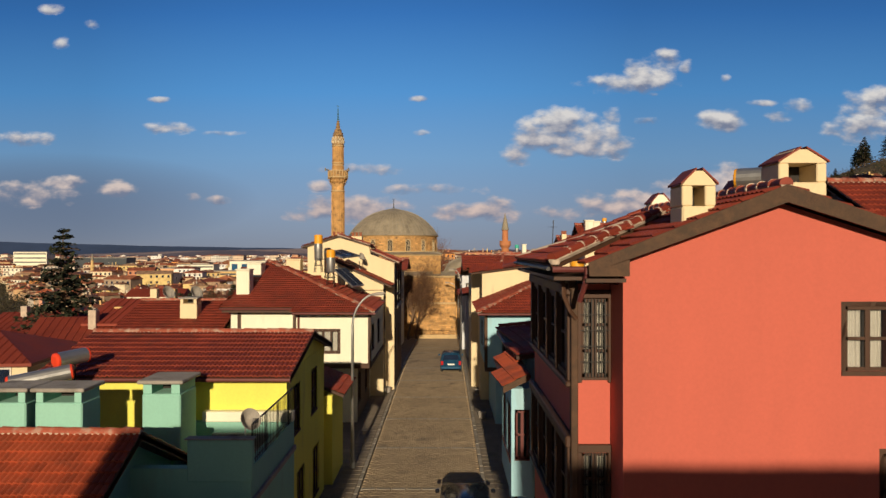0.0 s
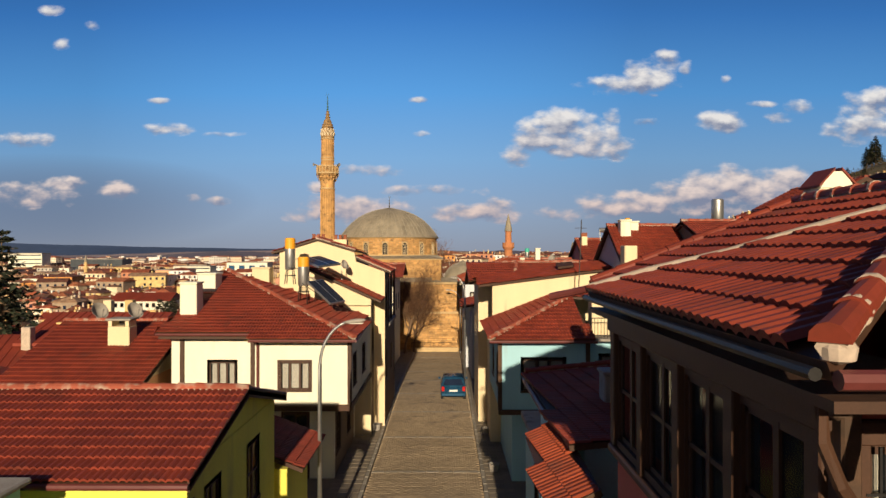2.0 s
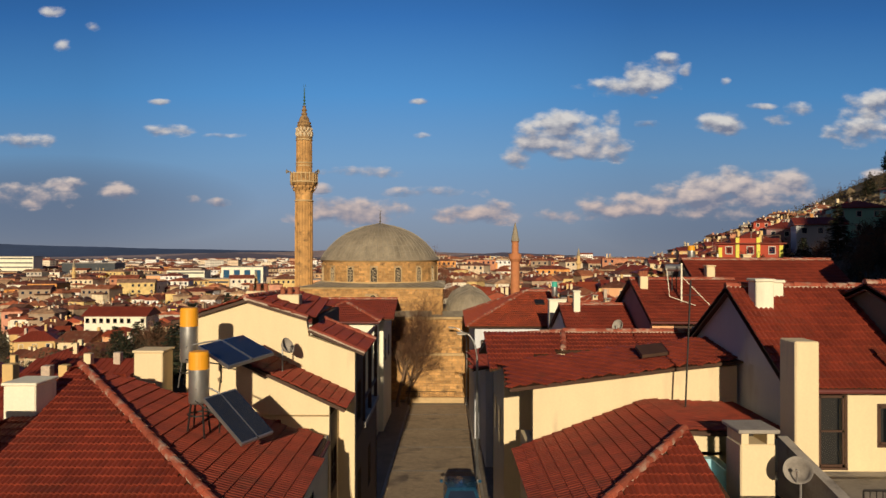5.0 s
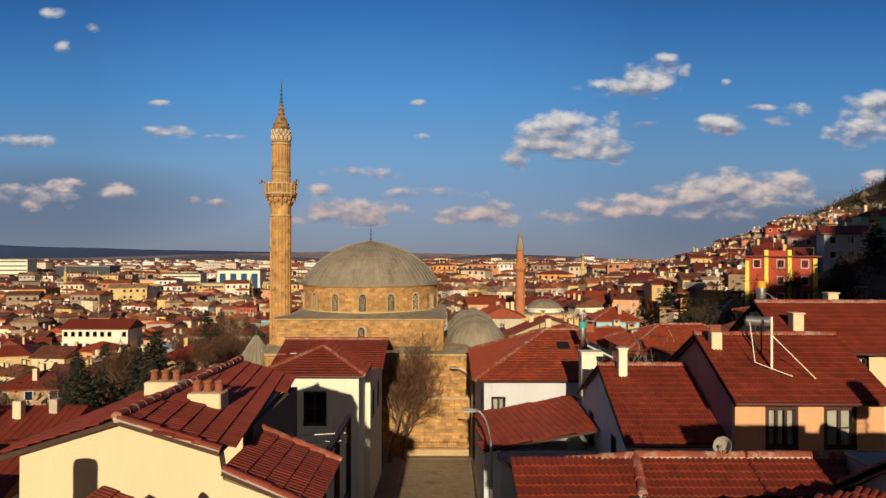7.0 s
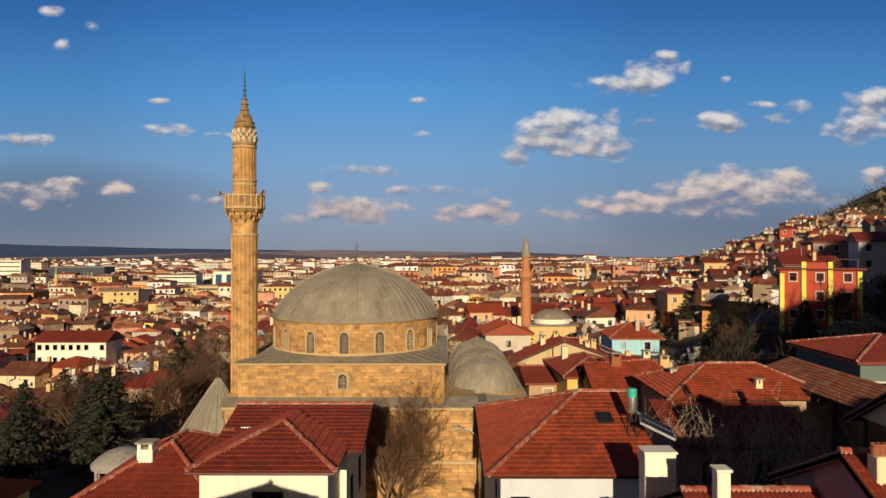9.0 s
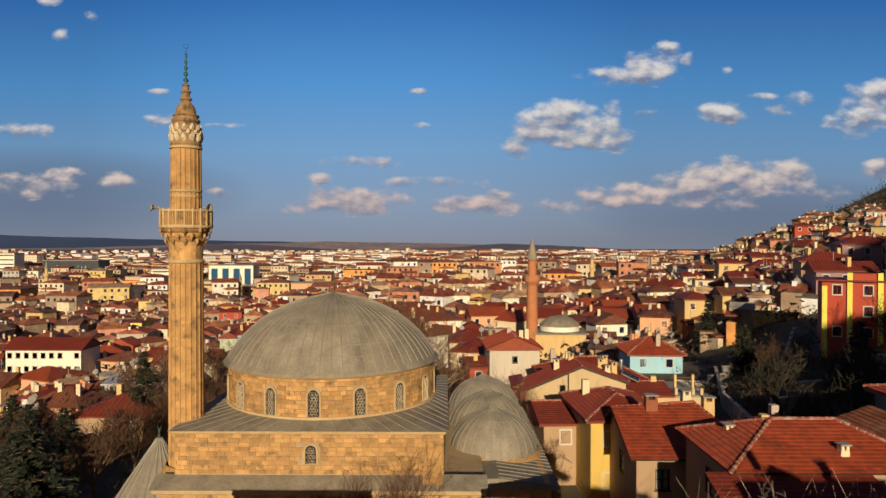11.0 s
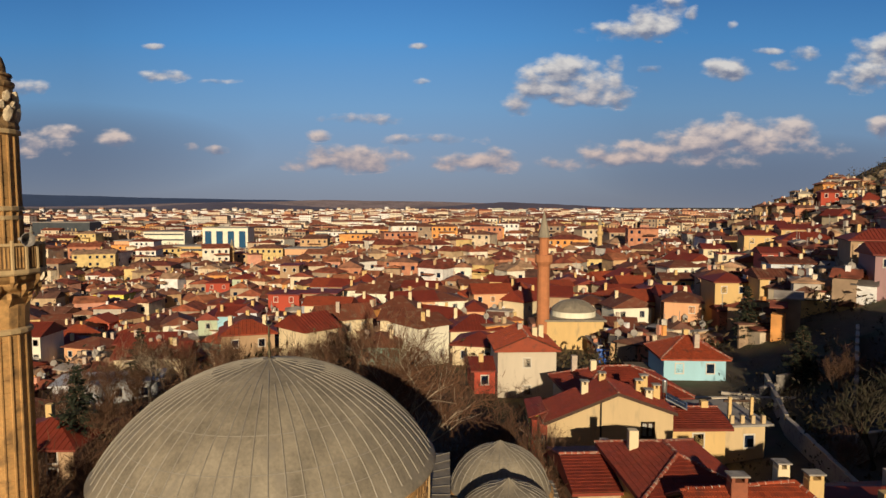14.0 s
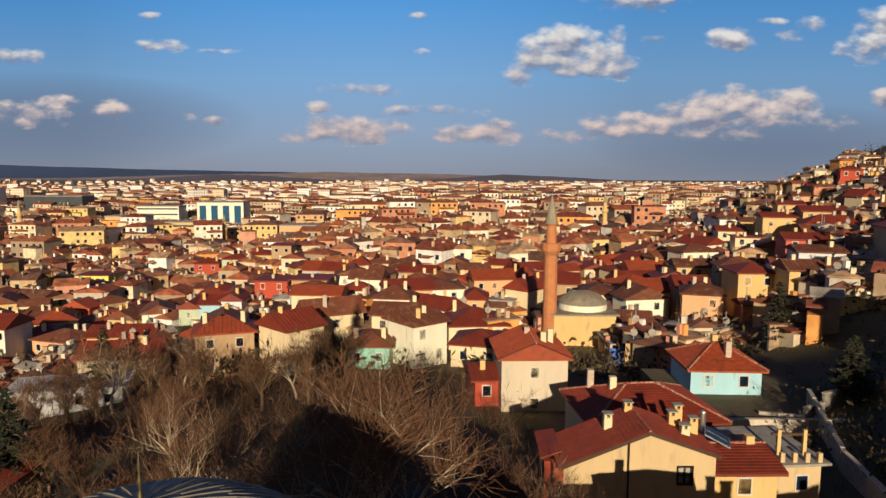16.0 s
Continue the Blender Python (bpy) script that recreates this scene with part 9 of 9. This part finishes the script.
def on_ground(x, y, sink=0.0):
    return (x, y, gz(x, y) - sink)


def spin(x, y, a, s=1.0):
    return Matrix.Translation(on_ground(x, y)) @ Matrix.Rotation(a, 4, "Z") @ Matrix.Scale(s, 4)


# plane tree behind the mosque, street trees before it
bare_tree(on_ground(-1.3, 108.5), 15.0, 5, BARK_PALE, "large bare plane tree with pale spreading limbs", levels=6, kids=(7, 6, 6, 5, 4), up=0.62, trunk=0.20, r0=0.36, twig=0.010)
bare_tree(on_ground(-3.9, 78.4), 10.0, 8, BARK, "slender bare street tree by the wall", kids=(8, 7, 6, 5), up=0.9, trunk=0.30, twig=0.010)
bare_tree(on_ground(-2.9, 79.3), 8.6, 9, BARK, "slender bare street tree by the wall", kids=(7, 6, 6, 5), up=0.9, trunk=0.28, twig=0.010)
ta = bare_tree(on_ground(-18, 118), 10.5, 12, BARK_PALE, "tall bare tree with pale forked limbs", levels=6, kids=(5, 5, 4, 3, 2), up=0.9, trunk=0.24, twig=0.010)
tb = bare_tree(on_ground(-25, 104), 8.5, 15, BARK, "dense brown bare tree in the garden", levels=6, kids=(7, 5, 4, 3, 2), up=0.85, trunk=0.16, twig=0.011)
td = bare_tree(on_ground(31, 112), 8.0, 27, SHADE_DARK_WOOD, "bare valley tree with bark darkened for shade", levels=6, kids=(6, 5, 4, 3, 1), up=0.8, trunk=0.16, twig=0.016)
tc = bare_tree(on_ground(14.0, 77.4), 9.8, 18, BARK_PALE, "slender pale bare tree in a shaded yard", tips=BARK_PALE, kids=(5, 4, 3, 2), up=1.0, trunk=0.42, r0=0.16, twig=0.013)
for i, (x, y, s) in enumerate(((-13.5, 112, 1.0), (-10, 119, 0.9), (6.4, 111, 0.7))):
    copy_thing(ta, spin(x, y, 1.3 * i + 0.5, s))
r = random.Random(77)
for i in range(56):
    x, y = r.uniform(-46, -5), r.uniform(97, 150)
    if x > -17 and y < 131:
        continue
    copy_thing(tb if i % 9 else ta, spin(x, y, r.uniform(0, 6.28), r.uniform(0.55, 1.0)))
for x, y, k in ((4.0, 102.5, 0.8), (6.3, 105.5, 0.85), (2.6, 106.5, 0.75), (5.2, 109.5, 0.9), (3.4, 113.5, 0.85), (7.0, 101.5, 0.6), (-14.5, 104.5, 0.8), (-19.5, 107, 0.9), (-7.5, 117, 0.8)):
    copy_thing(tb, spin(x, y, r.uniform(0, 6.28), k))
for x, y in ((15.9, 77.0), (19.2, 77.6), (21.2, 77.2), (12.2, 78.2), (17.4, 78.0)):
    copy_thing(tc, spin(x, y, r.uniform(0, 6.28), r.uniform(0.75, 1.08)))
for i in range(54):
    x, y = r.uniform(28, 68), r.uniform(84, 124)
    if any((x - a) ** 2 + (y - b) ** 2 < (q + 1.0) ** 2 for a, b, q in TAKEN):
        continue
    copy_thing(r.choice([td] * 3 + [tb] * 2), spin(x, y, r.uniform(0, 6.28), r.uniform(0.55, 0.95)))
for i in range(26):
    x, y = r.uniform(-110, -30), r.uniform(95, 230)
    if any((x - a) ** 2 + (y - b) ** 2 < (q + 0.5) ** 2 for a, b, q in TAKEN):
        continue
    copy_thing(r.choice([tb, ta]), spin(x, y, r.uniform(0, 6.28), r.uniform(0.5, 0.9)))
ca = conifer(on_ground(-31, 57), 12.5, 3, "tall dark cedar between the roofs", 0.36)
cb = conifer(on_ground(-26.5, 93), 8.6, 6, "broad dark conifer in the mosque garden", 0.42)
for x, y, s in ((-29.5, 96, 0.8), (-33, 92, 0.7), (-37, 99, 0.75), (-41, 106, 0.8), (-38, 111, 0.75), (-44, 118, 0.8), (-33, 108, 0.7), (38, 112, 0.8), (50, 116, 0.75), (36, 131, 0.7), (56, 108, 0.9)):
    copy_thing(cb, spin(x, y, x, s))
for x, y, s in ((-32, 121, 0.7), (-40, 150, 0.7), (62, 128, 0.7), (40, 152, 0.6), (97, 243, 0.35), (152, 262, 0.6), (156, 266, 0.7), (160, 262, 0.6)):
    copy_thing(ca, spin(x, y, y, s))
for i in range(14):
    x, y = 186 + 3.4 * i + r.uniform(-2, 2), 303 + r.uniform(-8, 8)
    copy_thing(ca, spin(x, y, y, r.uniform(0.75, 1.05)))
# brush, hedges and bare crowns too far to tell apart
def thicket(name, spots, mat, label, n=16, fine=(0.5, 0.2)):
    v, f = [], []
    for x, y, s in spots:
        z = gz(x, y)
        for k in range(n):
            c = Vector((x, y, z)) + Vector((r.gauss(0, 0.8), r.gauss(0, 0.8), abs(r.gauss(0.8, 0.9)))) * s
            d1 = Vector((r.gauss(0, 0.6), r.gauss(0, 0.6), r.gauss(0, 1))).normalized() * s * fine[0]
            d2 = d1.cross(Vector((r.gauss(0, 1), r.gauss(0, 1), r.gauss(0, 1)))).normalized() * s * fine[1]
            o = len(v)
            v += [tuple(c - d1), tuple(c - d2), tuple(c + d1), tuple(c + d2)]
            f.append((o, o + 1, o + 2, o + 3))
    tagged(part(name, (v, f), mat), label, "shrubs", kind="stuff")


def free(x, y, m=0.0):
    return not any((x - a) ** 2 + (y - b) ** 2 < (q + m) ** 2 for a, b, q in TAKEN)


spots = [(r.uniform(-46, 9), r.uniform(97, 150), r.uniform(0.6, 1.3)) for i in range(620)]
thicket("undergrowth", [q for q in spots if free(q[0], q[1], -0.5)], TWIG, "thick reddish-brown undergrowth below bare trees", 44, (0.75, 0.022))
spots = [(r.uniform(-0.60, -0.44) * (y - 36), y, r.uniform(1.6, 3.0)) for y in (r.uniform(330, 560) for i in range(130))]
thicket("park_trees", [q for q in spots if free(q[0], q[1], 0.0)], NEEDLE, "dark evergreen trees of a park among houses", 60, (0.34, 0.16))
BRUSH = surface("bare_brush", (0.085, 0.056, 0.026), 0.4, 0.3, 4, 0.95, 0.0, pieces=0.35, stain=(0.055, 0.06, 0.022), stain_at=0.56)
spots = [(r.uniform(20, 220), r.uniform(86, 345), r.uniform(0.35, 1.0)) for i in range(1900)]
for i in range(2600):
    y = 150 + 1100 * r.random() ** 1.6
    spots.append((r.uniform(-0.72, 0.78) * (y - 60), y, r.uniform(0.7, 1.7)))
thicket("brush", [q for q in spots if free(q[0], q[1], -1.0)], BRUSH, "brown winter brush and bare crowns among houses", 20, (0.36, 0.13))
spots = [(r.uniform(28, 72), r.uniform(84, 135), r.uniform(0.5, 1.2)) for i in range(170)] + [(r.uniform(18, 60), r.uniform(95, 165), r.uniform(0.2, 0.5)) for i in range(420)]
# western spots, added to darken the town there as cloud shade would
for i in range(1500):
    y = r.uniform(95, 600)
    spots.append((-r.uniform(0.38, 0.80) * (y - 40) - 6, y, r.uniform(0.8, 1.4) * (1 + y / 400)))
thicket("dark_thicket", [q for q in spots if free(q[0], q[1], 0.3)], SHADE_DARK_WOOD, "dark evergreen garden thickets, coloured darker for shade", 44, (0.24, 0.10))


ROCK = surface("grey_brown_rock", (0.24, 0.18, 0.115), 0.45, 0.5, 4, 0.95, 0.6, pieces=0.3, stain=(0.09, 0.085, 0.04), stain_at=0.55, bump_dist=0.08)
v, f = [], []
for i in range(420):
    x, y = r.gauss(142, 20), r.gauss(240, 22)
    if not free(x, y, 0) or x < 104:
        continue
    b = bmesh.new()
    bmesh.ops.create_icosphere(b, subdivisions=1, radius=r.uniform(0.5, 2.0))
    o = len(v)
    z = gz(x, y)
    sx, sy, sz = r.uniform(0.7, 1.5), r.uniform(0.7, 1.3), r.uniform(0.6, 1.3)
    v += [(x + q.co.x * sx * r.uniform(0.8, 1.2), y + q.co.y * sy * r.uniform(0.8, 1.2), z + q.co.z * sz * r.uniform(0.8, 1.2)) for q in b.verts]
    f += [tuple(o + q.index for q in face.verts) for face in b.faces]
    b.free()
tagged(part("rocks", (v, f), ROCK), "weathered boulders and crags on the hillside", "rocks", kind="stuff")
spots = [(r.uniform(88, 190), r.uniform(205, 300), r.uniform(0.5, 1.3)) for i in range(900)]
thicket("hill_scrub", [q for q in spots if free(q[0], q[1], 0.0)], BRUSH, "olive and brown scrub on the bare hillside", 26, (0.30, 0.12))


# ---- kerbs, setts and bands: the small pieces of the street ----
def slab_template(e=0.04):
    v = [(-.5, -.5, 0), (.5, -.5, 0), (.5, .5, 0), (-.5, .5, 0), (-.5 + e, -.5 + e, 1), (.5 - e, -.5 + e, 1), (.5 - e, .5 - e, 1), (-.5 + e, .5 - e, 1)]
    return v, [(4, 5, 6, 7), (0, 1, 5, 4), (1, 2, 6, 5), (2, 3, 7, 6), (3, 0, 4, 7)]


def lay(parent, name, mats, singles, mat):
    t = slab_template()
    if mats[singles:]:
        part(name + "_field", many(t, mats[singles:]), mat, parent)["kind"] = "stuff"
    me = bpy.data.meshes.new(name)
    me.from_pydata(t[0], [], t[1])
    me.materials.append(mat)
    for m in mats[:singles]:
        LATE.append((me, parent, Matrix(), m))


def flat(x, y, z, w, l, h, a=0.0):
    return np.array(Matrix.Translation((x, y, z)) @ Matrix.Rotation(a, 4, "Z") @ Matrix.Diagonal((w, l, h, 1)))


r = random.Random(5)
KERBSTONE = surface("granite_kerb", (0.30, 0.27, 0.22), 0.25, 1.5, 20, 0.9, 0.3, pieces=0.15)
for x, par in ((ROAD_L - 0.07, pave_l), (ROAD_R + 0.07, pave_r)):
    ms = []
    y = 14.0
    while y < 82:
        ms.append(flat(x, y + 0.4, gz(0, y + 0.4) + KERB - 0.2, 0.15, 0.79, 0.225 + r.uniform(-0.008, 0.008), r.gauss(0, 0.008)))
        y += 0.8
    lay(par, "kerbstone", ms, 200, KERBSTONE)
ms = []
y, row = 18.0, 0
while y < 79:
    n = 22
    w = (ROAD_R - ROAD_L) / n
    band = row % 34 == 0
    if not band:
        for i in range(n):
            off = w / 2 if row % 2 else 0
            x = ROAD_L + (i + 0.5) * w + off
            if x > ROAD_R - 0.05:
                continue
            ms.append(flat(x, y, gz(0, y) - 0.02, w * 0.98, 0.151, 0.045 + r.uniform(-0.003, 0.003), r.gauss(0, 0.01)))
    y += 0.155
    row += 1
lay(road, "sett", ms, 300, SETT)
ms, y = [], 18.0
while y < 79:
    for i in range(8):
        w = (ROAD_R - ROAD_L) / 8
        ms.append(flat(ROAD_L + (i + 0.5) * w, y, gz(0, y) - 0.02, w * 0.985, 0.2, 0.055))
    y += 0.155 * 34
lay(road, "band_stone", ms, 96, KERBSTONE)
for par, x0, x1 in ((pave_l, -4.3, ROAD_L - 0.16), (pave_r, ROAD_R + 0.16, 3.0)):
    ms = []
    nx = 3
    w = (x1 - x0) / nx
    for j in range(120):
        y = 20 + 0.5 * j
        for i in range(nx):
            ms.append(flat(x0 + (i + 0.5) * w, y, gz(0, y) + KERB - 0.02, w * 0.98, 0.49, 0.035 + r.uniform(-0.004, 0.004)))
    lay(par, "paving_slab", ms, 180, PAVE)
late_pieces()
